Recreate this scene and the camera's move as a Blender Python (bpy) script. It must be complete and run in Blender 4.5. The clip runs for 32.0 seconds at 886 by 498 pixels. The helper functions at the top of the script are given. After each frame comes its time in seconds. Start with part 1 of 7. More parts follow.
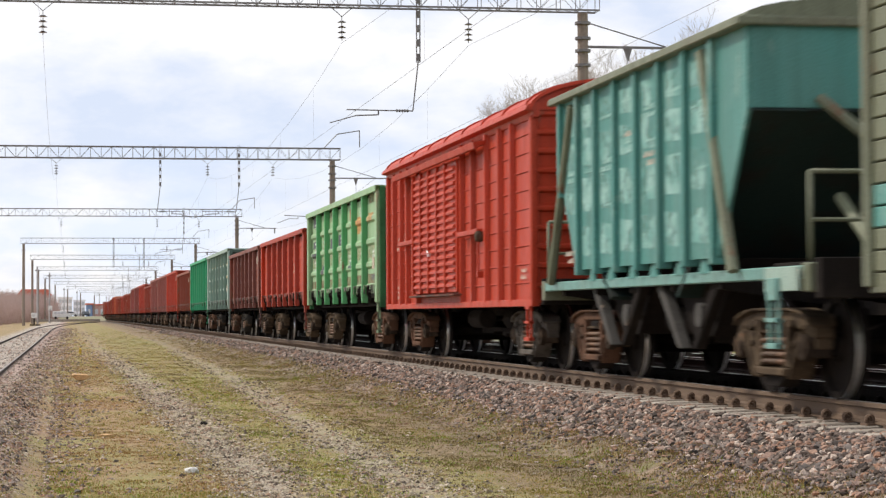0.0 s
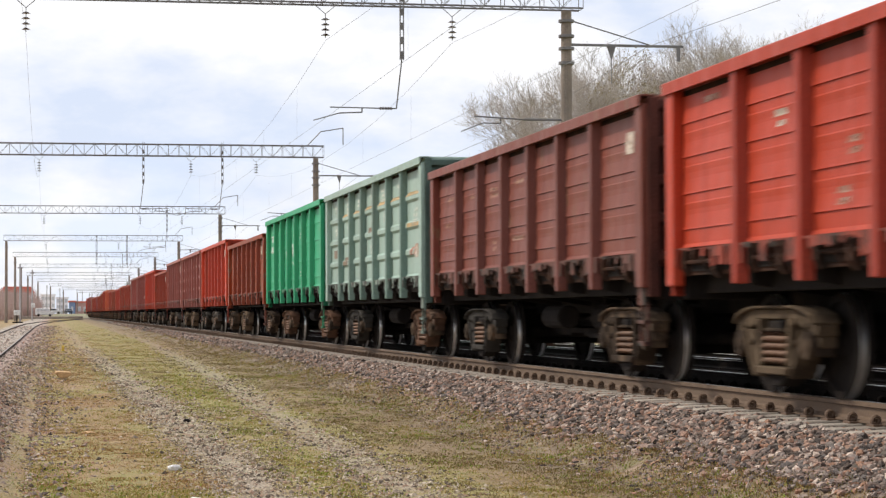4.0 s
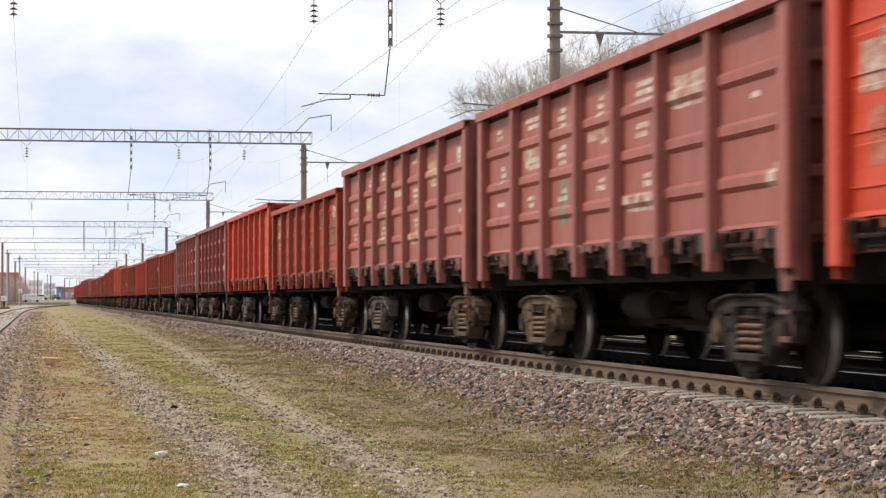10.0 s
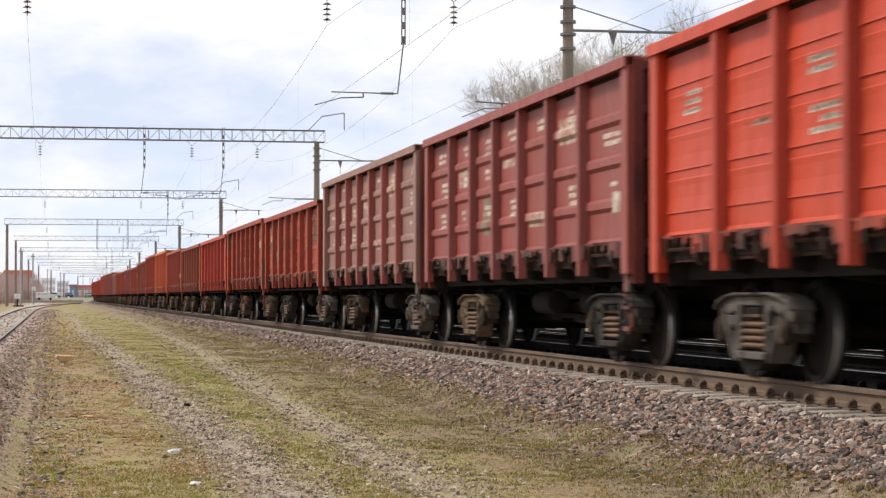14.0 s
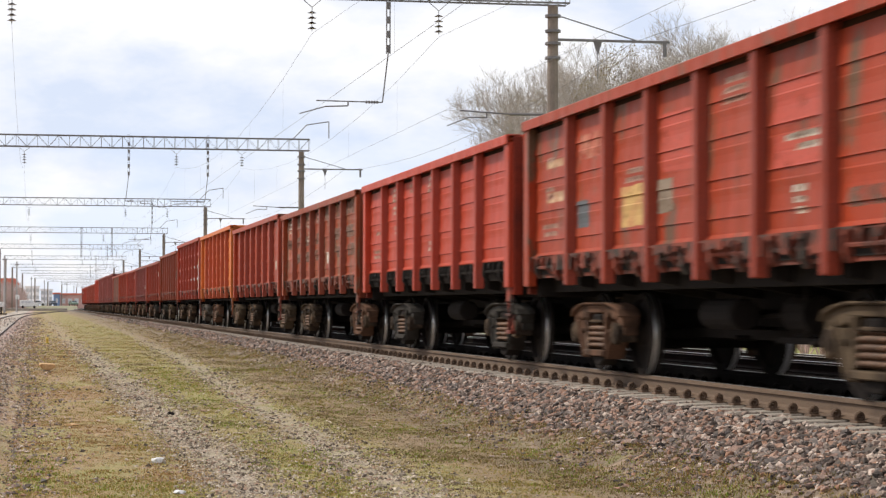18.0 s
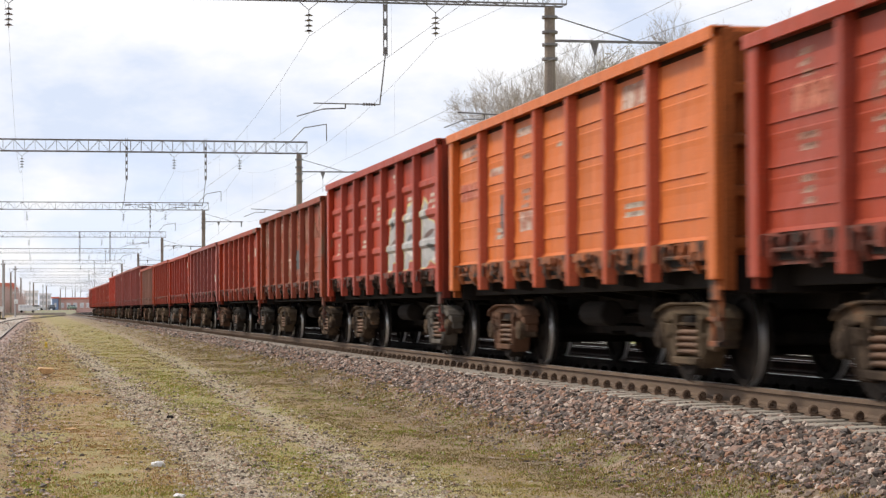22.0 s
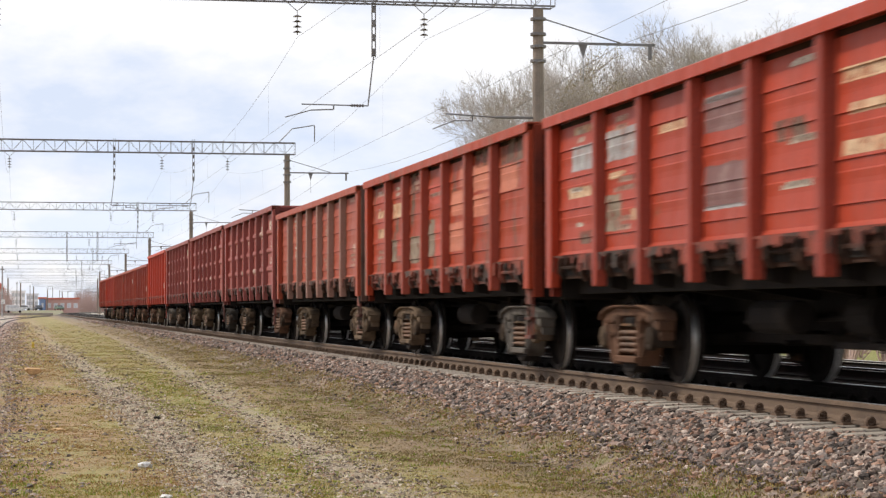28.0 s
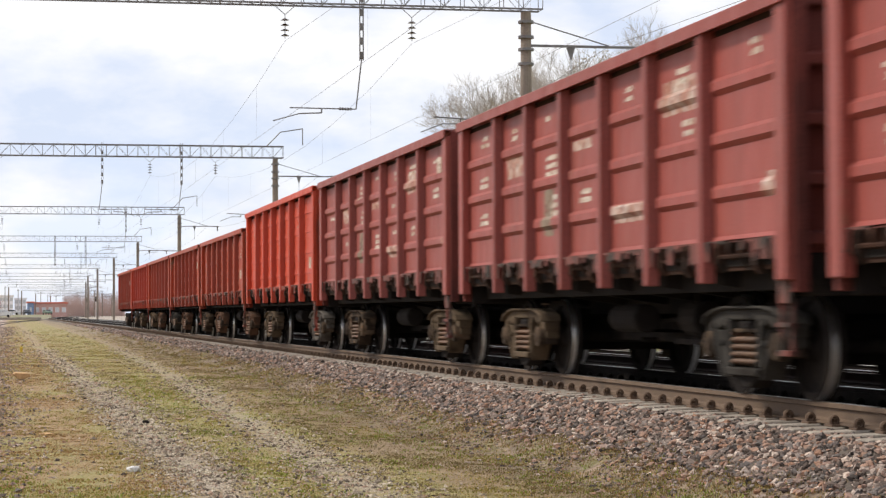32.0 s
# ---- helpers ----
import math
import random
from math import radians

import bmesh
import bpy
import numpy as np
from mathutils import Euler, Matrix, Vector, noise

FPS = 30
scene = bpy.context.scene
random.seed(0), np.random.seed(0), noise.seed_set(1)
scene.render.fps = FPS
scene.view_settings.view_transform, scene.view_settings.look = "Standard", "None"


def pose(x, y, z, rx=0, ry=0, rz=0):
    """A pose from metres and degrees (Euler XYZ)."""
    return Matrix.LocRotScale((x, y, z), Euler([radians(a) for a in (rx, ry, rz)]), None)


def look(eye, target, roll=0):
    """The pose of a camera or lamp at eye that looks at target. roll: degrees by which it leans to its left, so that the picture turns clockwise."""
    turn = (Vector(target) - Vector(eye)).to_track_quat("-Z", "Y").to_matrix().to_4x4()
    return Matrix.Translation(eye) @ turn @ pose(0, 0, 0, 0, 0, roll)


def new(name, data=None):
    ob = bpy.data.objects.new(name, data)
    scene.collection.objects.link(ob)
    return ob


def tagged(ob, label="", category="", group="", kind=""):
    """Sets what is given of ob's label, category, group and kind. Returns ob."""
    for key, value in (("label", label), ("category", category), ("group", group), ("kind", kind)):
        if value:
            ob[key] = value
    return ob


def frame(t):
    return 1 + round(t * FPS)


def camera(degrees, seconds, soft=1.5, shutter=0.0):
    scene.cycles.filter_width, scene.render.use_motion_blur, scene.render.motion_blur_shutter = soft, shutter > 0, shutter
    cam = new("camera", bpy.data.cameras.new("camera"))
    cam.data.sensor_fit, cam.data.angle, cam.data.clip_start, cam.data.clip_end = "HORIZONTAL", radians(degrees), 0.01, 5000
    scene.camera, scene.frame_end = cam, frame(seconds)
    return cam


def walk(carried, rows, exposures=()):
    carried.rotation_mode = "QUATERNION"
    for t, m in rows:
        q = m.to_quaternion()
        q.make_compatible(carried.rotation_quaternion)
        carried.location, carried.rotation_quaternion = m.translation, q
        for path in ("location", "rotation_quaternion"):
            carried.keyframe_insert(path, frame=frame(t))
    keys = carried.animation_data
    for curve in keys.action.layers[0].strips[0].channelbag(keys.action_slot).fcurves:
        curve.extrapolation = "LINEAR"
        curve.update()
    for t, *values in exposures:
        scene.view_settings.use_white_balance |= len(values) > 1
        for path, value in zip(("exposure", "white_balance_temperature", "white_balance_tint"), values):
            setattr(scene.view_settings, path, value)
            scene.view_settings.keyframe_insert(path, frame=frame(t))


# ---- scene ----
# ---------------------------------------------------------------- camera
EYE = Vector((0.0, 0.0, 1.568))
cam = camera(23.55, 32.0, 1.3, 0.5)
PATH = [
    (0, 9.970, 1.758, -0.262), (0.5, 10.122, 1.806, -0.225), (1, 10.075, 1.852, -0.237),
    (1.5, 10.098, 1.804, -0.250), (2, 10.088, 1.828, -0.324), (2.5, 10.196, 1.612, -0.253),
    (3, 10.169, 1.691, -0.401), (3.5, 10.302, 1.690, -0.316), (5.5, 10.680, 1.686, -0.055),
    (6, 10.948, 1.629, -0.142), (6.5, 10.945, 1.677, -0.186), (7, 10.924, 1.699, -0.135),
    (7.5, 10.917, 1.778, -0.128), (8, 10.771, 1.651, -0.034), (8.5, 10.953, 1.753, -0.047),
    (9, 10.795, 1.663, -0.009), (9.5, 10.812, 1.428, -0.075), (10, 10.744, 1.341, -0.054),
    (10.5, 10.748, 1.333, -0.011), (11, 10.860, 1.225, -0.065), (11.5, 10.854, 1.147, -0.122),
    (12, 10.682, 1.123, -0.002), (12.5, 10.589, 1.207, -0.095), (13, 10.641, 1.254, 0.076),
    (13.5, 10.322, 1.287, -0.018), (15.5, 10.809, 1.372, 0.233), (16, 10.576, 1.549, 0.445),
    (16.5, 10.808, 1.514, 0.371), (17, 10.691, 1.408, 0.219), (17.5, 10.807, 1.483, 0.178),
    (18, 10.815, 1.535, 0.118), (18.5, 10.775, 1.535, 0.180), (19, 10.829, 1.468, 0.294),
    (19.5, 10.969, 1.366, 0.359), (20, 11.059, 1.063, 0.407), (20.5, 11.021, 1.079, 0.498),
    (21, 11.060, 1.265, 0.476), (21.5, 11.073, 1.393, 0.191), (22, 10.860, 1.584, -0.251),
    (22.5, 10.998, 1.790, -0.129), (23, 10.889, 1.821, -0.203), (23.5, 10.879, 1.874, -0.220),
    (24, 10.971, 1.901, -0.181), (24.5, 10.912, 1.863, -0.277), (25, 11.029, 1.866, -0.334),
    (25.5, 10.908, 1.785, -0.416), (27.5, 11.110, 1.727, -0.052), (28, 11.192, 1.624, -0.071),
    (28.5, 11.194, 1.571, -0.195), (29, 11.140, 1.588, 0.031), (29.5, 11.292, 1.461, -0.159),
    (30, 11.247, 1.550, -0.193), (30.5, 11.161, 1.660, -0.166), (31, 11.268, 1.739, -0.197),
    (31.5, 11.444, 1.618, -0.161), (32, 11.504, 1.707, -0.248),
]


def aim(yaw, pitch, roll):
    a, b = radians(yaw), radians(pitch)
    way = Vector((math.sin(a) * math.cos(b), math.cos(a) * math.cos(b), math.sin(b)))
    return look(EYE, EYE + way, roll)


walk(cam, [(t, aim(a, b, c)) for t, a, b, c in PATH])

# ---------------------------------------------------------------- light
SUN_AZ, SUN_EL = -62.0, 46.0          # degrees from +y towards +x, and above the horizon
scene.view_settings.exposure = 0.06
world = bpy.data.worlds.new("world")
scene.world = world
world.use_nodes = True
wn, wl = world.node_tree.nodes, world.node_tree.links
wn.clear()
w_out = wn.new("ShaderNodeOutputWorld")
w_bg = wn.new("ShaderNodeBackground")
w_bg.inputs["Strength"].default_value = 0.1
w_sky = wn.new("ShaderNodeTexSky")
w_sky.sky_type = "NISHITA"
w_sky.sun_disc = False
w_sky.sun_elevation = radians(SUN_EL)
w_sky.sun_rotation = radians(SUN_AZ)
w_co = wn.new("ShaderNodeTexCoord")
w_map = wn.new("ShaderNodeMapping")
w_map.inputs["Location"].default_value = (0.35, 0.0, 0.2)
w_map.inputs["Scale"].default_value = (1.0, 1.0, 2.2)
w_noise = wn.new("ShaderNodeTexNoise")
w_noise.inputs["Scale"].default_value = 7.5
w_noise.inputs["Detail"].default_value = 7
w_noise.inputs["Roughness"].default_value = 0.55
w_ramp = wn.new("ShaderNodeValToRGB")
w_ramp.color_ramp.elements[0].position = 0.37
w_ramp.color_ramp.elements[0].color = (7.3, 8.05, 9.8, 1)
w_ramp.color_ramp.elements[1].position = 0.53
w_ramp.color_ramp.elements[1].color = (10.45, 10.35, 10.6, 1)
w_mix = wn.new("ShaderNodeMix")
w_mix.data_type = "RGBA"
w_mix.inputs[0].default_value = 0.9
wl.new(w_co.outputs["Generated"], w_map.inputs["Vector"])
wl.new(w_map.outputs["Vector"], w_noise.inputs["Vector"])
wl.new(w_noise.outputs["Fac"], w_ramp.inputs["Fac"])
wl.new(w_sky.outputs["Color"], w_mix.inputs["A"])
wl.new(w_ramp.outputs["Color"], w_mix.inputs["B"])
w_sep = wn.new("ShaderNodeSeparateXYZ")
wl.new(w_co.outputs["Generated"], w_sep.inputs[0])
w_low = wn.new("ShaderNodeMapRange")
w_low.interpolation_type = "SMOOTHSTEP"
w_low.inputs["From Min"].default_value, w_low.inputs["From Max"].default_value = 0.11, 0.03
w_low.inputs["To Max"].default_value = 0.62
wl.new(w_sep.outputs["Z"], w_low.inputs["Value"])
w_bank = wn.new("ShaderNodeTexNoise")
w_bank.inputs["Scale"].default_value, w_bank.inputs["Detail"].default_value = 16.0, 5
wl.new(w_map.outputs["Vector"], w_bank.inputs["Vector"])
w_gap = wn.new("ShaderNodeMapRange")
w_gap.inputs["From Min"].default_value, w_gap.inputs["From Max"].default_value = 0.40, 0.58
wl.new(w_bank.outputs["Fac"], w_gap.inputs["Value"])
w_mul = wn.new("ShaderNodeMath")
w_mul.operation = "MULTIPLY"
wl.new(w_low.outputs[0], w_mul.inputs[0])
wl.new(w_gap.outputs[0], w_mul.inputs[1])
w_haze = wn.new("ShaderNodeMix")
w_haze.data_type = "RGBA"
wl.new(w_mul.outputs[0], w_haze.inputs[0])
wl.new(w_mix.outputs["Result"], w_haze.inputs["A"])
w_haze.inputs["B"].default_value = (6.9, 8.1, 10.2, 1)
wl.new(w_haze.outputs["Result"], w_bg.inputs["Color"])
wl.new(w_bg.outputs["Background"], w_out.inputs["Surface"])

sun = new("sun", bpy.data.lights.new("sun", "SUN"))
sun.data.energy, sun.data.angle, sun.data.color = 3.0, radians(5.0), (1.0, 0.91, 0.78)
_a, _e = radians(SUN_AZ), radians(SUN_EL)
_to = Vector((math.sin(_a) * math.cos(_e), math.cos(_a) * math.cos(_e), math.sin(_e)))
sun.matrix_world = look(_to * 100, (0, 0, 0))

# ---------------------------------------------------------------- materials


def material(name, base, rough=0.7, metal=0.0, second=None, scale=3.0, amount=0.5, fine=40.0, bump=0.2,
             third=None, third_amount=0.0, third_scale=1.0, stretch=(1, 1, 1), spread=0.0, spec=0.5, streak=0.0, dent=0.0):
    """A surface with two scales of variation: patches of second over base, a sparse third colour, fine grain and relief."""
    m = bpy.data.materials.new(name)
    m.use_nodes = True
    n, l = m.node_tree.nodes, m.node_tree.links
    b = n["Principled BSDF"]
    b.inputs["Roughness"].default_value, b.inputs["Metallic"].default_value = rough, metal
    b.inputs["Specular IOR Level"].default_value = spec
    co = n.new("ShaderNodeTexCoord")
    mp = n.new("ShaderNodeMapping")
    mp.inputs["Scale"].default_value = stretch
    l.new(co.outputs["Object"], mp.inputs["Vector"])
    info = n.new("ShaderNodeObjectInfo")
    shift = n.new("ShaderNodeVectorMath")
    shift.operation = "MULTIPLY_ADD"
    rnd = n.new("ShaderNodeCombineXYZ")
    l.new(info.outputs["Random"], rnd.inputs["X"]), l.new(info.outputs["Random"], rnd.inputs["Y"])
    l.new(info.outputs["Random"], rnd.inputs["Z"])
    l.new(rnd.outputs[0], shift.inputs[0])
    shift.inputs[1].default_value = (37.0, 53.0, 71.0)
    l.new(mp.outputs["Vector"], shift.inputs[2])
    big = n.new("ShaderNodeTexNoise")
    big.inputs["Scale"].default_value, big.inputs["Detail"].default_value = scale, 5
    l.new(shift.outputs[0], big.inputs["Vector"])
    small = n.new("ShaderNodeTexNoise")
    small.inputs["Scale"].default_value, small.inputs["Detail"].default_value = fine, 3
    l.new(co.outputs["Object"], small.inputs["Vector"])
    ramp = n.new("ShaderNodeValToRGB")
    ramp.color_ramp.elements[0].position = 0.62 - 0.3 * amount
    ramp.color_ramp.elements[1].position = 0.82 - 0.3 * amount
    l.new(big.outputs["Fac"], ramp.inputs["Fac"])
    mix = n.new("ShaderNodeMix")
    mix.data_type = "RGBA"
    mix.inputs["A"].default_value = (*base, 1)
    mix.inputs["B"].default_value = (*(second or [c * 0.75 for c in base]), 1)
    l.new(ramp.outputs["Color"], mix.inputs[0])
    last = mix.outputs["Result"]
    if third:
        spot = n.new("ShaderNodeTexNoise")
        spot.inputs["Scale"].default_value, spot.inputs["Detail"].default_value = third_scale, 8
        spot.inputs["Roughness"].default_value = 0.7
        l.new(shift.outputs[0], spot.inputs["Vector"])
        r3 = n.new("ShaderNodeValToRGB")
        r3.color_ramp.elements[0].position = 0.70 - 0.3 * third_amount
        r3.color_ramp.elements[1].position = 0.76 - 0.3 * third_amount
        l.new(spot.outputs["Fac"], r3.inputs["Fac"])
        mix3 = n.new("ShaderNodeMix")
        mix3.data_type = "RGBA"
        l.new(r3.outputs["Color"], mix3.inputs[0])
        l.new(last, mix3.inputs["A"])
        mix3.inputs["B"].default_value = (*third, 1)
        last = mix3.outputs["Result"]
    if streak:
        run_map = n.new("ShaderNodeMapping")
        run_map.inputs["Scale"].default_value = (5.0, 5.0, 0.35)
        l.new(shift.outputs[0], run_map.inputs["Vector"])
        runs = n.new("ShaderNodeTexNoise")
        runs.inputs["Scale"].default_value, runs.inputs["Detail"].default_value = 1.6, 6
        l.new(run_map.outputs["Vector"], runs.inputs["Vector"])
        r4 = n.new("ShaderNodeMapRange")
        r4.inputs["From Min"].default_value, r4.inputs["From Max"].default_value = 0.5, 0.72
        r4.inputs["To Max"].default_value = streak
        l.new(runs.outputs["Fac"], r4.inputs["Value"])
        mix4 = n.new("ShaderNodeMix")
        mix4.data_type = "RGBA"
        l.new(r4.outputs[0], mix4.inputs[0])
        l.new(last, mix4.inputs["A"])
        mix4.inputs["B"].default_value = (*[c * 0.45 + g for c, g in zip(base, (0.02, 0.014, 0.01))], 1)
        last = mix4.outputs["Result"]
    grain = n.new("ShaderNodeMapRange")
    grain.inputs["From Min"].default_value, grain.inputs["From Max"].default_value = 0.3, 0.7
    grain.inputs["To Min"].default_value, grain.inputs["To Max"].default_value = 0.78, 1.16
    l.new(small.outputs["Fac"], grain.inputs["Value"])
    hue = n.new("ShaderNodeHueSaturation")
    l.new(last, hue.inputs["Color"])
    if spread:
        var = n.new("ShaderNodeMapRange")
        var.inputs["To Min"].default_value, var.inputs["To Max"].default_value = 1 - spread, 1 + spread
        l.new(info.outputs["Random"], var.inputs["Value"])
        mul = n.new("ShaderNodeMath")
        mul.operation = "MULTIPLY"
        l.new(var.outputs[0], mul.inputs[0]), l.new(grain.outputs[0], mul.inputs[1])
        l.new(mul.outputs[0], hue.inputs["Value"])
    else:
        l.new(grain.outputs[0], hue.inputs["Value"])
    l.new(hue.outputs["Color"], b.inputs["Base Color"])
    if bump:
        bp = n.new("ShaderNodeBump")
        bp.inputs["Strength"].default_value, bp.inputs["Distance"].default_value = bump, 0.01
        l.new(small.outputs["Fac"], bp.inputs["Height"])
        if dent:
            sheet_map = n.new("ShaderNodeMapping")
            sheet_map.inputs["Scale"].default_value = (1.0, 1.0, 1.6)
            l.new(shift.outputs[0], sheet_map.inputs["Vector"])
            buckle = n.new("ShaderNodeTexNoise")
            buckle.inputs["Scale"].default_value, buckle.inputs["Detail"].default_value = 1.7, 2
            l.new(sheet_map.outputs["Vector"], buckle.inputs["Vector"])
            b2 = n.new("ShaderNodeBump")
            b2.inputs["Strength"].default_value, b2.inputs["Distance"].default_value = 1.0, dent
            l.new(buckle.outputs["Fac"], b2.inputs["Height"])
            l.new(b2.outputs["Normal"], bp.inputs["Normal"])
        l.new(bp.outputs["Normal"], b.inputs["Normal"])
    return m


def paint(name, base, dust=(0.19, 0.10, 0.06), wear=0.35, rust=0.25):
    """Wagon paint: faded patches, streaks that run down, rust spots."""
    faded = [c * 0.9 + 0.1 * d for c, d in zip(base, (0.26, 0.14, 0.10))]
    return material(name, base, 0.5, 0.0, faded, 1.3, wear, 55.0, 0.12, dust, rust, 2.2, (1, 1, 0.35), 0.07, 0.42 - 0.4 * wear, 0.35 + 0.4 * wear, 0.06)


PAINTS = {
    "orange_red": paint("orange_red_paint", (0.354, 0.040, 0.014)),
    "bright_red": paint("bright_red_paint", (0.502, 0.054, 0.019), wear=0.25, rust=0.12),
    "crimson": paint("crimson_paint", (0.418, 0.044, 0.016), rust=0.15),
    "red_brown": paint("red_brown_paint", (0.342, 0.048, 0.019), rust=0.35),
    "rusty_orange": paint("rusty_orange_paint", (0.332, 0.043, 0.014), dust=(0.13, 0.075, 0.045), wear=0.55, rust=0.5),
    "faded_green": paint("faded_green_paint", (0.285, 0.455, 0.262), dust=(0.36, 0.36, 0.24), wear=0.6, rust=0.4),
    "post_grey": paint("dusty_grey_brown_paint", (0.27, 0.142, 0.108), wear=0.5, rust=0.2),
    "slate_green": paint("slate_green_paint", (0.163, 0.249, 0.211), wear=0.4, rust=0.2),
    "rust_brown": paint("rust_brown_paint", (0.281, 0.051, 0.018), wear=0.6, rust=0.55),
    "brown": paint("brown_paint", (0.190, 0.055, 0.038), wear=0.5, rust=0.4),
    "maroon": paint("maroon_paint", (0.288, 0.066, 0.053), rust=0.15),
    "orange": paint("orange_paint", (0.568, 0.146, 0.030), rust=0.1),
    "green": paint("light_green_paint", (0.086, 0.344, 0.129), rust=0.3),
    "emerald": paint("emerald_paint", (0.026, 0.344, 0.163), wear=0.2, rust=0.1),
    "grey_green": paint("pale_grey_green_paint", (0.315, 0.43, 0.375), wear=0.4, rust=0.15),
    "teal": paint("teal_paint", (0.088, 0.265, 0.240), dust=(0.22, 0.36, 0.32), wear=0.5, rust=0.4),
    "dusty_maroon": paint("dusty_maroon_paint", (0.329, 0.101, 0.080), rust=0.12),
    "salmon_red": paint("salmon_red_paint", (0.339, 0.066, 0.033), wear=0.5, rust=0.15),
    "grey_pink": paint("dusty_grey_pink_paint", (0.290, 0.155, 0.128), wear=0.5, rust=0.15),
    "khaki": paint("khaki_paint", (0.172, 0.189, 0.129), wear=0.4, rust=0.3),
}
# Post copies of each paint; reddish ones darkened, their faces' shade put into colour.
SHADED_POST_PAINTS = {}
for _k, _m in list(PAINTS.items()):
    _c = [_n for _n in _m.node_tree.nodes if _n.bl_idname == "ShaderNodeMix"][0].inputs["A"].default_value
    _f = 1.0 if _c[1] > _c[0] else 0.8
    SHADED_POST_PAINTS[_k] = paint(_m.name + "_post", (_c[0] * _f, _c[1] * _f * 0.94, _c[2] * _f * 0.94), wear=0.2, rust=0.1)
SHADED_POST_PAINTS["orange"] = paint("rust_red_post_paint", (0.42, 0.075, 0.026), wear=0.3, rust=0.15)
M_HATCH = material("grimy_brown_hatch_and_shade", (0.060, 0.030, 0.021), 0.85, 0, (0.024, 0.017, 0.014), 5.0, 0.7, 60, 0.3, spec=0.08)
M_UNDER = material("grimy_underframe_and_shade", (0.018, 0.015, 0.014), 0.9, 0, (0.032, 0.026, 0.022), 2.0, 0.3, 60, 0.3, spec=0.08)
M_CAST = material("dusty_cast_steel", (0.040, 0.029, 0.022), 0.9, 0, (0.15, 0.105, 0.072), 3.0, 0.5, 70, 0.4, (0.17, 0.08, 0.04), 0.3, 3.0, spec=0.08)
M_SPRING = material("rusty_spring_steel", (0.20, 0.115, 0.075), 0.75, 0, (0.12, 0.082, 0.062), 3.0, 0.5, 60, 0.3)
M_TREAD = material("polished_wheel_steel", (0.82, 0.83, 0.84), 0.36, 1.0, None, 3.0, 0.3, 60, 0.05)
M_WHEEL = material("dark_wheel_steel", (0.018, 0.015, 0.014), 0.9, 0.0, (0.032, 0.025, 0.021), 3.0, 0.4, 60, 0.2, spec=0.08)
M_MARK = material("faded_white_stencil", (0.60, 0.53, 0.45), 0.8, 0, (0.42, 0.28, 0.21), 5.0, 0.55, 60, 0.05)
M_CLEAN = material("pale_white_stencil", (0.60, 0.64, 0.57), 0.8, 0, (0.42, 0.52, 0.44), 5.0, 0.5, 60, 0.05)
M_FAINT = material("worn_pale_stencil", (0.46, 0.29, 0.23), 0.8, 0, (0.38, 0.17, 0.12), 5.0, 0.6, 60, 0.05)
M_RAIL = material("rusty_rail_steel", (0.135, 0.088, 0.057), 0.85, 0.0, (0.095, 0.062, 0.042), 2.0, 0.5, 60, 0.2)
M_RAILTOP = material("shining_rail_head", (0.55, 0.54, 0.53), 0.3, 1.0, None, 3.0, 0.2, 60, 0.03)
M_HEADSIDE = material("worn_rail_side_glint", (0.62, 0.62, 0.61), 0.4, 0.3, (0.48, 0.46, 0.44), 3.0, 0.3, 60, 0.03)
M_CONC = material("weathered_concrete", (0.37, 0.325, 0.275), 0.9, 0, (0.25, 0.21, 0.175), 2.5, 0.5, 45, 0.4, spread=0.1)
M_POLE = material("grey_concrete_mast", (0.265, 0.215, 0.175), 0.9, 0, (0.19, 0.155, 0.13), 0.8, 0.5, 30, 0.2)
M_STEEL = material("grey_lattice_steel", (0.19, 0.18, 0.18), 0.6, 0.2, (0.13, 0.11, 0.105), 1.0, 0.4, 30, 0.1)
M_WIRE = material("dull_wire", (0.24, 0.24, 0.24), 0.6, 0.3)
M_INSUL = material("brown_glazed_insulator", (0.05, 0.03, 0.025), 0.25)

# ---------------------------------------------------------------- mesh helpers


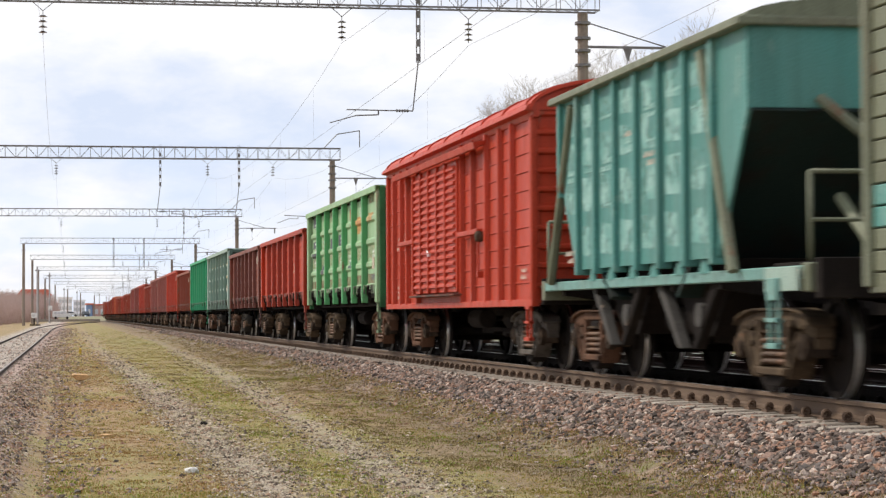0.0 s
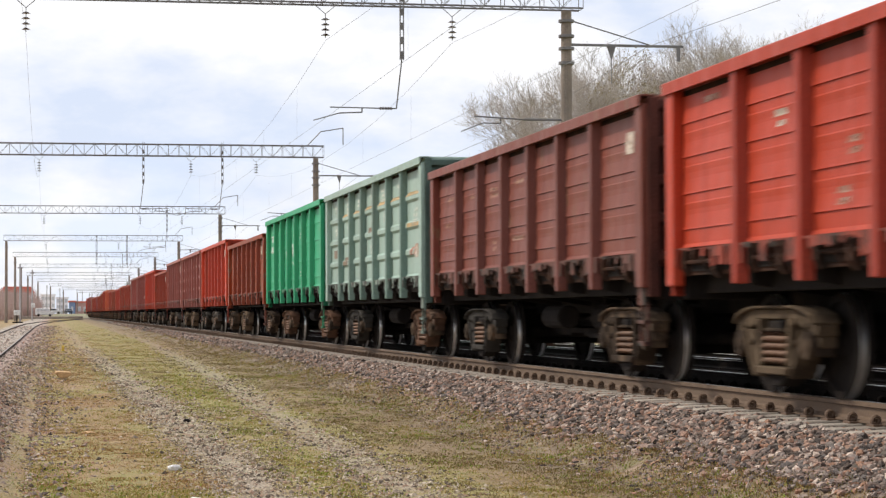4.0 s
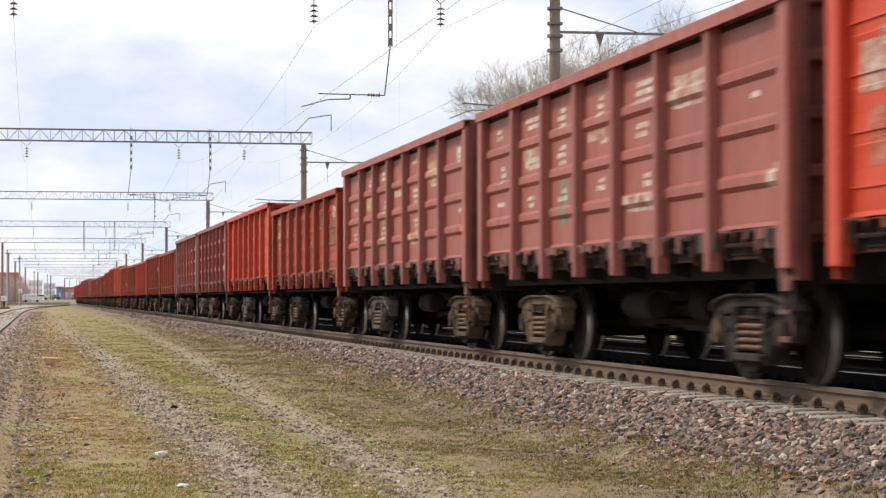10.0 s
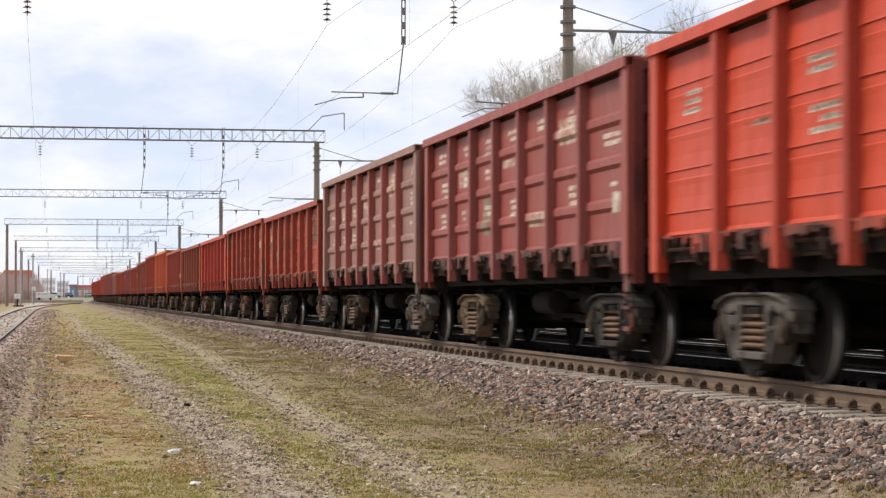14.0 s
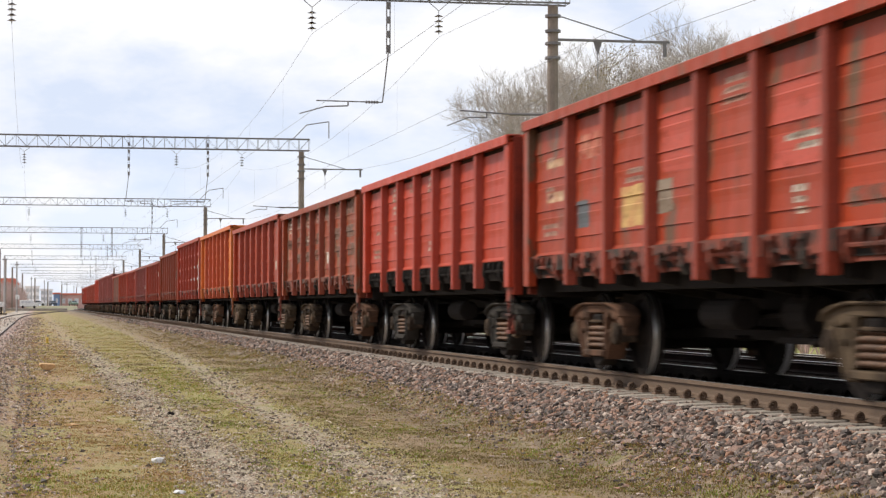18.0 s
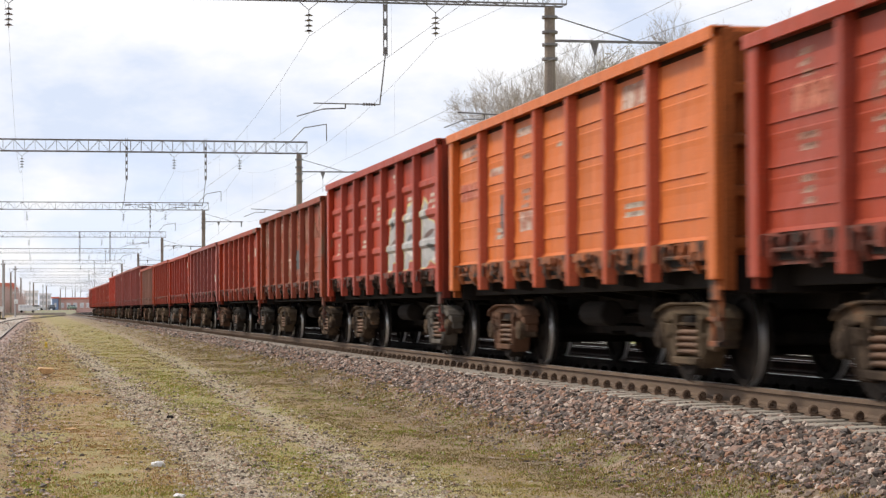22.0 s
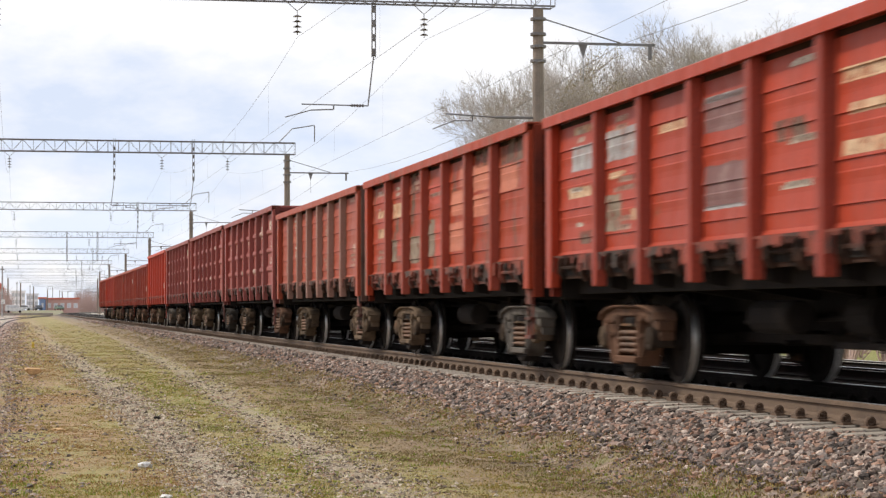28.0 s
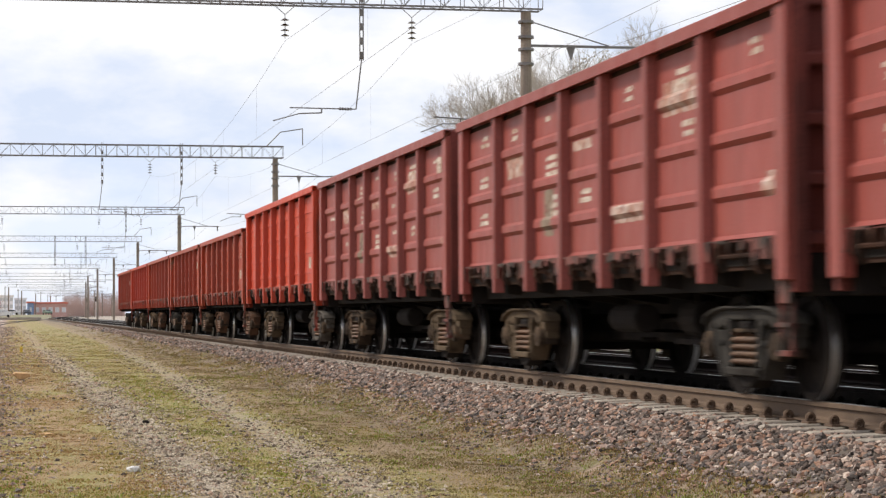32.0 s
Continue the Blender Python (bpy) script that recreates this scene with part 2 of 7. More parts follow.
class Geo:
    """Collects vertices and faces of one mesh."""

    def __init__(self):
        self.v, self.f = [], []

    def add(self, verts, faces):
        k = len(self.v)
        self.v += [tuple(p) for p in verts]
        self.f += [tuple(k + i for i in q) for q in faces]
        return self

    def box(self, x0, x1, y0, y1, z0, z1):
        return self.add([(x, y, z) for x in (x0, x1) for y in (y0, y1) for z in (z0, z1)],
                        [(0, 1, 3, 2), (4, 6, 7, 5), (0, 4, 5, 1), (2, 3, 7, 6), (0, 2, 6, 4), (1, 5, 7, 3)])

    def prism(self, pts, axis, a, b):
        """A polygon of two coordinates, drawn out along the axis from a to b."""
        n = len(pts)

        def place(p, c):
            return {"x": (c, p[0], p[1]), "y": (p[0], c, p[1]), "z": (p[0], p[1], c)}[axis]
        faces = [tuple(range(n)), tuple(range(2 * n - 1, n - 1, -1))]
        faces += [(i, i + n, (i + 1) % n + n, (i + 1) % n) for i in range(n)]
        return self.add([place(p, a) for p in pts] + [place(p, b) for p in pts], faces)

    def tube(self, p, q, r, n=8, r2=None, capped=True):
        p, q = Vector(p), Vector(q)
        d = (q - p).normalized()
        u = d.orthogonal().normalized()
        w = d.cross(u)
        r2 = r if r2 is None else r2
        ring = [(math.cos(2 * math.pi * i / n), math.sin(2 * math.pi * i / n)) for i in range(n)]
        vs = [p + (u * c + w * s) * r for c, s in ring] + [q + (u * c + w * s) * r2 for c, s in ring]
        fs = [(i, (i + 1) % n, (i + 1) % n + n, i + n) for i in range(n)]
        return self.add(vs, fs + ([tuple(range(n - 1, -1, -1)), tuple(range(n, 2 * n))] if capped else []))

    def lathe(self, prof, n, axis="x", centre=(0, 0, 0)):
        """Pairs (radius, place along the axis) turned round the axis."""
        vs, fs, k = [], [], len(prof)
        for i in range(n):
            c, s = math.cos(2 * math.pi * i / n), math.sin(2 * math.pi * i / n)
            for r, a in prof:
                p = {"x": (a, r * c, r * s), "y": (r * c, a, r * s), "z": (r * c, r * s, a)}[axis]
                vs.append(tuple(p[j] + centre[j] for j in range(3)))
        for i in range(n):
            for j in range(k - 1):
                fs.append((i * k + j, i * k + j + 1, ((i + 1) % n) * k + j + 1, ((i + 1) % n) * k + j))
        return self.add(vs, fs)

    def mesh(self, name, bevel=0.0, smooth=False):
        me = bpy.data.meshes.new(name)
        me.from_pydata(self.v, [], self.f)
        bm = bmesh.new()
        bm.from_mesh(me)
        bmesh.ops.recalc_face_normals(bm, faces=bm.faces)
        if bevel:
            bmesh.ops.bevel(bm, geom=[e for e in bm.edges if len(e.link_faces) == 2 and e.calc_face_angle(0) > 0.5],
                            offset=bevel, segments=1, affect="EDGES")
        bm.to_mesh(me)
        bm.free()
        if smooth:
            me.shade_smooth()
        me.materials.append(None)
        return me


def put(name, me, mat, parent=None, at=(0, 0, 0), label="", turn=(0, 0, 0)):
    """Links a mesh as one object; the material sits on the object, so that meshes can be shared."""
    ob = new(name, me)
    ob.material_slots[0].link = "OBJECT"
    ob.material_slots[0].material = mat
    ob.matrix_basis = pose(*at, *turn)
    if parent:
        ob.parent = parent
    if label:
        tagged(ob, label)
    return ob


CACHE = {}


def cached(key, make):
    if key not in CACHE:
        CACHE[key] = make()
    return CACHE[key]


# ---------------------------------------------------------------- plan
RAIL = 0.77                 # height of the rail's top
TRACK_X = (7.79, 11.9)      # the two main tracks
SIDING_X = -2.26
MASTS_Y = (61.2, 122.3, 193.7, 258.0, 318.5, 379.0, 440.0, 500.0, 560.0, 615.0, 670.0, 725.0, 780.0)
MAST_X, MAST_LEFT = 15.0, -5.4


def smooth(a, b, v):
    k = min(1.0, max(0.0, (v - a) / (b - a)))
    return k * k * (3 - 2 * k)


def lie(y):
    """The ground's height: it climbs a little towards the junction."""
    return 0.20 * smooth(18, 55, y) + 0.16 * smooth(50, 130, y) + 0.08 * smooth(120, 260, y)


def bend(y):
    """The main line leaves the straight far off and curves to the east."""
    return 1.6e-4 * max(0.0, y - 385.0) ** 2


def run(t):
    """How far the train has come, in metres, at t seconds."""
    return -161.40 + 12.2395 * t + 0.01397 * t * t - 0.0000983 * t ** 3

# ---------------------------------------------------------------- ground


def ground_material():
    """Trodden earth with dry grass, two wheel ruts of gravel, and green patches, in real metres."""
    m = bpy.data.materials.new("trodden_grassy_ground")
    m.use_nodes = True
    n, l = m.node_tree.nodes, m.node_tree.links
    b = n["Principled BSDF"]
    b.inputs["Roughness"].default_value = 0.95
    co = n.new("ShaderNodeTexCoord")

    def noise_of(scale, detail=5, rough=0.6, stretch=(1, 1, 1)):
        mp = n.new("ShaderNodeMapping")
        mp.inputs["Scale"].default_value = stretch
        l.new(co.outputs["Object"], mp.inputs["Vector"])
        t = n.new("ShaderNodeTexNoise")
        t.inputs["Scale"].default_value, t.inputs["Detail"].default_value = scale, detail
        t.inputs["Roughness"].default_value = rough
        l.new(mp.outputs["Vector"], t.inputs["Vector"])
        return t.outputs["Fac"]

    def calc(op, a, c, d=None):
        k = n.new("ShaderNodeMath")
        k.operation = op
        for i, v in enumerate((a, c, d)):
            if v is None:
                continue
            if isinstance(v, (int, float)):
                k.inputs[i].default_value = v
            else:
                l.new(v, k.inputs[i])
        return k.outputs[0]

    def band(v, lo, hi):
        r = n.new("ShaderNodeMapRange")
        r.interpolation_type = "SMOOTHSTEP"
        r.inputs["From Min"].default_value, r.inputs["From Max"].default_value = lo, hi
        l.new(v, r.inputs["Value"])
        return r.outputs[0]

    def mixed(fac, a, c):
        k = n.new("ShaderNodeMix")
        k.data_type = "RGBA"
        l.new(fac, k.inputs[0])
        for s, v in (("A", a), ("B", c)):
            if isinstance(v, tuple):
                k.inputs[s].default_value = (*v, 1)
            else:
                l.new(v, k.inputs[s])
        return k.outputs["Result"]

    sep = n.new("ShaderNodeSeparateXYZ")
    l.new(co.outputs["Object"], sep.inputs[0])
    wob = calc("MULTIPLY_ADD", noise_of(0.6, 5), 1.3, -0.65)
    x = calc("ADD", sep.outputs["X"], wob)
    patch = noise_of(0.9, 6, 0.65, (1, 0.45, 1))
    fine = noise_of(17, 6, 0.78)
    grit = noise_of(40, 4, 0.75)
    earth = mixed(band(fine, 0.35, 0.65), (0.157, 0.1, 0.063), (0.329, 0.228, 0.154))
    dry = mixed(band(fine, 0.4, 0.62), (0.21, 0.14, 0.073), (0.42, 0.301, 0.163))
    green = mixed(band(fine, 0.4, 0.62), (0.167, 0.167, 0.05), (0.375, 0.309, 0.124))
    gravel = mixed(band(grit, 0.34, 0.66), (0.122, 0.103, 0.085), (0.556, 0.481, 0.403))
    red = mixed(band(grit, 0.38, 0.62), (0.206, 0.141, 0.12), (0.456, 0.346, 0.294))
    olive = mixed(band(fine, 0.38, 0.64), (0.167, 0.131, 0.053), (0.37, 0.277, 0.13))
    rusty = mixed(band(fine, 0.38, 0.64), (0.193, 0.119, 0.058), (0.407, 0.282, 0.148))
    umber = mixed(band(fine, 0.38, 0.64), (0.157, 0.112, 0.063), (0.327, 0.239, 0.136))
    spots = noise_of(0.55, 6, 0.68, (1, 0.4, 1))
    # from the siding to the stone bed: rusty dry grass, yellow-green strip, brown and olive moss
    lawn = mixed(band(patch, 0.40, 0.58), olive, green)
    lawn = mixed(calc("MULTIPLY", band(calc("MULTIPLY", x, -1.0), -2.0, -0.9), band(spots, 0.43, 0.58)), lawn, rusty)
    lawn = mixed(calc("MULTIPLY", band(x, 3.7, 4.2), band(noise_of(1.3, 5, 0.65, (1, 0.35, 1)), 0.32, 0.52)), lawn, umber)
    lawn = mixed(calc("MULTIPLY", band(noise_of(2.6, 6, 0.7), 0.52, 0.70), 0.7), lawn, dry)
    lawn = mixed(calc("MULTIPLY", band(noise_of(7.0, 5, 0.7), 0.55, 0.70), 0.6), lawn, earth)
    bank = mixed(band(noise_of(5.0, 6, 0.75), 0.40, 0.60), (0.14, 0.105, 0.074), (0.29, 0.215, 0.150))
    bank = mixed(calc("MULTIPLY", band(noise_of(2.2, 6, 0.7), 0.50, 0.62), 0.75), bank, (0.175, 0.17, 0.065))
    lawn = mixed(calc("MULTIPLY", band(x, 4.35, 5.2), 0.9), lawn, bank)
    # two ruts, bare and gravelly, drawing apart a little
    ahead = calc("MINIMUM", sep.outputs["Y"], 90.0)
    for centre, drift, half, bare in ((2.05, -0.011, 0.25, 0.78), (2.85, 0.014, 0.23, 0.6)):
        middle = calc("MULTIPLY_ADD", ahead, drift, centre)
        off = calc("ABSOLUTE", calc("SUBTRACT", x, middle), 0)
        rut = calc("SUBTRACT", 1.0, band(off, half * 0.4, half * 1.9))
        rut = calc("MULTIPLY", rut, band(noise_of(1.8, 7, 0.74), 0.34, 0.60))
        lawn = mixed(calc("MULTIPLY", rut, calc("MULTIPLY_ADD", band(sep.outputs["Y"], 30.0, 95.0), 0.05 - bare * 0.75, bare)), lawn, gravel)
    # gravel beside and between the siding's rails, grass beyond
    lawn = mixed(band(calc("MULTIPLY", x, -1.0), 0.2, 1.0), lawn, red)
    lawn = mixed(band(calc("MULTIPLY", sep.outputs["X"], -1.0), 1.35, 1.55), lawn, gravel)
    lawn = mixed(band(calc("MULTIPLY", x, -1.0), 3.5, 4.3), lawn, mixed(band(patch, 0.4, 0.6), olive, dry))
    far = band(sep.outputs["X"], 14.5, 16)
    meadow = mixed(band(fine, 0.4, 0.62), (0.19, 0.20, 0.05), (0.30, 0.28, 0.10))
    lawn = mixed(far, lawn, mixed(band(sep.outputs["Y"], 190.0, 260.0), meadow, gravel))
    l.new(lawn, b.inputs["Base Color"])
    bp = n.new("ShaderNodeBump")
    bp.inputs["Strength"].default_value, bp.inputs["Distance"].default_value = 0.6, 0.03
    l.new(fine, bp.inputs["Height"])
    l.new(bp.outputs["Normal"], b.inputs["Normal"])
    return m


M_GROUND = ground_material()
M_BALLAST = material("crushed_stone_bed", (0.115, 0.092, 0.075), 0.95, 0, (0.07, 0.058, 0.048), 18.0, 0.6, 60, 1.0, (0.27, 0.15, 0.10), 0.25, 14.0)


def sheet(xs, ys, height, curve=None):
    g = Geo()
    g.v = [(x + (curve(min(y, 1200.0)) if curve else 0.0), y, height(x, y)) for y in ys for x in xs]
    k = len(xs)
    g.f = [(j * k + i, j * k + i + 1, (j + 1) * k + i + 1, (j + 1) * k + i) for j in range(len(ys) - 1) for i in range(k - 1)]
    return g


def ruts(y):
    """The middles of the two wheel ruts."""
    return 2.05 - 0.011 * min(y, 90.0), 2.85 + 0.014 * min(y, 90.0)


def shoulder(x, toe=5.25, crest=6.36):
    """Share of the bed's height that its outer slope has reached."""
    k = max(0.0, min(1.0, (x - toe) / (crest - toe)))
    return smooth(0, 1, k) * 0.5 + 0.5 * k


def ground_height(x, y):
    z = lie(y)
    if -4 < x < 6:
        z += 0.02 * noise.noise((x * 0.9, y * 0.5, 0)) + 0.012 * noise.noise((x * 4, y * 3, 3))
        for c in ruts(y):
            z -= 0.03 * math.exp(-((x - c) / 0.3) ** 2)
    if x < 0:
        z += max(0.0, 0.325 - lie(y)) * smooth(0.25, 1.0, -x)
    if x > 14:
        z += 0.25 * smooth(14, 17, x)
    if 4.9 < x < 6.1:
        # earth and grass have crept up the foot of the stone bed
        crept = 5.70 + 0.12 * smooth(22, 45, y) + 0.16 * noise.noise((y * 0.45, 0, 5)) + 0.07 * noise.noise((y * 1.9, 0, 6))
        return z + (shoulder(x) * (RAIL - 0.235 - lie(y) + 0.05) + 0.015) * smooth(4.9, 5.4, x) - 0.4 * smooth(crept, crept + 0.14, x)
    return z - 0.15 * smooth(5.6, 6.4, x) * (1 - smooth(13.2, 14, x))


gx = [-900, -300, -120, -60, -30, -15, -9] + [-6 + 0.25 * i for i in range(44)] + [4.9 + 0.085 * i for i in range(15)] + [6.18, 6.6, 7, 8, 10, 12, 13, 14, 15, 16, 17.5, 20, 26, 40, 80, 200, 600, 1200]
gy = [-300, -80, -20, 0, 6] + [10 + 0.25 * i for i in range(140)] + [45 + 1.0 * i for i in range(60)] + [105 + 5 * i for i in range(60)] + [420, 460, 520, 700, 1000, 1500, 2500]
ground = put("ground", sheet(gx, gy, ground_height).mesh("ground", smooth=True), M_GROUND)
tagged(ground, "trodden earth with dry grass, green patches and gravelly wheel ruts", "ground", kind="structure")


def bed_height(x, y):
    """Crushed stone under the two main tracks, with a sloping shoulder."""
    base = lie(y) - 0.05
    top = RAIL - 0.232
    if x < 6.36:
        k = shoulder(x)
    elif x > 13.6:
        k = 1 - smooth(13.6, 14.6, x)
    else:
        k = 1
    z = base + (top - base) * k
    return z + 0.018 * noise.noise((x * 5, y * 5, 1)) + 0.012 * noise.noise((x * 14, y * 14, 2))


bx = [5.25 + 0.085 * i for i in range(20)] + [7.0, 7.4, 7.8, 8.2, 8.6, 9.2, 9.8, 10.4, 11.0, 11.5, 12.3, 12.9, 13.3, 13.6, 13.9, 14.2, 14.6]
by = [-300, -60, 0] + [8 + 0.12 * i for i in range(400)] + [57 + 1.0 * i for i in range(60)] + [120 + 10 * i for i in range(60)] + [760, 1000, 1500]
M_OILY = material("oil_stained_stone_bed", (0.032, 0.026, 0.022), 0.95, 0, (0.02, 0.017, 0.015), 8.0, 0.5, 60, 1.0, spec=0.05)
bed_mid = put("ballast_bed_middle", sheet([x for x in bx if x >= 7.0], by, bed_height, bend).mesh("ballast_bed_middle"), M_OILY)
tagged(bed_mid, "dark oil-stained stone bed between the rails", "ballast", kind="structure")
bed = put("ballast_bed", sheet([x for x in bx if x <= 7.0], by, bed_height, bend).mesh("ballast_bed"), M_BALLAST)
tagged(bed, "bed of grey and reddish crushed stone under the tracks", "ballast", kind="structure")

# ---------------------------------------------------------------- rails and sleepers
RAIL_PROFILE = [(-0.075, -0.18), (0.075, -0.18), (0.075, -0.165), (0.022, -0.148), (0.009, -0.13), (0.009, -0.05), (0.036, -0.04),
                (0.036, -0.006), (0.028, 0.0), (-0.028, 0.0), (-0.036, -0.006), (-0.036, -0.04), (-0.009, -0.05), (-0.009, -0.13),
                (-0.022, -0.148), (-0.075, -0.165)]


def rails(track, x, top, y0, y1, steel):
    ys = [y0, 385.0] + [400.0 + 20 * i for i in range(36)] + [y1]

    def drawn(shape, c):
        g, n = Geo(), len(shape)
        for y in ys:
            g.v += [(c + bend(min(y, 1200.0)) + px, y, top + pz) for px, pz in shape]
        g.f = [(j * n + i, j * n + (i + 1) % n, (j + 1) * n + (i + 1) % n, (j + 1) * n + i) for j in range(len(ys) - 1) for i in range(n)]
        return g
    for side in (-1, 1):
        c = x + side * 0.797
        # Far rails are near black: shade beneath the train put into their colour.
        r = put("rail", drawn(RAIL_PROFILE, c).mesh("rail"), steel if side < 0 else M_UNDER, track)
        if steel is M_UNDER:
            # worn head, with a pale cap over it and down its side that paints the glint
            strip, shine = drawn([(-0.038, -0.034), (-0.030, 0.003), (0.030, 0.003), (0.038, -0.034)], c), M_HEADSIDE
        else:
            strip, shine = drawn([(-0.027, 0.0), (0.027, 0.0), (0.024, 0.003), (-0.024, 0.003)], c), M_RAILTOP
        put("running_surface", strip.mesh("running_surface"), shine, r, label="bright worn running surface")


def track(name, x, top, y0, y1, label, steel=M_RAIL):
    root = tagged(new(name), label, "railway track", kind="structure")
    rails(root, x, top, y0, y1, steel)
    return root


track_main = track("track_1", TRACK_X[0], RAIL, -300, 1500, "main railway track with rusty rails on concrete sleepers")
track_far = track("track_2", TRACK_X[1], RAIL, -300, 1500, "second main track with dark rails and bright worn heads", M_UNDER)


def siding_x(y):
    """The siding runs straight, then bends over to the main track."""
    return SIDING_X + 0.00016 * max(0.0, y - 172.0) ** 2


def siding():
    root = tagged(new("track_3"), "rusty siding track sunk in gravel", "railway track", kind="structure")
    ys = [8, 30, 60, 90, 120, 140] + [150 + 10 * i for i in range(31)]
    prof = RAIL_PROFILE
    for side in (-1, 1):
        for nm, shape, mat in (("rail", prof, M_SIDING), ("running_surface", [(-0.025, -0.001), (0.025, -0.001), (0.022, 0.003), (-0.022, 0.003)], M_SIDETOP)):
            g, n = Geo(), len(shape)
            for y in ys:
                top = max(0.40, lie(y) + 0.08)
                g.v += [(siding_x(y) + side * 0.797 + px, y, top + pz) for px, pz in shape]
            g.f = [(j * n + i, j * n + (i + 1) % n, (j + 1) * n + (i + 1) % n, (j + 1) * n + i) for j in range(len(ys) - 1) for i in range(n)]
            if nm == "rail":
                body = put(nm, g.mesh(nm), mat, root)
            else:
                put(nm, g.mesh(nm), mat, body, label="dull worn running surface")


M_SIDING = material("dark_rusty_rail", (0.05, 0.036, 0.028), 0.85, 0, (0.035, 0.026, 0.02), 2.0, 0.5, 60, 0.2)
M_SIDETOP = material("dull_rail_head", (0.34, 0.30, 0.27), 0.5, 0.5, (0.22, 0.16, 0.12), 2.0, 0.5, 60, 0.1)
siding()

SLEEPER = Geo().prism([(-1.35, -0.37), (-1.35, -0.215), (-1.3, -0.2), (-0.55, -0.18), (-0.3, -0.235), (0.3, -0.235), (0.55, -0.18),
                       (1.3, -0.2), (1.35, -0.215), (1.35, -0.37)], "y", -0.13, 0.13).mesh("sleeper", 0.012)


def fastening():
    """A looped spring clip on each side of the rail's foot, with its bolt and bearing plate."""
    g = Geo()
    for s in (-1, 1):
        x = s * 0.105
        g.box(x - 0.055, x + 0.055, -0.085, 0.085, -0.19, -0.172)
        g.lathe([(0.020, -0.016), (0.032, -0.028), (0.046, -0.016), (0.046, 0.016), (0.032, 0.028), (0.020, 0.016), (0.020, -0.016)], 12, "y", (x, 0, -0.137))
        g.tube((x, -0.01, -0.137), (x, 0.03, -0.137), 0.016, 6)
    return g.mesh("fastening")


FASTENING = fastening()
M_CLIP = material("dark_rusty_fastening", (0.115, 0.072, 0.047), 0.85, 0.0, (0.16, 0.10, 0.064), 6, 0.4, 60, 0.2)
STEP = 0.543


def sleepers():
    for i in range(150):
        y = 9 + STEP * i
        s = put("sleeper", SLEEPER, M_CONC, track_main, (TRACK_X[0], y, RAIL))
        put("fastening", FASTENING, M_CLIP, s, (-0.797, 0, 0))
        if i < 70:
            # Far clips are painted dark for the same shade.
            put("fastening", FASTENING, M_UNDER, s, (0.797, 0, 0))
    far, clips = Geo(), Geo()
    for i in range(150, 520):
        y = 9 + STEP * i
        far.box(TRACK_X[0] - 1.35, TRACK_X[0] + 1.35, y - 0.13, y + 0.13, RAIL - 0.35, RAIL - 0.195)
        clips.box(TRACK_X[0] - 0.94, TRACK_X[0] - 0.87, y - 0.05, y + 0.05, RAIL - 0.2, RAIL - 0.07)
    tagged(put("sleepers_far", far.mesh("sleepers_far"), M_CONC, track_main), kind="stuff")
    tagged(put("fastenings_far", clips.mesh("fastenings_far"), M_CLIP, track_main), kind="stuff")
    for i in range(200):
        put("sleeper", SLEEPER, M_OILY, track_far, (TRACK_X[1], 20 + STEP * i, RAIL))


# ---------------------------------------------------------------- overhead line portals


def beam(parent, x0, x1, y, z, joined=False):
    """A lattice beam: four chords, posts and diagonals on its four faces, as one welded part a bay row."""
    h, w, bay = 0.66, 0.55, 0.6
    n = max(2, round((x1 - x0) / bay))
    for zz, nm in ((z, "lower_chord"), (z + h, "upper_chord")):
        g = Geo()
        for s in (-1, 1):
            g.box(x0, x1, y + s * w / 2 - 0.022, y + s * w / 2 + 0.022, zz - 0.025, zz + 0.025)
        put(nm, g.mesh(nm), M_STEEL, parent)
    whole = Geo()
    for i in range(n + 1):
        x = x0 + (x1 - x0) * i / n
        g = whole if joined else Geo()
        for s in (-1, 1):
            g.tube((x, y + s * w / 2, z), (x, y + s * w / 2, z + h), 0.014, 4)
            if i < n:
                xn = x0 + (x1 - x0) * (i + 1) / n
                a, b = (z, z + h) if i % 2 else (z + h, z)
                g.tube((x, y + s * w / 2, a), (xn, y + s * w / 2, b), 0.010, 4)
        for zz in (z, z + h):
            g.tube((x, y - w / 2, zz), (x, y + w / 2, zz), 0.012, 4)
            if i < n:
                g.tube((x, y - w / 2, zz), (x0 + (x1 - x0) * (i + 1) / n, y + w / 2, zz), 0.008, 4)
        if not joined:
            put("lattice_bay", g.mesh("lattice_bay"), M_STEEL, parent)
    if joined:
        tagged(put("lattice", whole.mesh("lattice"), M_STEEL, parent), kind="stuff")


def insulator_string(parent, top, bottom, n=4):
    g = Geo()
    top, bottom = Vector(top), Vector(bottom)
    g.tube(top, bottom, 0.012, 6)
    put("rod", g.mesh("rod"), M_WIRE, parent)
    d = bottom - top
    for i in range(n):
        c = top + d * ((i + 0.8) / (n + 0.6))
        u = Geo().tube(c + d.normalized() * 0.045, c, 0.13, 10, 0.05)
        put("insulator", u.mesh("insulator"), M_INSUL, parent)


def mast(parent, x, y, z0, z1, name="mast"):
    me = Geo().tube((x, y, z0), (x, y, z1), 0.20, 14, 0.155).mesh(name, smooth=False)
    ob = put(name, me, M_POLE, parent)
    for zz in (z1 - 0.30, z1 - 0.75, z1 - 1.12, z1 - 1.55) if x > 0 else (z1 - 0.75,):
        put("collar", Geo().tube((x, y, zz - 0.04), (x, y, zz + 0.04), 0.235, 12).mesh("collar"), M_STEEL, ob, label="dark steel clamp")
    return ob


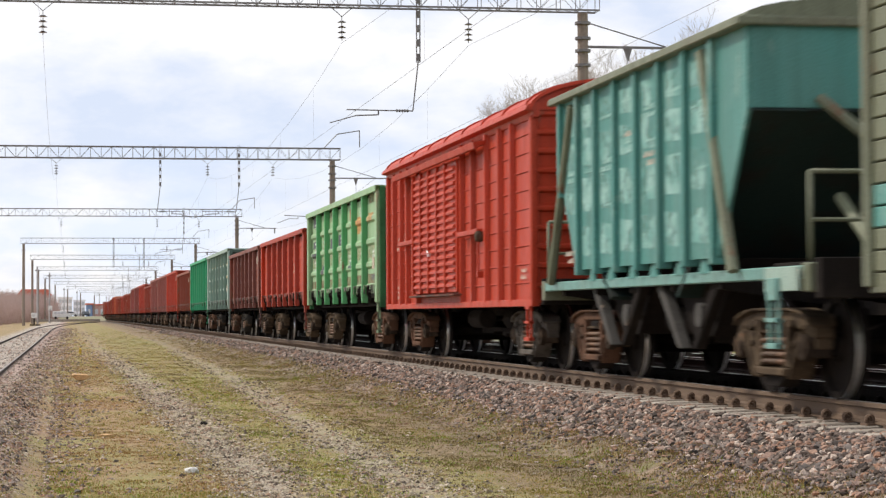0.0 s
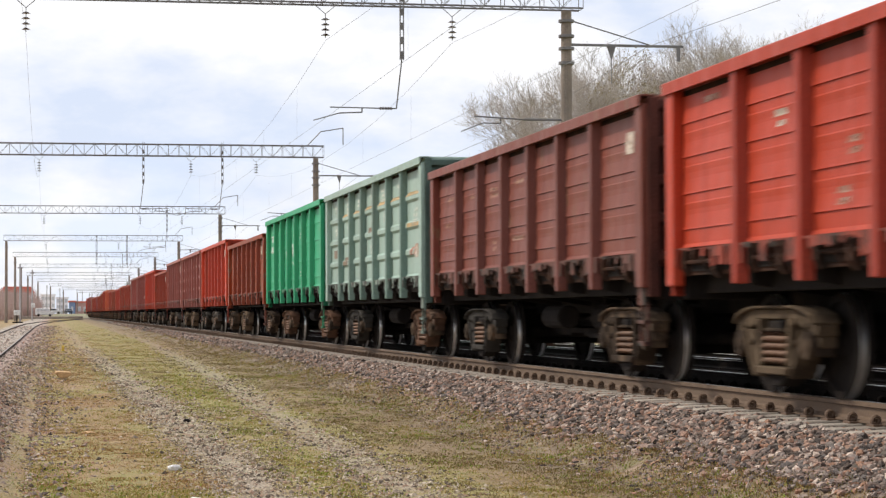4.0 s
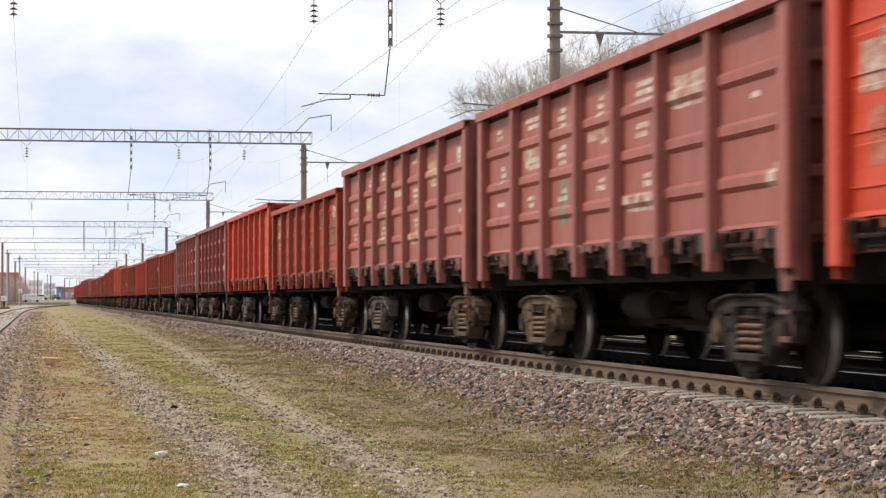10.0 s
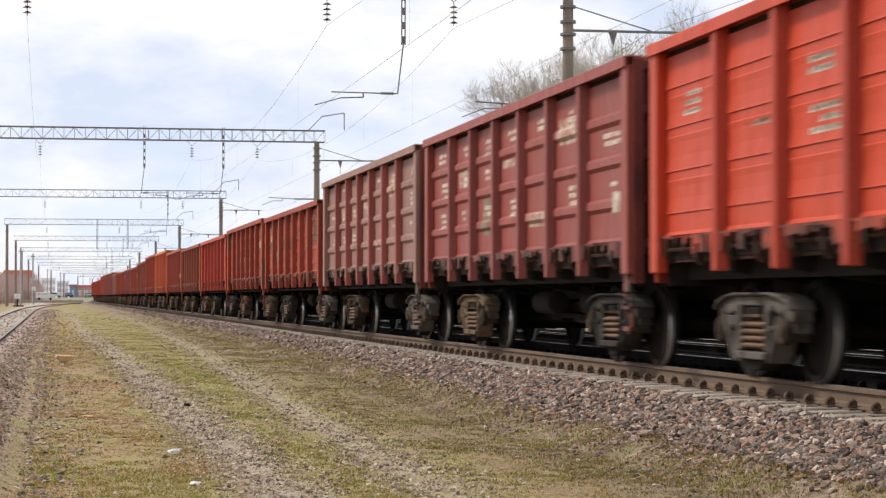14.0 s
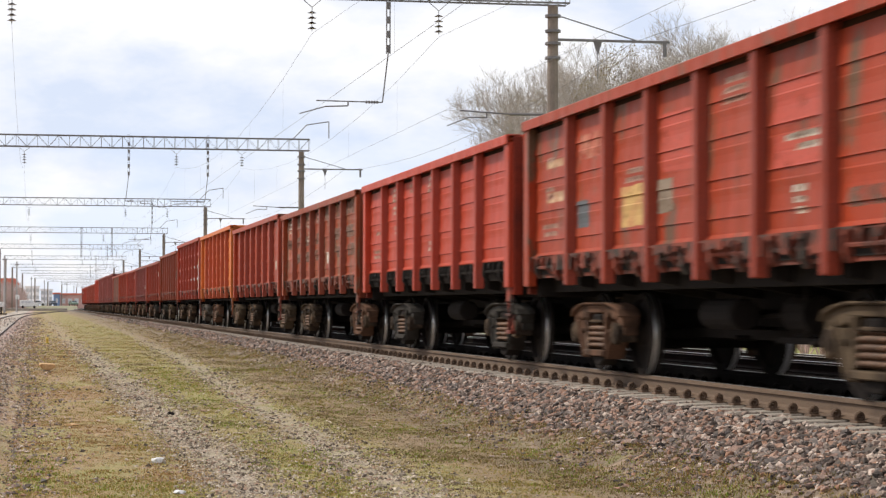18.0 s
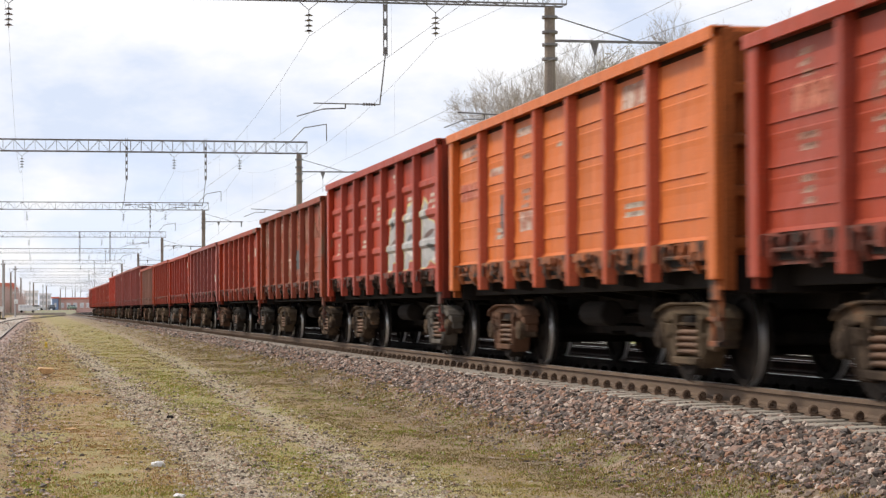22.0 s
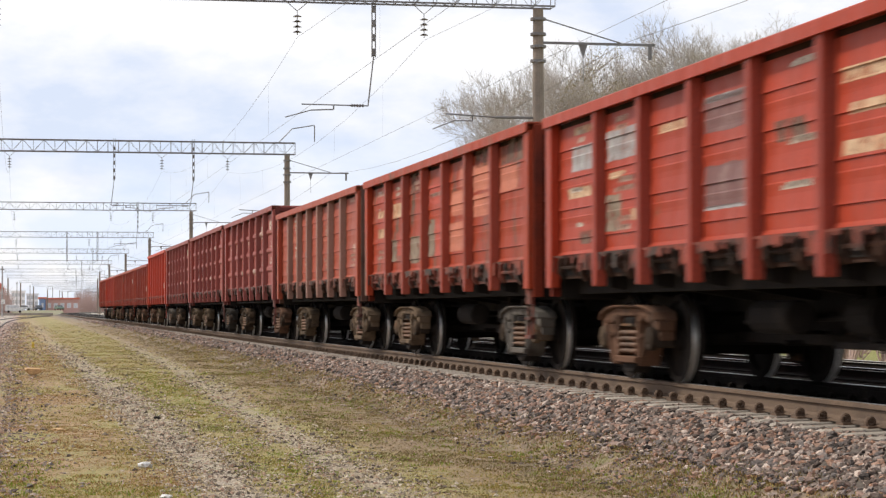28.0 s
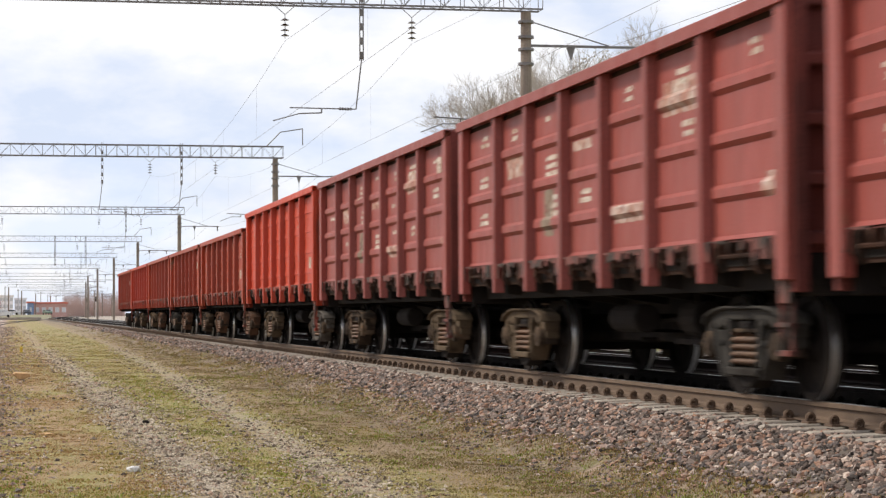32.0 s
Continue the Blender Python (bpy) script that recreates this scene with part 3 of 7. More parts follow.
def hanger(parent, x, y, z0, z1, reach):
    """A post hung below the beam, with its bracket and the registration arm that reaches over a track."""
    g = Geo()
    for a, b in ((-0.05, -0.05), (0.05, -0.05), (0.05, 0.05), (-0.05, 0.05)):
        g.tube((x + a, y + b, z0 + 0.55), (x + a, y + b, z1 + 0.8), 0.013, 4)
    n = int((z1 + 0.8 - z0 - 0.55) / 0.42)
    for i in range(n):
        zz = z0 + 0.6 + i * 0.42
        g.box(x - 0.06, x + 0.06, y - 0.06, y + 0.06, zz, zz + 0.2)
    post = put("hanger_post", g.mesh("hanger_post"), M_STEEL, parent)
    t = Geo().tube((x, y, z0 + 0.6), (x - 0.17, y, z0 - 0.88), 0.02, 6)
    t.tube((x - 0.17, y, z0 - 0.88), (x - 0.17 + reach, y, z0 - 0.86), 0.018, 6)
    for i in range(5):
        c = x - 0.17 + reach * (0.08 + 0.04 * i)
        t.lathe([(0.02, -0.03), (0.045, -0.02), (0.045, 0.02), (0.02, 0.03)], 8, "x", (c, y, z0 - 0.88 + 0.02 * (0.08 + 0.04 * i)))
    put("registration_arm", t.mesh("registration_arm"), M_STEEL, post)
    a = Geo().tube((x - 0.17 + 0.52 * reach, y, z0 - 0.87), (x - 0.17 + 0.52 * reach, y, z0 - 1.0), 0.022, 6)
    a.tube((x - 0.17 + 0.52 * reach, y, z0 - 1.0), (x - 0.17 + 0.86 * reach, y, z0 - 1.03), 0.02, 6)
    a.tube((x - 0.17 + 0.86 * reach, y, z0 - 1.03), (x - 0.17 + 1.25 * reach, y, z0 - 1.25), 0.016, 6)
    put("steady_arm", a.mesh("steady_arm"), M_STEEL, post)


def portal(k, y):
    root = tagged(new("overhead_line_portal"), "steel lattice portal on concrete masts over the railway tracks", "overhead line portal",
                  "overhead line portals")
    z = RAIL + 9.77 - 0.0055 * max(0.0, y - 200)
    root.location.x = bend(y)
    left = MAST_LEFT if k > 2 else -14.0
    mast(root, MAST_X, y, lie(y) - 0.3, z - 0.06)
    mast(root, left, y, lie(y) - 0.3, z - 0.06)
    beam(root, left - 0.3, MAST_X + 0.45, y, z, k > 3)
    if k == 3:
        for x in (5.2, 8.8):
            g = Geo()
            for a in (-0.07, 0.07):
                g.box(x + a - 0.025, x + a + 0.025, y - 0.04, y + 0.04, z - 2.9, z + 0.7)
            for i in range(6):
                g.box(x - 0.05, x + 0.05, y - 0.03, y + 0.03, z - 2.8 + i * 0.55, z - 2.7 + i * 0.55)
            put("hanger_post", g.mesh("hanger_post"), M_STEEL, root)
    else:
        hanger(root, (10.05, 9.6, 10.2)[min(k, 2)], y, z - 2.15, z, -1.95)
    if k == 1:
        hanger(root, 5.1, y, z - 2.15, z, 1.6)
    for x in (-0.75, 7.8, 11.55):
        insulator_string(root, (x, y, z - 0.3), (x, y, z - 1.0))
        put("stirrup", Geo().tube((x - 0.35, y, z), (x, y, z - 0.3), 0.012, 5).tube((x + 0.35, y, z), (x, y, z - 0.3), 0.012, 5).mesh("stirrup"),
            M_WIRE, root)
    # bracket for the feeder on the field side
    b = Geo().box(MAST_X + 0.15, MAST_X + 3.6, y - 0.04, y + 0.04, z - 1.09, z - 1.02)
    br = put("feeder_bracket", b.mesh("feeder_bracket"), M_STEEL, root)
    put("stay", Geo().tube((MAST_X + 0.15, y, z - 0.34), (MAST_X + 2.55, y, z - 1.02), 0.02, 5).mesh("stay"), M_STEEL, br)
    put("gusset", Geo().prism([(MAST_X + 1.25, z - 1.09), (MAST_X + 1.5, z - 1.09), (MAST_X + 1.38, z - 1.5)], "y", y - 0.03, y + 0.03).mesh("gusset"), M_STEEL, br)
    put("drop_rod", Geo().tube((MAST_X + 1.38, y, z - 1.5), (MAST_X + 1.38, y, z - 2.2), 0.012, 5).mesh("drop_rod"), M_WIRE, br)
    put("end_clamp", Geo().box(MAST_X + 3.4, MAST_X + 3.5, y - 0.03, y + 0.03, z - 1.5, z - 1.09).mesh("end_clamp"), M_STEEL, br)
    # arm from the mast over the second track
    g = Geo().tube((MAST_X - 0.15, y, z - 3.3), (MAST_X - 1.3, y, z - 3.3), 0.04, 6).tube((MAST_X - 1.3, y, z - 3.3), (MAST_X - 2.8, y, z - 3.22), 0.022, 6)
    arm = put("registration_arm", g.mesh("registration_arm"), M_STEEL, root)
    g = Geo().tube((MAST_X - 2.0, y, z - 3.28), (MAST_X - 2.0, y, z - 3.42), 0.02, 5).tube((MAST_X - 2.0, y, z - 3.42), (MAST_X - 2.55, y, z - 3.42), 0.018, 5)
    g.tube((MAST_X - 2.55, y, z - 3.42), (MAST_X - 3.2, y, z - 3.68), 0.016, 5)
    put("steady_arm", g.mesh("steady_arm"), M_STEEL, arm)
    if k:
        g = Geo()
        pts = [(MAST_X - 0.5, z + 0.66), (MAST_X + 0.3, z + 1.5), (MAST_X + 1.6, z + 1.72), (MAST_X + 1.6, z + 0.75)]
        for p, q in zip(pts[:-1], pts[1:]):
            g.tube((p[0], y, p[1]), (q[0], y, q[1]), 0.03, 5)
        put("horn_arm", g.mesh("horn_arm"), M_STEEL, root)


for k, y in enumerate(MASTS_Y):
    portal(k, y)


def sag(x, za, dip, r=0.006, name="contact_wire", label="thin dark overhead wire", y_first=-60.0, drops=None):
    """One wire from portal to portal, hanging a little in each span, with droppers where it carries another wire."""
    g = Geo()
    ys = [y_first] + list(MASTS_Y)
    for a, b in zip(ys[:-1], ys[1:]):
        pts = []
        for i in range(9):
            k = i / 8
            pts.append((x + bend(a) + (bend(b) - bend(a)) * k, a + (b - a) * k, za - dip * 4 * k * (1 - k)))
        for p, q in zip(pts[:-1], pts[1:]):
            g.tube(p, q, r, 4)
        if drops:
            for k in (0.12, 0.3, 0.5, 0.7, 0.88):
                yy = a + (b - a) * k
                xx = x + bend(a) + (bend(b) - bend(a)) * k
                g.tube((xx, yy, za - dip * 4 * k * (1 - k)), (xx, yy, drops), 0.002, 3)
    tagged(put(name, g.mesh(name), M_WIRE), label, "overhead wire", "overhead wires")


for x in (7.8, 11.55):
    sag(x, RAIL + 8.7, 1.3, 0.0045, "messenger_wire", "sagging messenger wire with droppers", drops=RAIL + 6.45)
    sag(x, RAIL + 6.45, 0.0, 0.0045, "contact_wire", "straight contact wire over the track")
sag(-0.75, RAIL + 8.7, 1.5, 0.0045, "messenger_wire", "sagging messenger wire over the siding")
sag(MAST_X + 2.5, RAIL + 8.7, 0.9, 0.008, "feeder_wire", "sagging feeder wire beside the masts")

# ---------------------------------------------------------------- wagons
HALF = 6.5                   # half a gondola's body
POSTS_Y = (-4.27, -2.55, -0.85, 0.85, 2.55, 4.27)
BAYS = list(zip((-HALF + 0.1,) + POSTS_Y, POSTS_Y + (HALF - 0.1,)))


def bogie_parts():
    """Meshes of one two-axle bogie, its centre at the origin and its wheels on z = 0."""
    out = {}
    g = Geo()
    # side frame: arched top member, columns beside the spring nest, sloping lower members, jaws over the axle boxes
    g.prism([(-1.10, 0.56), (-1.12, 0.66), (-1.04, 0.735), (-0.80, 0.785), (-0.52, 0.815), (0.52, 0.815), (0.80, 0.785), (1.04, 0.735), (1.12, 0.66), (1.10, 0.56),
             (0.72, 0.64), (0.44, 0.715), (-0.44, 0.715), (-0.72, 0.64)], "x", -0.10, 0.10)
    for s in (-1, 1):
        g.prism([(s * 0.35, 0.28), (s * 0.43, 0.28), (s * 0.47, 0.72), (s * 0.39, 0.72)], "x", -0.13, 0.11)
        g.prism([(s * 0.36, 0.17), (s * 0.43, 0.31), (s * 0.66, 0.62), (s * 0.80, 0.62), (s * 0.64, 0.34), (s * 0.52, 0.18)], "x", -0.11, 0.09)
        # stiffening lip along the sloping member
        g.prism([(s * 0.53, 0.165), (s * 0.66, 0.33), (s * 0.83, 0.62), (s * 0.80, 0.63), (s * 0.63, 0.345), (s * 0.51, 0.18)], "x", -0.15, 0.09)
        g.box(-0.09, 0.10, s * 0.73 - 0.04, s * 0.73 + 0.04, 0.42, 0.62)
        g.box(-0.07, 0.10, s * 1.04 - 0.035, s * 1.04 + 0.035, 0.46, 0.60)
        # lugs and bolt heads on the outer face
        g.box(-0.135, -0.10, s * 0.52 - 0.05, s * 0.52 + 0.05, 0.66, 0.73)
        g.tube((-0.15, s * 0.60, 0.50), (-0.09, s * 0.60, 0.50), 0.035, 8)
        g.tube((-0.13, s * 0.86, 0.66), (-0.09, s * 0.86, 0.66), 0.03, 8)
    g.prism([(-0.40, 0.20), (0.40, 0.20), (0.46, 0.275), (-0.46, 0.275)], "x", -0.16, 0.13)
    g.prism([(-1.10, 0.665), (-1.03, 0.735), (-0.80, 0.785), (-0.52, 0.815), (0.52, 0.815), (0.80, 0.785), (1.03, 0.735), (1.10, 0.665),
             (1.13, 0.68), (1.05, 0.765), (0.81, 0.815), (0.53, 0.845), (-0.53, 0.845), (-0.81, 0.815), (-1.05, 0.765), (-1.13, 0.68)], "x", -0.155, 0.12)
    out["side_frame"] = g.mesh("side_frame", 0.012)
    out["spring_plank"] = Geo().prism([(-0.10, 0.09), (0.10, 0.09), (0.32, 0.202), (-0.32, 0.202)], "x", -0.10, 0.10).mesh("spring_plank", 0.012)
    out["wedge"] = Geo().prism([(-0.30, 0.60), (0.30, 0.60), (0.26, 0.635), (-0.26, 0.635)], "x", -0.12, 0.10).mesh("wedge", 0.006)
    sp = Geo()
    turns, seg = 4.5, 10
    pts = []
    for i in range(int(turns * seg) + 1):
        t = 2 * math.pi * i / seg
        pts.append((0.093 * math.cos(t), 0.093 * math.sin(t), 0.295 + 0.305 * i / (turns * seg)))
    for i, p in enumerate(pts):
        u = Vector((p[0], p[1], 0)).normalized()
        ring = [Vector(p) + u * 0.021 * math.cos(a) + Vector((0, 0, 0.021 * math.sin(a))) for a in (0, 1.57, 3.14, 4.71)]
        sp.v += [tuple(q) for q in ring]
        if i:
            k = (i - 1) * 4
            sp.f += [(k + j, k + (j + 1) % 4, k + 4 + (j + 1) % 4, k + 4 + j) for j in range(4)]
    out["spring"] = sp.mesh("spring", smooth=True)
    out["bolster"] = Geo().prism([(-1.13, 0.60), (-1.13, 0.70), (-0.5, 0.84), (0.5, 0.84), (1.13, 0.70), (1.13, 0.60), (0.5, 0.46), (-0.5, 0.46)],
                                 "y", -0.2, 0.2).mesh("bolster", 0.015)
    out["axle_box"] = Geo().box(-0.05, 0.12, -0.13, 0.13, 0.38, 0.58).tube((-0.13, 0, 0.478), (-0.04, 0, 0.478), 0.13, 16).tube((-0.145, 0, 0.478), (-0.12, 0, 0.478), 0.065, 12).mesh("axle_box", 0.015)
    w = Geo()
    prof = [(0.09, -0.09), (0.13, -0.09), (0.14, -0.03), (0.40, -0.02), (0.41, -0.065), (0.475, -0.065), (0.4785, 0.03), (0.485, 0.045),
            (0.503, 0.05), (0.503, 0.07), (0.41, 0.07), (0.40, 0.02), (0.14, 0.03), (0.13, 0.09), (0.09, 0.09)]
    w.lathe([(r, a) for r, a in prof], 26)
    out["wheel"] = w.mesh("wheel", smooth=False)
    out["wheel_right"] = Geo().lathe([(r, -a) for r, a in prof], 26).mesh("wheel", smooth=False)
    tr = Geo().lathe([(0.4775, -0.044), (0.4797, -0.038), (0.4805, 0.012)], 40)
    out["tread"] = tr.mesh("tread", smooth=True)
    out["axle"] = Geo().tube((-1.12, 0, 0), (1.12, 0, 0), 0.075, 12).mesh("axle", smooth=True)
    br = Geo().box(-0.9, 0.9, -0.05, 0.05, 0.24, 0.42).prism([(-0.7, 0.42), (0.7, 0.42), (0.12, 0.66), (-0.12, 0.66)], "y", -0.02, 0.02).box(-0.86, -0.68, -0.06, 0.06, 0.28, 0.62).box(0.68, 0.86, -0.06, 0.06, 0.28, 0.62)
    out["brake_beam"] = br.mesh("brake_beam", 0.01)
    return out


WHEELS = []
CACHE_DIRTY = {}
for _k, _m in list(PAINTS.items()):
    _c = [n for n in _m.node_tree.nodes if n.bl_idname == "ShaderNodeMix"][0].inputs["A"].default_value
    CACHE_DIRTY[_k] = material("grimy_" + _m.name, (_c[0] * 0.55 + 0.02, _c[1] * 0.55 + 0.015, _c[2] * 0.55 + 0.012), 0.85, 0, (0.03, 0.022, 0.017), 4.0, 0.7, 50, 0.3)
# End walls take half-dark copies of the paint: their shade put into colour.
SHADED_END_PAINTS = {}
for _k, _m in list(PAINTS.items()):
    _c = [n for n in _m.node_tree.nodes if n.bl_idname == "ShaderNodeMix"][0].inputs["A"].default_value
    SHADED_END_PAINTS[_k] = material("sooty_" + _m.name, [v * 0.5 + 0.008 for v in _c[:3]], 0.85, 0, [v * 0.28 + 0.012 for v in _c[:3]], 1.4, 0.6, 50, 0.2, spec=0.1)
CASTS = [M_CAST, material("tan_dusty_cast_steel", (0.11, 0.08, 0.054), 0.9, 0, (0.045, 0.033, 0.024), 3.0, 0.5, 70, 0.4, spec=0.08),
         material("rusty_cast_steel", (0.13, 0.072, 0.048), 0.9, 0, (0.05, 0.033, 0.025), 3.0, 0.5, 70, 0.4, (0.22, 0.15, 0.11), 0.3, 3.0, spec=0.08),
         material("pale_tan_dusty_cast_steel", (0.16, 0.115, 0.080), 0.9, 0, (0.07, 0.05, 0.036), 3.0, 0.5, 70, 0.4, spec=0.08),
         material("pale_grey_dusty_cast_steel", (0.125, 0.112, 0.10), 0.9, 0, (0.05, 0.042, 0.036), 3.0, 0.5, 70, 0.4, spec=0.08),
         material("grey_dusty_cast_steel", (0.05, 0.046, 0.042), 0.9, 0, (0.025, 0.021, 0.018), 3.0, 0.5, 70, 0.4, spec=0.08)]


def bogie(wagon, y, rng):
    b = cached("bogie", bogie_parts)
    cast = CASTS[rng.choice((0, 1, 2, 3, 4, 5))]
    root = put("bogie", b["bolster"], M_UNDER, wagon, (0, y, 0))
    for s in (-1, 1):
        f = put("side_frame", b["side_frame"], cast, root, (s * 1.03, 0, 0), turn=(0, 0, 0 if s < 0 else 180))
        put("spring_plank", b["spring_plank"], M_UNDER, f)
        if s < 0:
            put("wedge", b["wedge"], M_CAST, f)
        for a in (-0.225, 0.0, 0.225):
            put("spring", b["spring"], M_SPRING, root, (s * 1.075, a, 0))
        for a in (-0.925, 0.925):
            put("axle_box", b["axle_box"], M_CAST, root, (s * 1.06, a, 0), turn=(0, 0, 0 if s < 0 else 180))
    for a in (-0.925, 0.925):
        ax = put("wheelset", b["axle"], M_WHEEL, root, (0, a, 0.4785))
        put("brake_beam", b["brake_beam"], M_UNDER, root, (0, a * 0.40, 0.06))
    for a in (-0.925, 0.925):
        for s in (-1, 1):
            o = put("wheel", b["wheel"] if s < 0 else b["wheel_right"], M_WHEEL, root, (s * 0.79, a, 0.4785))
            WHEELS.append((o, s * 0.79, a))
            put("tread", b["tread"], M_TREAD, root, (s * 0.79, a, 0.4785), turn=(0, 0, 0) if s < 0 else (0, 0, 180))
    return root


def running_gear(wagon, half, centres, rng):
    """Centre sill, couplers, brake gear and the two bogies below a body."""
    def sill():
        return Geo().box(-0.26, 0.26, -half + 0.1, half - 0.1, 0.77, 1.2).mesh("centre_sill")
    bearer = cached("bearer", lambda: Geo().prism([(-1.36, 1.04), (-1.36, 1.16), (1.36, 1.16), (1.36, 1.04), (0.3, 0.88), (-0.3, 0.88)], "y", -0.06, 0.06).mesh("cross_bearer"))
    for y in (-4.3, -2.55, -0.85, 0.85, 2.55, 4.3):
        if abs(y) < half - 0.5:
            put("cross_bearer", bearer, M_UNDER, wagon, (0, y, 0))
    headstock = cached("headstock", lambda: Geo().box(-1.38, 1.38, -0.07, 0.07, 0.92, 1.28).mesh("headstock", 0.01))
    for y in (-half + 0.13, half - 0.13):
        put("headstock", headstock, M_UNDER, wagon, (0, y, 0))
    put("centre_sill", cached(("sill", half), sill), M_UNDER, wagon)
    cp = cached("coupler", lambda: Geo().box(-0.11, 0.11, 0, 0.45, 0.94, 1.18).prism(
        [(-0.2, 0.36), (0.2, 0.36), (0.24, 0.62), (0.1, 0.78), (0.02, 0.6), (-0.12, 0.62), (-0.22, 0.72), (-0.27, 0.5)], "z", 0.9, 1.24).mesh("coupler", 0.01))
    put("coupler", cp, M_CAST, wagon, (0, half - 0.1, 0), label="rusty cast automatic coupler")
    put("coupler", cp, M_CAST, wagon, (0, -half + 0.1, 0), label="rusty cast automatic coupler", turn=(0, 0, 180))
    tank = cached("tank", lambda: Geo().tube((-0.78, -0.1, 0.72), (-0.78, 0.95, 0.72), 0.16, 14).mesh("air_reservoir", 0.02))
    put("air_reservoir", tank, M_UNDER, wagon)
    cyl = cached("cyl", lambda: Geo().tube((-0.5, -1.5, 0.72), (-0.5, -0.9, 0.72), 0.19, 14).tube((-0.5, -0.9, 0.72), (-0.5, 2.2, 0.66), 0.025, 6).mesh("brake_cylinder"))
    put("brake_cylinder", cyl, M_UNDER, wagon)
    rod = cached("rod", lambda: Geo().box(-0.02, 0.02, -3.3, 3.3, -0.055, 0.055).mesh("brake_rod", 0.008))
    put("brake_rod", rod, M_WHEEL, wagon, (-0.2, 0, 0.50))
    put("brake_rod", rod, M_WHEEL, wagon, (0.25, 0, 0.63))
    lever = cached("lever", lambda: Geo().prism([(-0.16, 0.86), (0.16, 0.86), (0.07, 0.50), (0.03, 0.40), (-0.03, 0.40), (-0.07, 0.50)], "x", -0.03, 0.03)
                   .tube((-0.6, 0, 0.46), (0.6, 0, 0.46), 0.03, 6).mesh("brake_lever"))
    for y in (-2.4, 1.35):
        put("brake_lever", lever, M_WHEEL, wagon, (-0.35 if y < 0 else 0.2, y, 0))
    tray = cached("tray", lambda: Geo().box(-0.62, -0.15, -1.75, -0.55, 0.44, 0.50).box(-0.62, -0.58, -1.4, -1.34, 0.5, 1.0)
                  .mesh("safety_bracket"))
    put("safety_bracket", tray, M_WHEEL, wagon)
    put("safety_bracket", tray, M_WHEEL, wagon, (0.62, 2.0, 0))
    for y in centres:
        bogie(wagon, y, rng)


def panel_profile(z0, z1, ribbed):
    """Section of a bay's sheet from below. Ribbed: three deep swages; plain: four lap seams, each over a pressed crease; None: two seams."""
    h = z1 - z0
    prof = [(0.03, z0), (-0.028, z0 + 0.003), (-0.032, z0 + 0.02), (0.0, z0 + 0.06)]
    if ribbed:
        for k in (0.24, 0.50, 0.76):
            z = z0 + h * k
            prof += [(0.0, z - 0.09), (-0.045, z - 0.045), (-0.045, z + 0.03), (0.0, z + 0.075)]
    else:
        for k in (0.12, 0.33) if ribbed is None else (0.13, 0.36, 0.60, 0.82):
            z = z0 + h * k
            if k > 0.2:
                prof += [(-0.001, z - 0.16), (-0.008, z - 0.10), (-0.001, z - 0.085)]
            prof += [(0.0, z - 0.003), (-0.017, z + 0.002), (-0.013, z + 0.02), (0.0, z + 0.15)]
    return prof + [(0.0, z1), (0.03, z1)]


def film(name, rings, top, ribbed, lift=0.003, z0=1.42):
    """Thin paint that follows the sheets and posts of a wagon's near side; rings are outlines in (y, z)."""
    prof = panel_profile(z0, top - 0.165, ribbed)
    zs, xs = [p[1] for p in prof], [p[0] for p in prof]
    bm = bmesh.new()
    for ring in rings:
        bm.faces.new([bm.verts.new((0, y, z)) for y, z in ring])
    bmesh.ops.triangulate(bm, faces=bm.faces[:])
    lo, hi = min(q[1] for r in rings for q in r), max(q[1] for r in rings for q in r)
    near, far = min(q[0] for r in rings for q in r), max(q[0] for r in rings for q in r)
    cuts = [((0, 0, z), (0, 0, 1)) for z in zs if lo < z < hi]
    cuts += [((0, p + d, 0), (0, 1, 0)) for p in POSTS_Y for d in (-0.16, -0.1, -0.07, 0.07, 0.1, 0.16) if near < p + d < far]
    for co, no in cuts:
        bmesh.ops.bisect_plane(bm, geom=bm.verts[:] + bm.edges[:] + bm.faces[:], plane_co=co, plane_no=no)
    for v in bm.verts:
        off = min(abs(v.co.y - p) for p in POSTS_Y)
        x = float(np.interp(v.co.z, zs[1:-1], xs[1:-1])) * (min(1.0, off / 0.16) if ribbed else 1.0)
        if off <= 0.0705:
            x = -0.125
        elif abs(v.co.y) > HALF - 0.26:
            x = -0.12
        v.co.x = -1.43 + x - lift
    bmesh.ops.recalc_face_normals(bm, faces=bm.faces)
    me = bpy.data.meshes.new(name)
    bm.to_mesh(me)
    bm.free()
    me.materials.append(None)
    return me


def side_panel(width, z0, z1, ribbed):
    """Sheet of one bay, facing -x."""
    g = Geo()
    prof = panel_profile(z0, z1, ribbed)
    n = len(prof)
    if ribbed:
        # the swages stop short of the posts
        a, m = width / 2, width / 2 - 0.16
        vs = []
        for y, k in ((-a, 0), (-m, 1), (m, 1), (a, 0)):
            vs += [(px if px > 0 or pz < z0 + 0.1 else px * k, y, pz) for px, pz in prof]
        fs = [(j * n + i, j * n + i + 1, (j + 1) * n + i + 1, (j + 1) * n + i) for j in range(3) for i in range(n - 1)]
        fs += [(j * n + n - 1, j * n, (j + 1) * n, (j + 1) * n + n - 1) for j in range(3)]
        fs += [tuple(range(n)), tuple(3 * n + i for i in range(n - 1, -1, -1))]
        return g.add(vs, fs).mesh("side_panel")
    return g.prism(prof, "y", -width / 2, width / 2).mesh("side_panel")


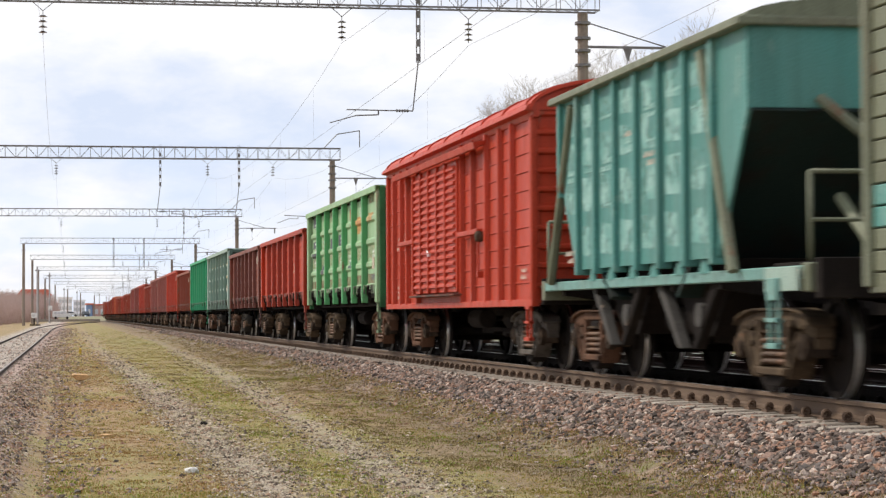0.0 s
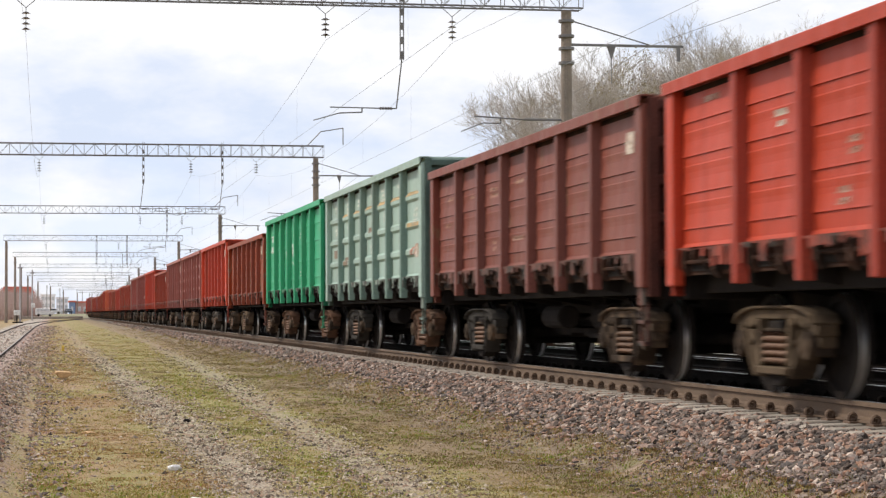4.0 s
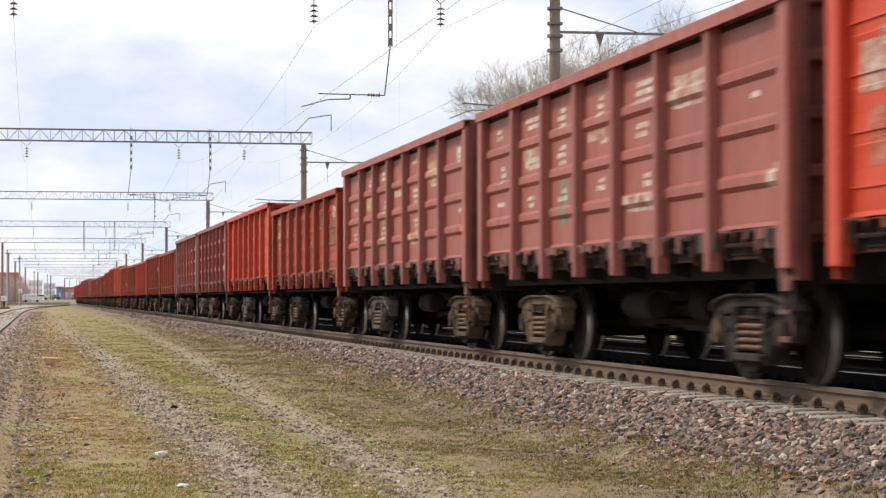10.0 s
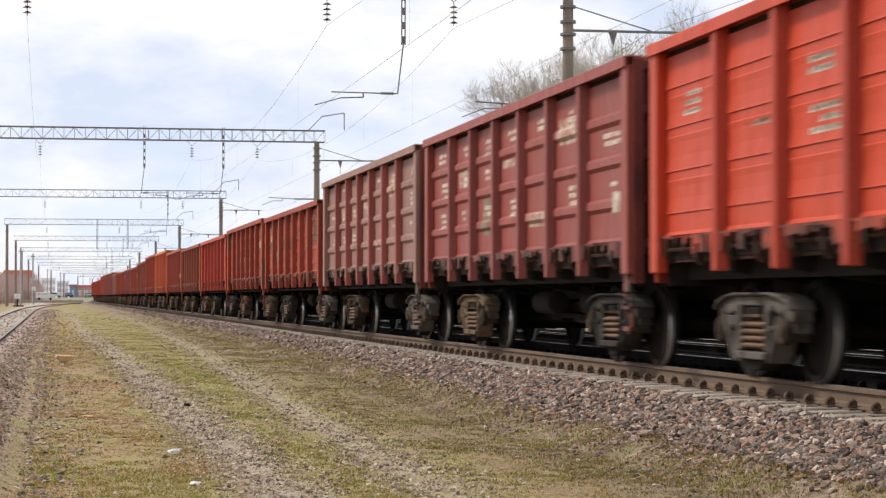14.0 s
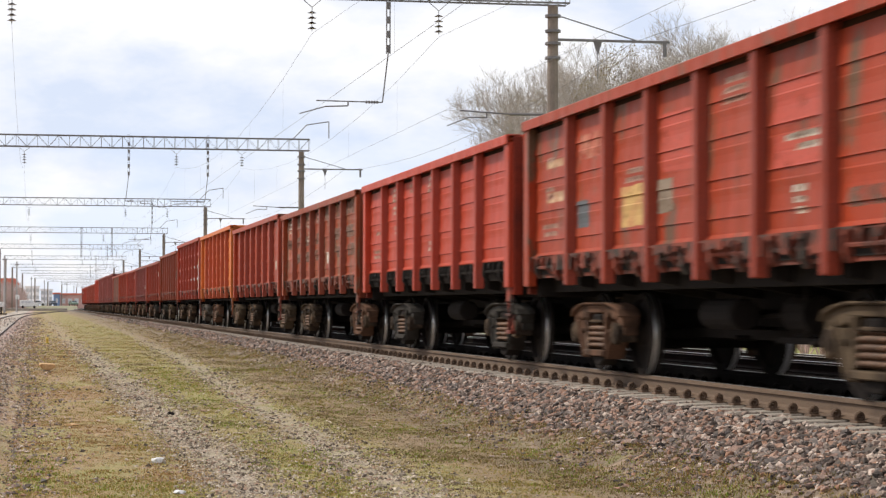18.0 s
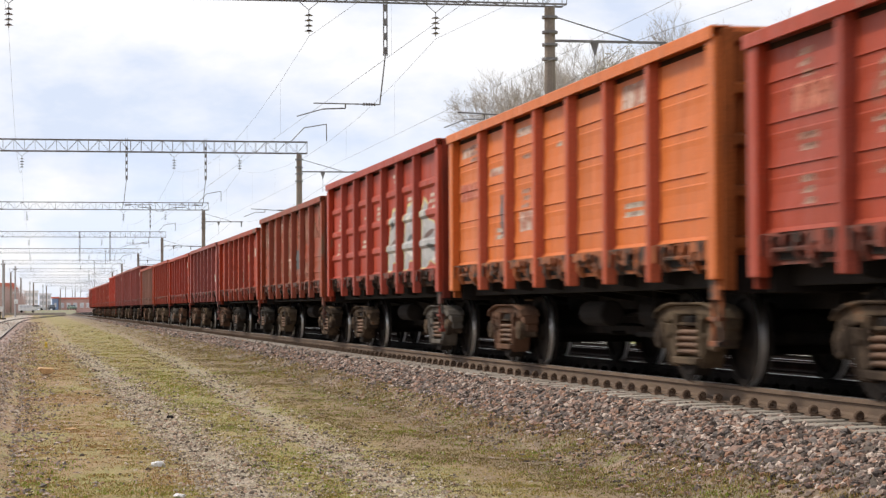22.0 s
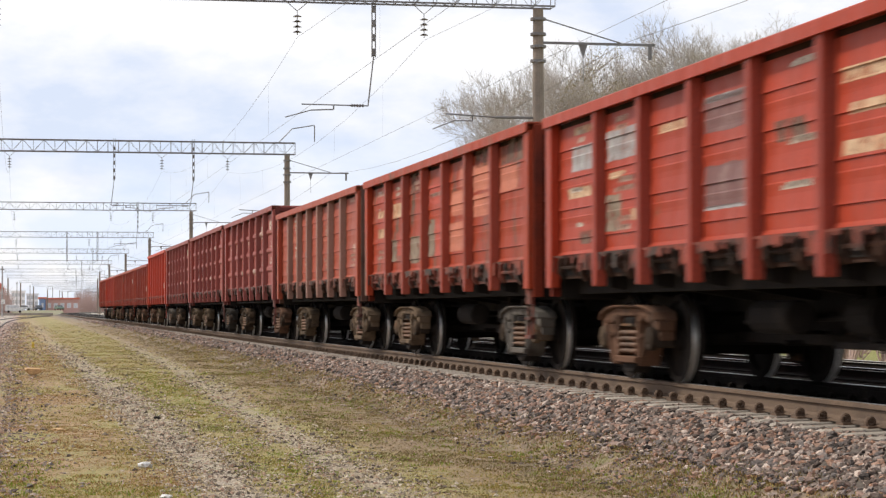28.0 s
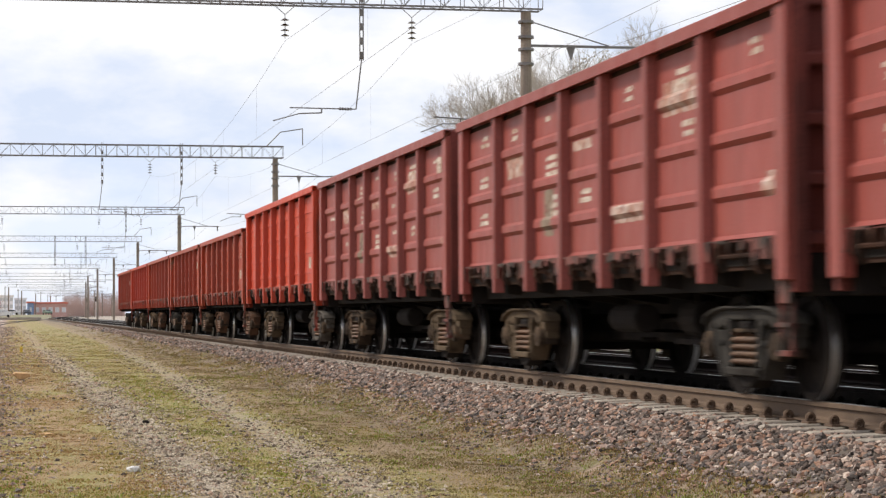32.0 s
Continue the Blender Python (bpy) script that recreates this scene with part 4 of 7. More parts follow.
def hatch_mesh(width):
    """Lower edge of a discharge hatch: flap with hinge lugs and a lock, ragged from below."""
    g = Geo()
    a = width / 2 - 0.1
    g.box(0.0, 0.03, -a, a, 1.16, 1.42)
    for j, k in enumerate((-0.86, -0.5, -0.18, 0.22, 0.55, 0.88)):
        y, low = k * a, (1.17, 1.24, 1.12, 1.20, 1.26, 1.15)[j]
        w = (0.05, 0.035, 0.06, 0.035, 0.05, 0.06)[j]
        g.prism([(-0.07, 1.425), (0.0, 1.425), (0.0, low), (-0.03, low), (-0.085, low + 0.08), (-0.085, 1.36)], "y", y - w, y + w)
    g.tube((-0.05, -a * 0.9, 1.29), (-0.05, a * 0.9, 1.29), 0.022, 6)
    return g.mesh("hatch")


def hinge_mesh(width):
    """Rough painted strap of a hatch with uneven drop tongues."""
    a = width / 2 - 0.09
    rng = random.Random(int(width * 100))
    pts, y = [(-a, 1.43)], -a
    while y < a:
        step = rng.uniform(0.08, 0.17)
        low = rng.choice((1.415, 1.405, 1.415, 1.34, 1.24, 1.41, 1.38))
        pts += [(y, low), (min(a, y + step), low - rng.uniform(-0.02, 0.03))]
        y += step
    pts.append((a, 1.43))
    return Geo().prism(pts, "x", -0.10, -0.086).mesh("hinge")


def end_wall(wagon, top, y, turn, pm):
    """End sheet with five pressed ribs and four stanchions, each its own piece."""
    wall = put("end_wall", cached(("end", top), lambda: Geo().box(-1.42, 1.42, -0.02, 0.02, 1.2, top - 0.02).mesh("end_wall")), pm, wagon, (0, y, 0), turn=(0, 0, turn))
    rib = cached("endrib", lambda: Geo().prism([(0.0, 0.0), (-0.10, 0.03), (-0.10, 0.12), (0.0, 0.15)], "x", -1.42, 1.42).mesh("end_rib", 0.008))
    for k in range(5):
        put("end_rib", rib, pm, wall, (0, -0.02, 1.32 + (top - 1.5) * k / 4))
    st = cached(("stanchion", top), lambda: Geo().box(-0.06, 0.06, -0.13, 0.0, 0.95, top - 0.03).mesh("stanchion", 0.008))
    for x in (-1.42, -0.5, 0.5, 1.42):
        put("stanchion", st, pm, wall, (x, -0.02, 0))


def marking_rings(rng, w, rows, h=0.06, gap=0.035):
    """Plain bars of a stencilled block that cannot be read: each line one strip with a broken upper edge."""
    rings = []
    for r in range(rows):
        y, z = -w / 2 + rng.random() * 0.05, -r * (h + gap)
        end = w / 2 - rng.random() * w * 0.35
        low = [(y, z - h)]
        top = []
        while y < end:
            k, gap_y = rng.uniform(0.025, 0.06), rng.choice((0.010, 0.014, 0.04))
            hi = z - h * rng.choice((0.0, 0.0, 0.12, 0.35))
            top += [(y, hi), (y + k, hi), (y + k, z - h * 0.8), (y + k + gap_y, z - h * 0.8)]
            y += k + gap_y
        low.append((y, z - h))
        rings.append(low + top[::-1])
    return rings


def marking_mesh(rng, w, rows, h=0.06, gap=0.035):
    g = Geo()
    for ring in marking_rings(rng, w, rows, h, gap):
        g.add([(-0.002, p, q) for p, q in ring], [tuple(range(len(ring)))])
    return g.mesh("marking")


def gondola(paint_name, top, ribbed, seed, label, posts=None, black_hatches=False):
    rng = random.Random(seed)
    pm = PAINTS[paint_name]
    po = PAINTS[posts] if posts else SHADED_POST_PAINTS[paint_name]
    root = tagged(new("gondola_wagon"), label, "freight wagon", "wagons of the freight train")
    zb = 1.42
    hatch_mat = CACHE_DIRTY[paint_name] if paint_name in ("rusty_orange", "rust_brown", "orange", "red_brown") else M_HATCH
    if black_hatches or "green" in paint_name or paint_name == "emerald":
        hatch_mat = M_UNDER
    for s, turn in ((-1, 0), (1, 180)):
        for y0, y1 in BAYS:
            w, c = y1 - y0, (y0 + y1) / 2
            me = cached(("panel", round(w, 2), top, ribbed), lambda: side_panel(w, zb, top - 0.165, ribbed))
            put("side_panel", me, pm, root, (s * 1.43, c, 0), turn=(0, 0, turn))
            if s > 0:
                continue
            hm = cached(("hatch", round(w, 2)), lambda: hatch_mesh(w))
            if not black_hatches:
                lm = cached(("hinge", round(w, 2)), lambda: hinge_mesh(w))
                put("hinge", lm, CACHE_DIRTY[paint_name], root, (-1.43, c, 0))
            put("hatch", hm, hatch_mat, root, (s * 1.385, c, 0), turn=(0, 0, turn))
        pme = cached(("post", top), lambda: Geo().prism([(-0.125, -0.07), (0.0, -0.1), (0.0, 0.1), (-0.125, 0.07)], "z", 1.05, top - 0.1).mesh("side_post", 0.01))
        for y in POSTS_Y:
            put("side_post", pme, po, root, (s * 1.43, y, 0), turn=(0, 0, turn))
        cme = cached(("corner", top), lambda: Geo().prism([(0.0, -0.13), (0.0, 0.13), (-0.12, 0.13), (-0.12, -0.13)], "z", 1.05, top - 0.1).mesh("corner_post", 0.012))
        for y in (-HALF + 0.13, HALF - 0.13):
            put("corner_post", cme, pm, root, (s * 1.43, y, 0), turn=(0, 0, turn))
        tme = cached(("chord", top), lambda: Geo().prism(
            [(-0.15, top - 0.13), (-0.155, top - 0.01), (-0.14, top), (0.05, top), (0.05, top - 0.105), (0.035, top - 0.105), (0.035, top - 0.02), (-0.13, top - 0.02), (-0.135, top - 0.13)],
            "y", -HALF - 0.02, HALF + 0.02).mesh("top_chord", 0.004))
        put("top_chord", tme, pm, root, (s * 1.43, 0, 0), turn=(0, 0, turn))
        # Dark strip below the chord paints the line of shade there.
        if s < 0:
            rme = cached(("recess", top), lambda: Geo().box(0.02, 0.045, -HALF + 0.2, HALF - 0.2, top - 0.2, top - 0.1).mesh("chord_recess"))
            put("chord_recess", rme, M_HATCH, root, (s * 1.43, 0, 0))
        sme = cached("sole", lambda: Geo().box(-0.03, 0.05, -HALF + 0.06, HALF - 0.06, 0.98, 1.2).mesh("sole_bar", 0.008))
        put("sole_bar", sme, M_UNDER, root, (s * 1.16, 0, 0), turn=(0, 0, turn))
    for y, turn in ((-HALF + 0.1, 0), (HALF - 0.1, 180)):
        end_wall(root, top, y, turn, SHADED_END_PAINTS[posts or paint_name])
        ec = cached(("endchord", top), lambda: Geo().box(-1.4, 1.4, -0.1, 0.08, top - 0.13, top - 0.004).mesh("end_chord", 0.015))
        put("end_chord", ec, pm, root, (0, y, 0), turn=(0, 0, turn))
    put("floor", cached("floor", lambda: Geo().box(-1.4, 1.4, -HALF + 0.12, HALF - 0.12, 1.2, 1.3).mesh("floor")), M_UNDER, root)
    # corner step and handrail at the leading end
    st = cached("step", lambda: Geo().box(-0.05, 0.0, -0.13, 0.13, 0.86, 1.06).box(-0.03, 0.0, -0.14, -0.10, 0.42, 0.9).box(-0.03, 0.0, 0.10, 0.14, 0.42, 0.9)
                .box(-0.06, 0.02, -0.14, 0.14, 0.42, 0.47).box(-0.06, 0.02, -0.14, 0.14, 0.66, 0.70).mesh("corner_step", 0.004))
    put("corner_step", st, CACHE_DIRTY[paint_name], root, (-1.45, -HALF + 0.2, 0))
    put("corner_step", st, pm, root, (1.45, HALF - 0.2, 0), turn=(0, 0, 180))
    ld = cached(("ladder", top), lambda: ladder_mesh(top))
    put("ladder", ld, pm, root, (-1.05, -HALF - 0.02, 0))
    # stencilled blocks
    _green = "green" in paint_name or paint_name == "emerald"
    bands = (0.91, 0.66, 0.40) if ribbed else (0.95, 0.76, 0.53, 0.29)
    for b in range(7):
        for k in bands:
            if rng.random() < (0.85 if ribbed else 0.5) - 0.06 * b:
                y0, y1 = BAYS[6 - b]
                w, rows = rng.choice((0.35, 0.5, 0.65, 0.85)), rng.choice((1, 2, 2, 3))
                z = zb + k * (top - 0.1 - zb) - rng.uniform(0.0, 0.08)
                yc = (y0 + y1) / 2 + rng.uniform(-0.2, 0.2)
                rings = [[(p + yc, q + z) for p, q in r] for r in marking_rings(random.Random(seed * 7 + b), w, rows)]
                put("marking", film("marking", rings, top, ribbed), M_CLEAN if _green else M_MARK if ribbed or (seed * 13 + b * 5) % 10 < 4 else M_FAINT, root)
    pl = cached("plate", lambda: Geo().box(-0.012, 0.0, -0.15, 0.15, 0, 0.24).mesh("plate", 0.003))
    if rng.random() < 0.7:
        put("plate", pl, M_MARK, root, (-1.552, -6.1, rng.choice((top - 0.62, 1.75, 2.3))), label="pale data plate")
    running_gear(root, HALF, (-4.325, 4.325), rng)
    return root


def ladder_mesh(top):
    g = Geo().box(-0.02, 0.02, -0.03, 0.0, 1.1, top - 0.2).box(0.36, 0.40, -0.03, 0.0, 1.1, top - 0.2)
    z = 1.25
    while z < top - 0.25:
        g.tube((0, -0.02, z), (0.38, -0.02, z), 0.012, 6)
        z += 0.32
    return g.mesh("ladder")


# order of the train from the engine's end: number, paint, height, ribbed sides
TRAIN = [
    (-9, "faded_green", 3.48, True), (-8, "crimson", 3.15, False), (-7, "brown", 3.14, False), (-6, "grey_green", 3.48, True),
    (-5, "emerald", 3.48, False), (-4, "rust_brown", 3.18, False), (-3, "bright_red", 3.48, False), (-2, "dusty_maroon", 3.48, True),
    (-1, "dusty_maroon", 3.48, True), (0, "rusty_orange", 3.18, False), (1, "bright_red", 3.48, False), (2, "maroon", 3.48, True),
    (3, "grey_pink", 3.48, True), (4, "rusty_orange", 3.14, False), (5, "rusty_orange", 3.20, False), (6, "crimson", 3.12, False),
    (7, "rust_brown", 3.12, False), (8, "red_brown", 3.22, False), (9, "orange", 3.44, False), (10, "orange_red", 3.48, True),
    (11, "rust_brown", 3.30, None), (12, "rusty_orange", 3.12, False), (13, "maroon", 3.14, False), (14, "orange_red", 3.12, False),
    (15, "rusty_orange", 3.16, False), (16, "salmon_red", 3.16, False), (17, "maroon", 3.45, True), (18, "maroon", 3.48, True),
    (19, "maroon", 3.48, True), (20, "bright_red", 3.48, False), (21, "red_brown", 3.14, False), (22, "red_brown", 3.14, False),
    (23, "red_brown", 3.14, False), (24, "crimson", 3.14, False), (25, "red_brown", 3.14, False)]
WORDS = {"faded_green": "faded light green", "grey_green": "pale grey-green", "emerald": "emerald green", "rust_brown": "rust-stained brown",
         "bright_red": "bright orange-red", "rusty_orange": "rust-streaked orange-red", "orange_red": "orange-red",
         "red_brown": "red-brown", "dusty_maroon": "dusty maroon", "salmon_red": "faded salmon-red", "grey_pink": "dusty grey-pink"}
POSTS = {-9: "green", -6: "slate_green", 3: "maroon", 16: "post_grey"}
WAGONS, BY_NUMBER = [], {}
for i, p, top, ribbed in TRAIN:
    w = gondola(p, top, ribbed, 100 + i, "open gondola wagon in %s paint with %s steel sides" % (WORDS.get(p, p), "ribbed" if ribbed else "plain"),
                POSTS.get(i), i == 6)
    BY_NUMBER[i] = (w, top, ribbed)
    WAGONS.append((w, 20.33 + 13.92 * i - HALF))

# repainted and chalked patches that set single wagons apart
PATCH = {"silver": material("silver_grey_paint", (0.37, 0.36, 0.36), 0.6, 0, (0.25, 0.20, 0.19), 5, 0.6, third=(0.36, 0.10, 0.05), third_amount=0.35, third_scale=4.0, streak=0.5),
         "dark": material("dark_brown_paint", (0.11, 0.065, 0.06), 0.7, 0, (0.20, 0.13, 0.12), 3, 0.5),
         "slate": material("slate_grey_paint", (0.085, 0.095, 0.105), 0.7),
         "white": material("chalky_white_paint", (0.55, 0.45, 0.39), 0.8, 0, (0.38, 0.17, 0.12), 6, 0.75, third=(0.36, 0.09, 0.05), third_amount=0.3, third_scale=9.0),
         "yellow": material("faded_yellow_patch", (0.52, 0.33, 0.12), 0.8, 0, (0.45, 0.2, 0.08), 4, 0.5),
         "cream": material("cream_chalk", (0.55, 0.38, 0.24), 0.8, 0, (0.45, 0.2, 0.1), 4, 0.5),
         "salmon": material("salmon_primer", (0.52, 0.17, 0.10), 0.7, 0, (0.42, 0.13, 0.08), 2, 0.5),
         "olive": material("dull_brown_patch", (0.27, 0.075, 0.038), 0.8, 0, (0.36, 0.075, 0.035), 4, 0.6, third=(0.18, 0.07, 0.04), third_amount=0.4, third_scale=5.0, streak=0.4),
         "pinkish": material("pink_chalk_patch", (0.46, 0.17, 0.11), 0.8, 0, (0.40, 0.10, 0.06), 5, 0.7, third=(0.40, 0.07, 0.04), third_amount=0.5, third_scale=4.0)}


PATCH["chalk"] = material("white_spray_paint", (0.66, 0.65, 0.62), 0.7, 0, (0.5, 0.46, 0.42), 5, 0.5)
PATCH["rust"] = material("rust_bloom", (0.20, 0.125, 0.07), 0.85, 0, (0.24, 0.30, 0.17), 5, 0.7, third=(0.12, 0.06, 0.035), third_amount=0.4, third_scale=6.0, streak=0.5)
PATCH["moss"] = material("pale_worn_primer", (0.36, 0.36, 0.22), 0.85, 0, (0.24, 0.37, 0.21), 4, 0.6, third=(0.30, 0.20, 0.11), third_amount=0.4, third_scale=5.0, streak=0.4)


def worn(m, cover, scale):
    """Lets the paint below show through where this coat has flaked or was sprayed thin."""
    n, l = m.node_tree.nodes, m.node_tree.links
    co = n.new("ShaderNodeTexCoord")
    t = n.new("ShaderNodeTexNoise")
    t.inputs["Scale"].default_value, t.inputs["Detail"].default_value, t.inputs["Roughness"].default_value = scale, 6, 0.7
    l.new(co.outputs["Object"], t.inputs["Vector"])
    r = n.new("ShaderNodeMapRange")
    r.inputs["From Min"].default_value, r.inputs["From Max"].default_value = 0.62 - 0.4 * cover, 0.78 - 0.4 * cover
    r.inputs["To Max"].default_value = 0.95
    l.new(t.outputs["Fac"], r.inputs["Value"])
    l.new(r.outputs[0], n["Principled BSDF"].inputs["Alpha"])
    return m


PATCH["mint"] = worn(material("pale_mint_stencil", (0.56, 0.64, 0.56), 0.7, 0, (0.36, 0.54, 0.44), 5, 0.5), 0.72, 7.0)
PATCH["soot"] = worn(material("grey_brown_smudge", (0.135, 0.078, 0.056), 0.85, 0, (0.20, 0.12, 0.09), 3, 0.5), 0.55, 2.6)
PATCH["mist"] = worn(material("grey_brown_dust_coat", (0.275, 0.125, 0.085), 0.85, 0, (0.25, 0.085, 0.05), 2, 0.5), 0.50, 1.5)
PATCH["scarlet"] = worn(material("fresh_red_patch", (0.44, 0.060, 0.032), 0.6, 0, (0.38, 0.06, 0.032), 2, 0.5), 0.95, 3.0)
PATCH["cement"] = worn(material("grey_olive_patch", (0.25, 0.19, 0.14), 0.8, 0, (0.18, 0.13, 0.09), 3, 0.5), 0.75, 4.0)
PATCH["purple"] = worn(material("dark_purple_brown_patch", (0.17, 0.075, 0.07), 0.7, 0, (0.26, 0.16, 0.15), 3, 0.5), 0.95, 5.0)
PATCH["stripe"] = worn(material("ochre_scrape", (0.50, 0.33, 0.15), 0.8, 0, (0.36, 0.30, 0.2), 4, 0.5), 0.7, 5.0)
for _m in (M_MARK, M_FAINT, M_CLEAN):
    worn(_m, 0.72, 11.0)
for _key, _cover, _scale in (("white", 0.75, 7.0), ("pinkish", 0.7, 5.0), ("olive", 0.65, 2.5), ("cream", 0.72, 7.0), ("silver", 0.9, 4.0), ("salmon", 0.95, 2.0), ("yellow", 0.9, 3.0), ("rust", 0.75, 4.0), ("moss", 0.6, 4.0), ("chalk", 0.95, 5.0)):
    worn(PATCH[_key], _cover, _scale)


def patch(i, bay, k0, k1, f0, f1, key):
    """bay counts from the rear; k0 and k1 are shares of the side's height, f0 and f1 of the bay's width from its rear edge."""
    w, top, ribbed = BY_NUMBER[i]
    y0, y1 = max(BAYS[6 - bay][0], -HALF + 0.2), min(BAYS[6 - bay][1], HALF - 0.2)
    a, b = y1 - 0.08 - (y1 - y0 - 0.16) * f0, y1 - 0.08 - (y1 - y0 - 0.16) * f1
    z0, z1 = 1.42 + k0 * (top - 1.52), 1.42 + k1 * (top - 1.52)
    rng = random.Random(i * 31 + bay * 7 + int(z0 * 100))
    # brushed or worn outline
    n, k = 8, 0.05
    ring = [(a + (b - a) * j / n, z0) for j in range(n)] + [(b, z0 + (z1 - z0) * j / 4) for j in range(4)]
    ring += [(b + (a - b) * j / n, z1) for j in range(n)] + [(a, z1 + (z0 - z1) * j / 4) for j in range(4)]
    cy, cz = (a + b) / 2, (z0 + z1) / 2
    ring = [(cy + (p[0] - cy) * (1 - k * rng.random()), cz + (p[1] - cz) * (1 - 2 * k * rng.random())) for p in ring]
    put("paint_patch", film("paint_patch", [ring], top, ribbed, 0.002), PATCH[key], w)


def patches(i, *rows):
    for row in rows:
        patch(i, *row)


patches(14, (0, .61, .80, .3, .95, "silver"), (1, .62, .84, .05, .95, "silver"), (3, .64, .86, .05, .95, "purple"), (3, .82, .86, .05, .95, "silver"), (3, .20, .46, .05, .95, "purple"),
        (3, .19, .215, .05, .95, "silver"), (0, .88, .94, .35, .85, "cream"), (0, .42, .50, .2, .9, "cream"), (0, .08, .18, .5, .95, "soot"), (1, .50, .55, .1, .5, "cream"),
        (1, .14, .40, .02, .4, "cement"), (1, .20, .28, .65, .95, "cream"), (2, .72, .78, .2, .8, "cream"), (5, .72, .80, .1, .95, "cream"), (5, .56, .62, .2, .95, "cream"),
        (5, .36, .44, .1, .9, "cream"), (6, .30, .36, .1, .6, "cream"), (4, .5, .62, .2, .7, "soot"), (6, .6, .95, .3, 1., "soot"))
patches(15, (4, .72, .92, .5, 1., "salmon"), (4, .47, .70, .1, .8, "salmon"), (4, .14, .42, .0, .95, "salmon"), (5, .64, .88, .02, 1., "salmon"), (5, .42, .62, .02, 1., "salmon"),
        (6, .58, .80, .05, .6, "salmon"), (3, .62, .82, .02, .95, "scarlet"), (3, .70, .74, .1, .95, "white"), (3, .12, .5, .35, .98, "scarlet"), (3, .12, .5, .0, .34, "cement"),
        (2, .08, .36, .05, .95, "cement"), (1, .58, .74, .1, .95, "cream"), (1, .18, .36, .3, .95, "scarlet"), (1, .12, .36, .0, .35, "cement"), (0, .86, .92, .3, .8, "white"),
        (0, .62, .70, .3, .9, "cream"), (0, .40, .50, .3, .9, "cream"), (5, .84, 1., .1, .9, "soot"), (6, .8, 1., .1, .9, "soot"), (2, .78, 1., .1, .9, "soot"))
patches(5, (2, .14, .42, .2, .95, "yellow"), (1, .66, .84, .1, .9, "pinkish"), (1, .18, .38, .05, .4, "slate"), (3, .44, .82, .1, .95, "scarlet"), (3, .2, .42, .0, .35, "cement"),
        (5, .56, .80, .1, .95, "scarlet"), (5, .34, .52, .1, .95, "scarlet"), (0, .66, .72, .3, .85, "cream"), (0, .4, .48, .3, .8, "cream"), (6, .1, .2, .1, .8, "soot"))
patches(4, *[(b, .80, 1., .05, .95, "soot") for b in (0, 1, 3, 5)], *[(b, .40, .62, .05, .95, "soot") for b in (0, 2, 3, 6)], (0, .62, .74, .2, .9, "cream"), (1, .6, .7, .2, .9, "pinkish"),
        (1, .2, .5, .05, .35, "cement"), (2, .2, .4, .1, .9, "olive"), (4, .5, .8, .1, .9, "olive"), (5, .2, .45, .1, .9, "olive"), (6, .6, .9, .1, .9, "soot"))
patches(7, *[(b, .80, 1., .03, .97, "soot") for b in range(7)], *[(b, .50, .66, .03, .97, "soot") for b in (0, 1, 2, 3, 5, 6)], *[(b, .26, .42, .03, .97, "soot") for b in (1, 2, 3, 5, 6)],
        (4, .20, .36, .25, .95, "chalk"), (0, .3, .9, .15, .7, "pinkish"), (1, .4, .6, .1, .9, "olive"))
patches(11, (0, .25, 1., .0, 1., "mist"), (1, .1, 1., .0, 1., "mist"), (2, .6, .98, .0, 1., "mist"), (3, .35, 1., .0, 1., "mist"), (4, .6, 1., .1, .9, "mist"), (5, .5, 1., .0, .9, "mist"),
        (6, .55, 1., .0, .9, "mist"), (5, .05, .3, .0, 1., "mist"), (2, .76, .90, .1, .9, "white"), (3, .2, .36, .1, .9, "white"), (4, .18, .46, .03, .38, "slate"), (3, .44, .52, .5, .9, "white"),
        (0, .6, .9, .1, .6, "soot"), (2, .3, .5, .4, .9, "scarlet"))
patches(9, (1, .18, .50, .55, .95, "slate"), (0, .50, .64, .05, .95, "pinkish"), (0, .84, .92, .1, .6, "white"), (1, .64, .70, .1, .75, "white"), (2, .20, .34, .2, .8, "white"),
        (2, .86, .92, .1, .9, "white"), (5, .80, .94, .2, .85, "white"))
patches(-5, (1, .10, .34, .45, .75, "slate"), (0, .72, .82, .15, .9, "mint"), (0, .56, .66, .1, .9, "mint"), (2, .46, .54, .2, .8, "mint"), (3, .44, .62, .1, .9, "mint"), (3, .32, .38, .2, .8, "mint"))
patches(1, (5, .72, .86, .2, .9, "white"), (5, .60, .66, .3, .9, "pinkish"), (3, .16, .4, .55, .85, "slate"), (4, .55, .9, .2, .4, "white"))
patches(-3, (1, .05, .95, .02, .98, "cement"), (0, .50, .72, .1, .9, "white"), (0, .2, .45, .2, .9, "pinkish"), (1, .72, .8, .1, .9, "white"), (2, .72, .78, .1, .7, "white"), (2, .28, .36, .1, .8, "white"),
        (3, .5, .56, .1, .9, "white"), (4, .7, .75, .2, .6, "white"), (6, .78, .83, .05, .5, "white"))
patches(0, (1, .2, .4, .2, .6, "olive"), (3, .5, .8, .1, .9, "olive"), (2, .6, .95, .05, .95, "mist"), (4, .1, .5, .05, .95, "mist"), (5, .6, .9, .1, .9, "soot"), (6, .3, .8, .1, .9, "mist"), (0, .6, .7, .2, .9, "cream"))
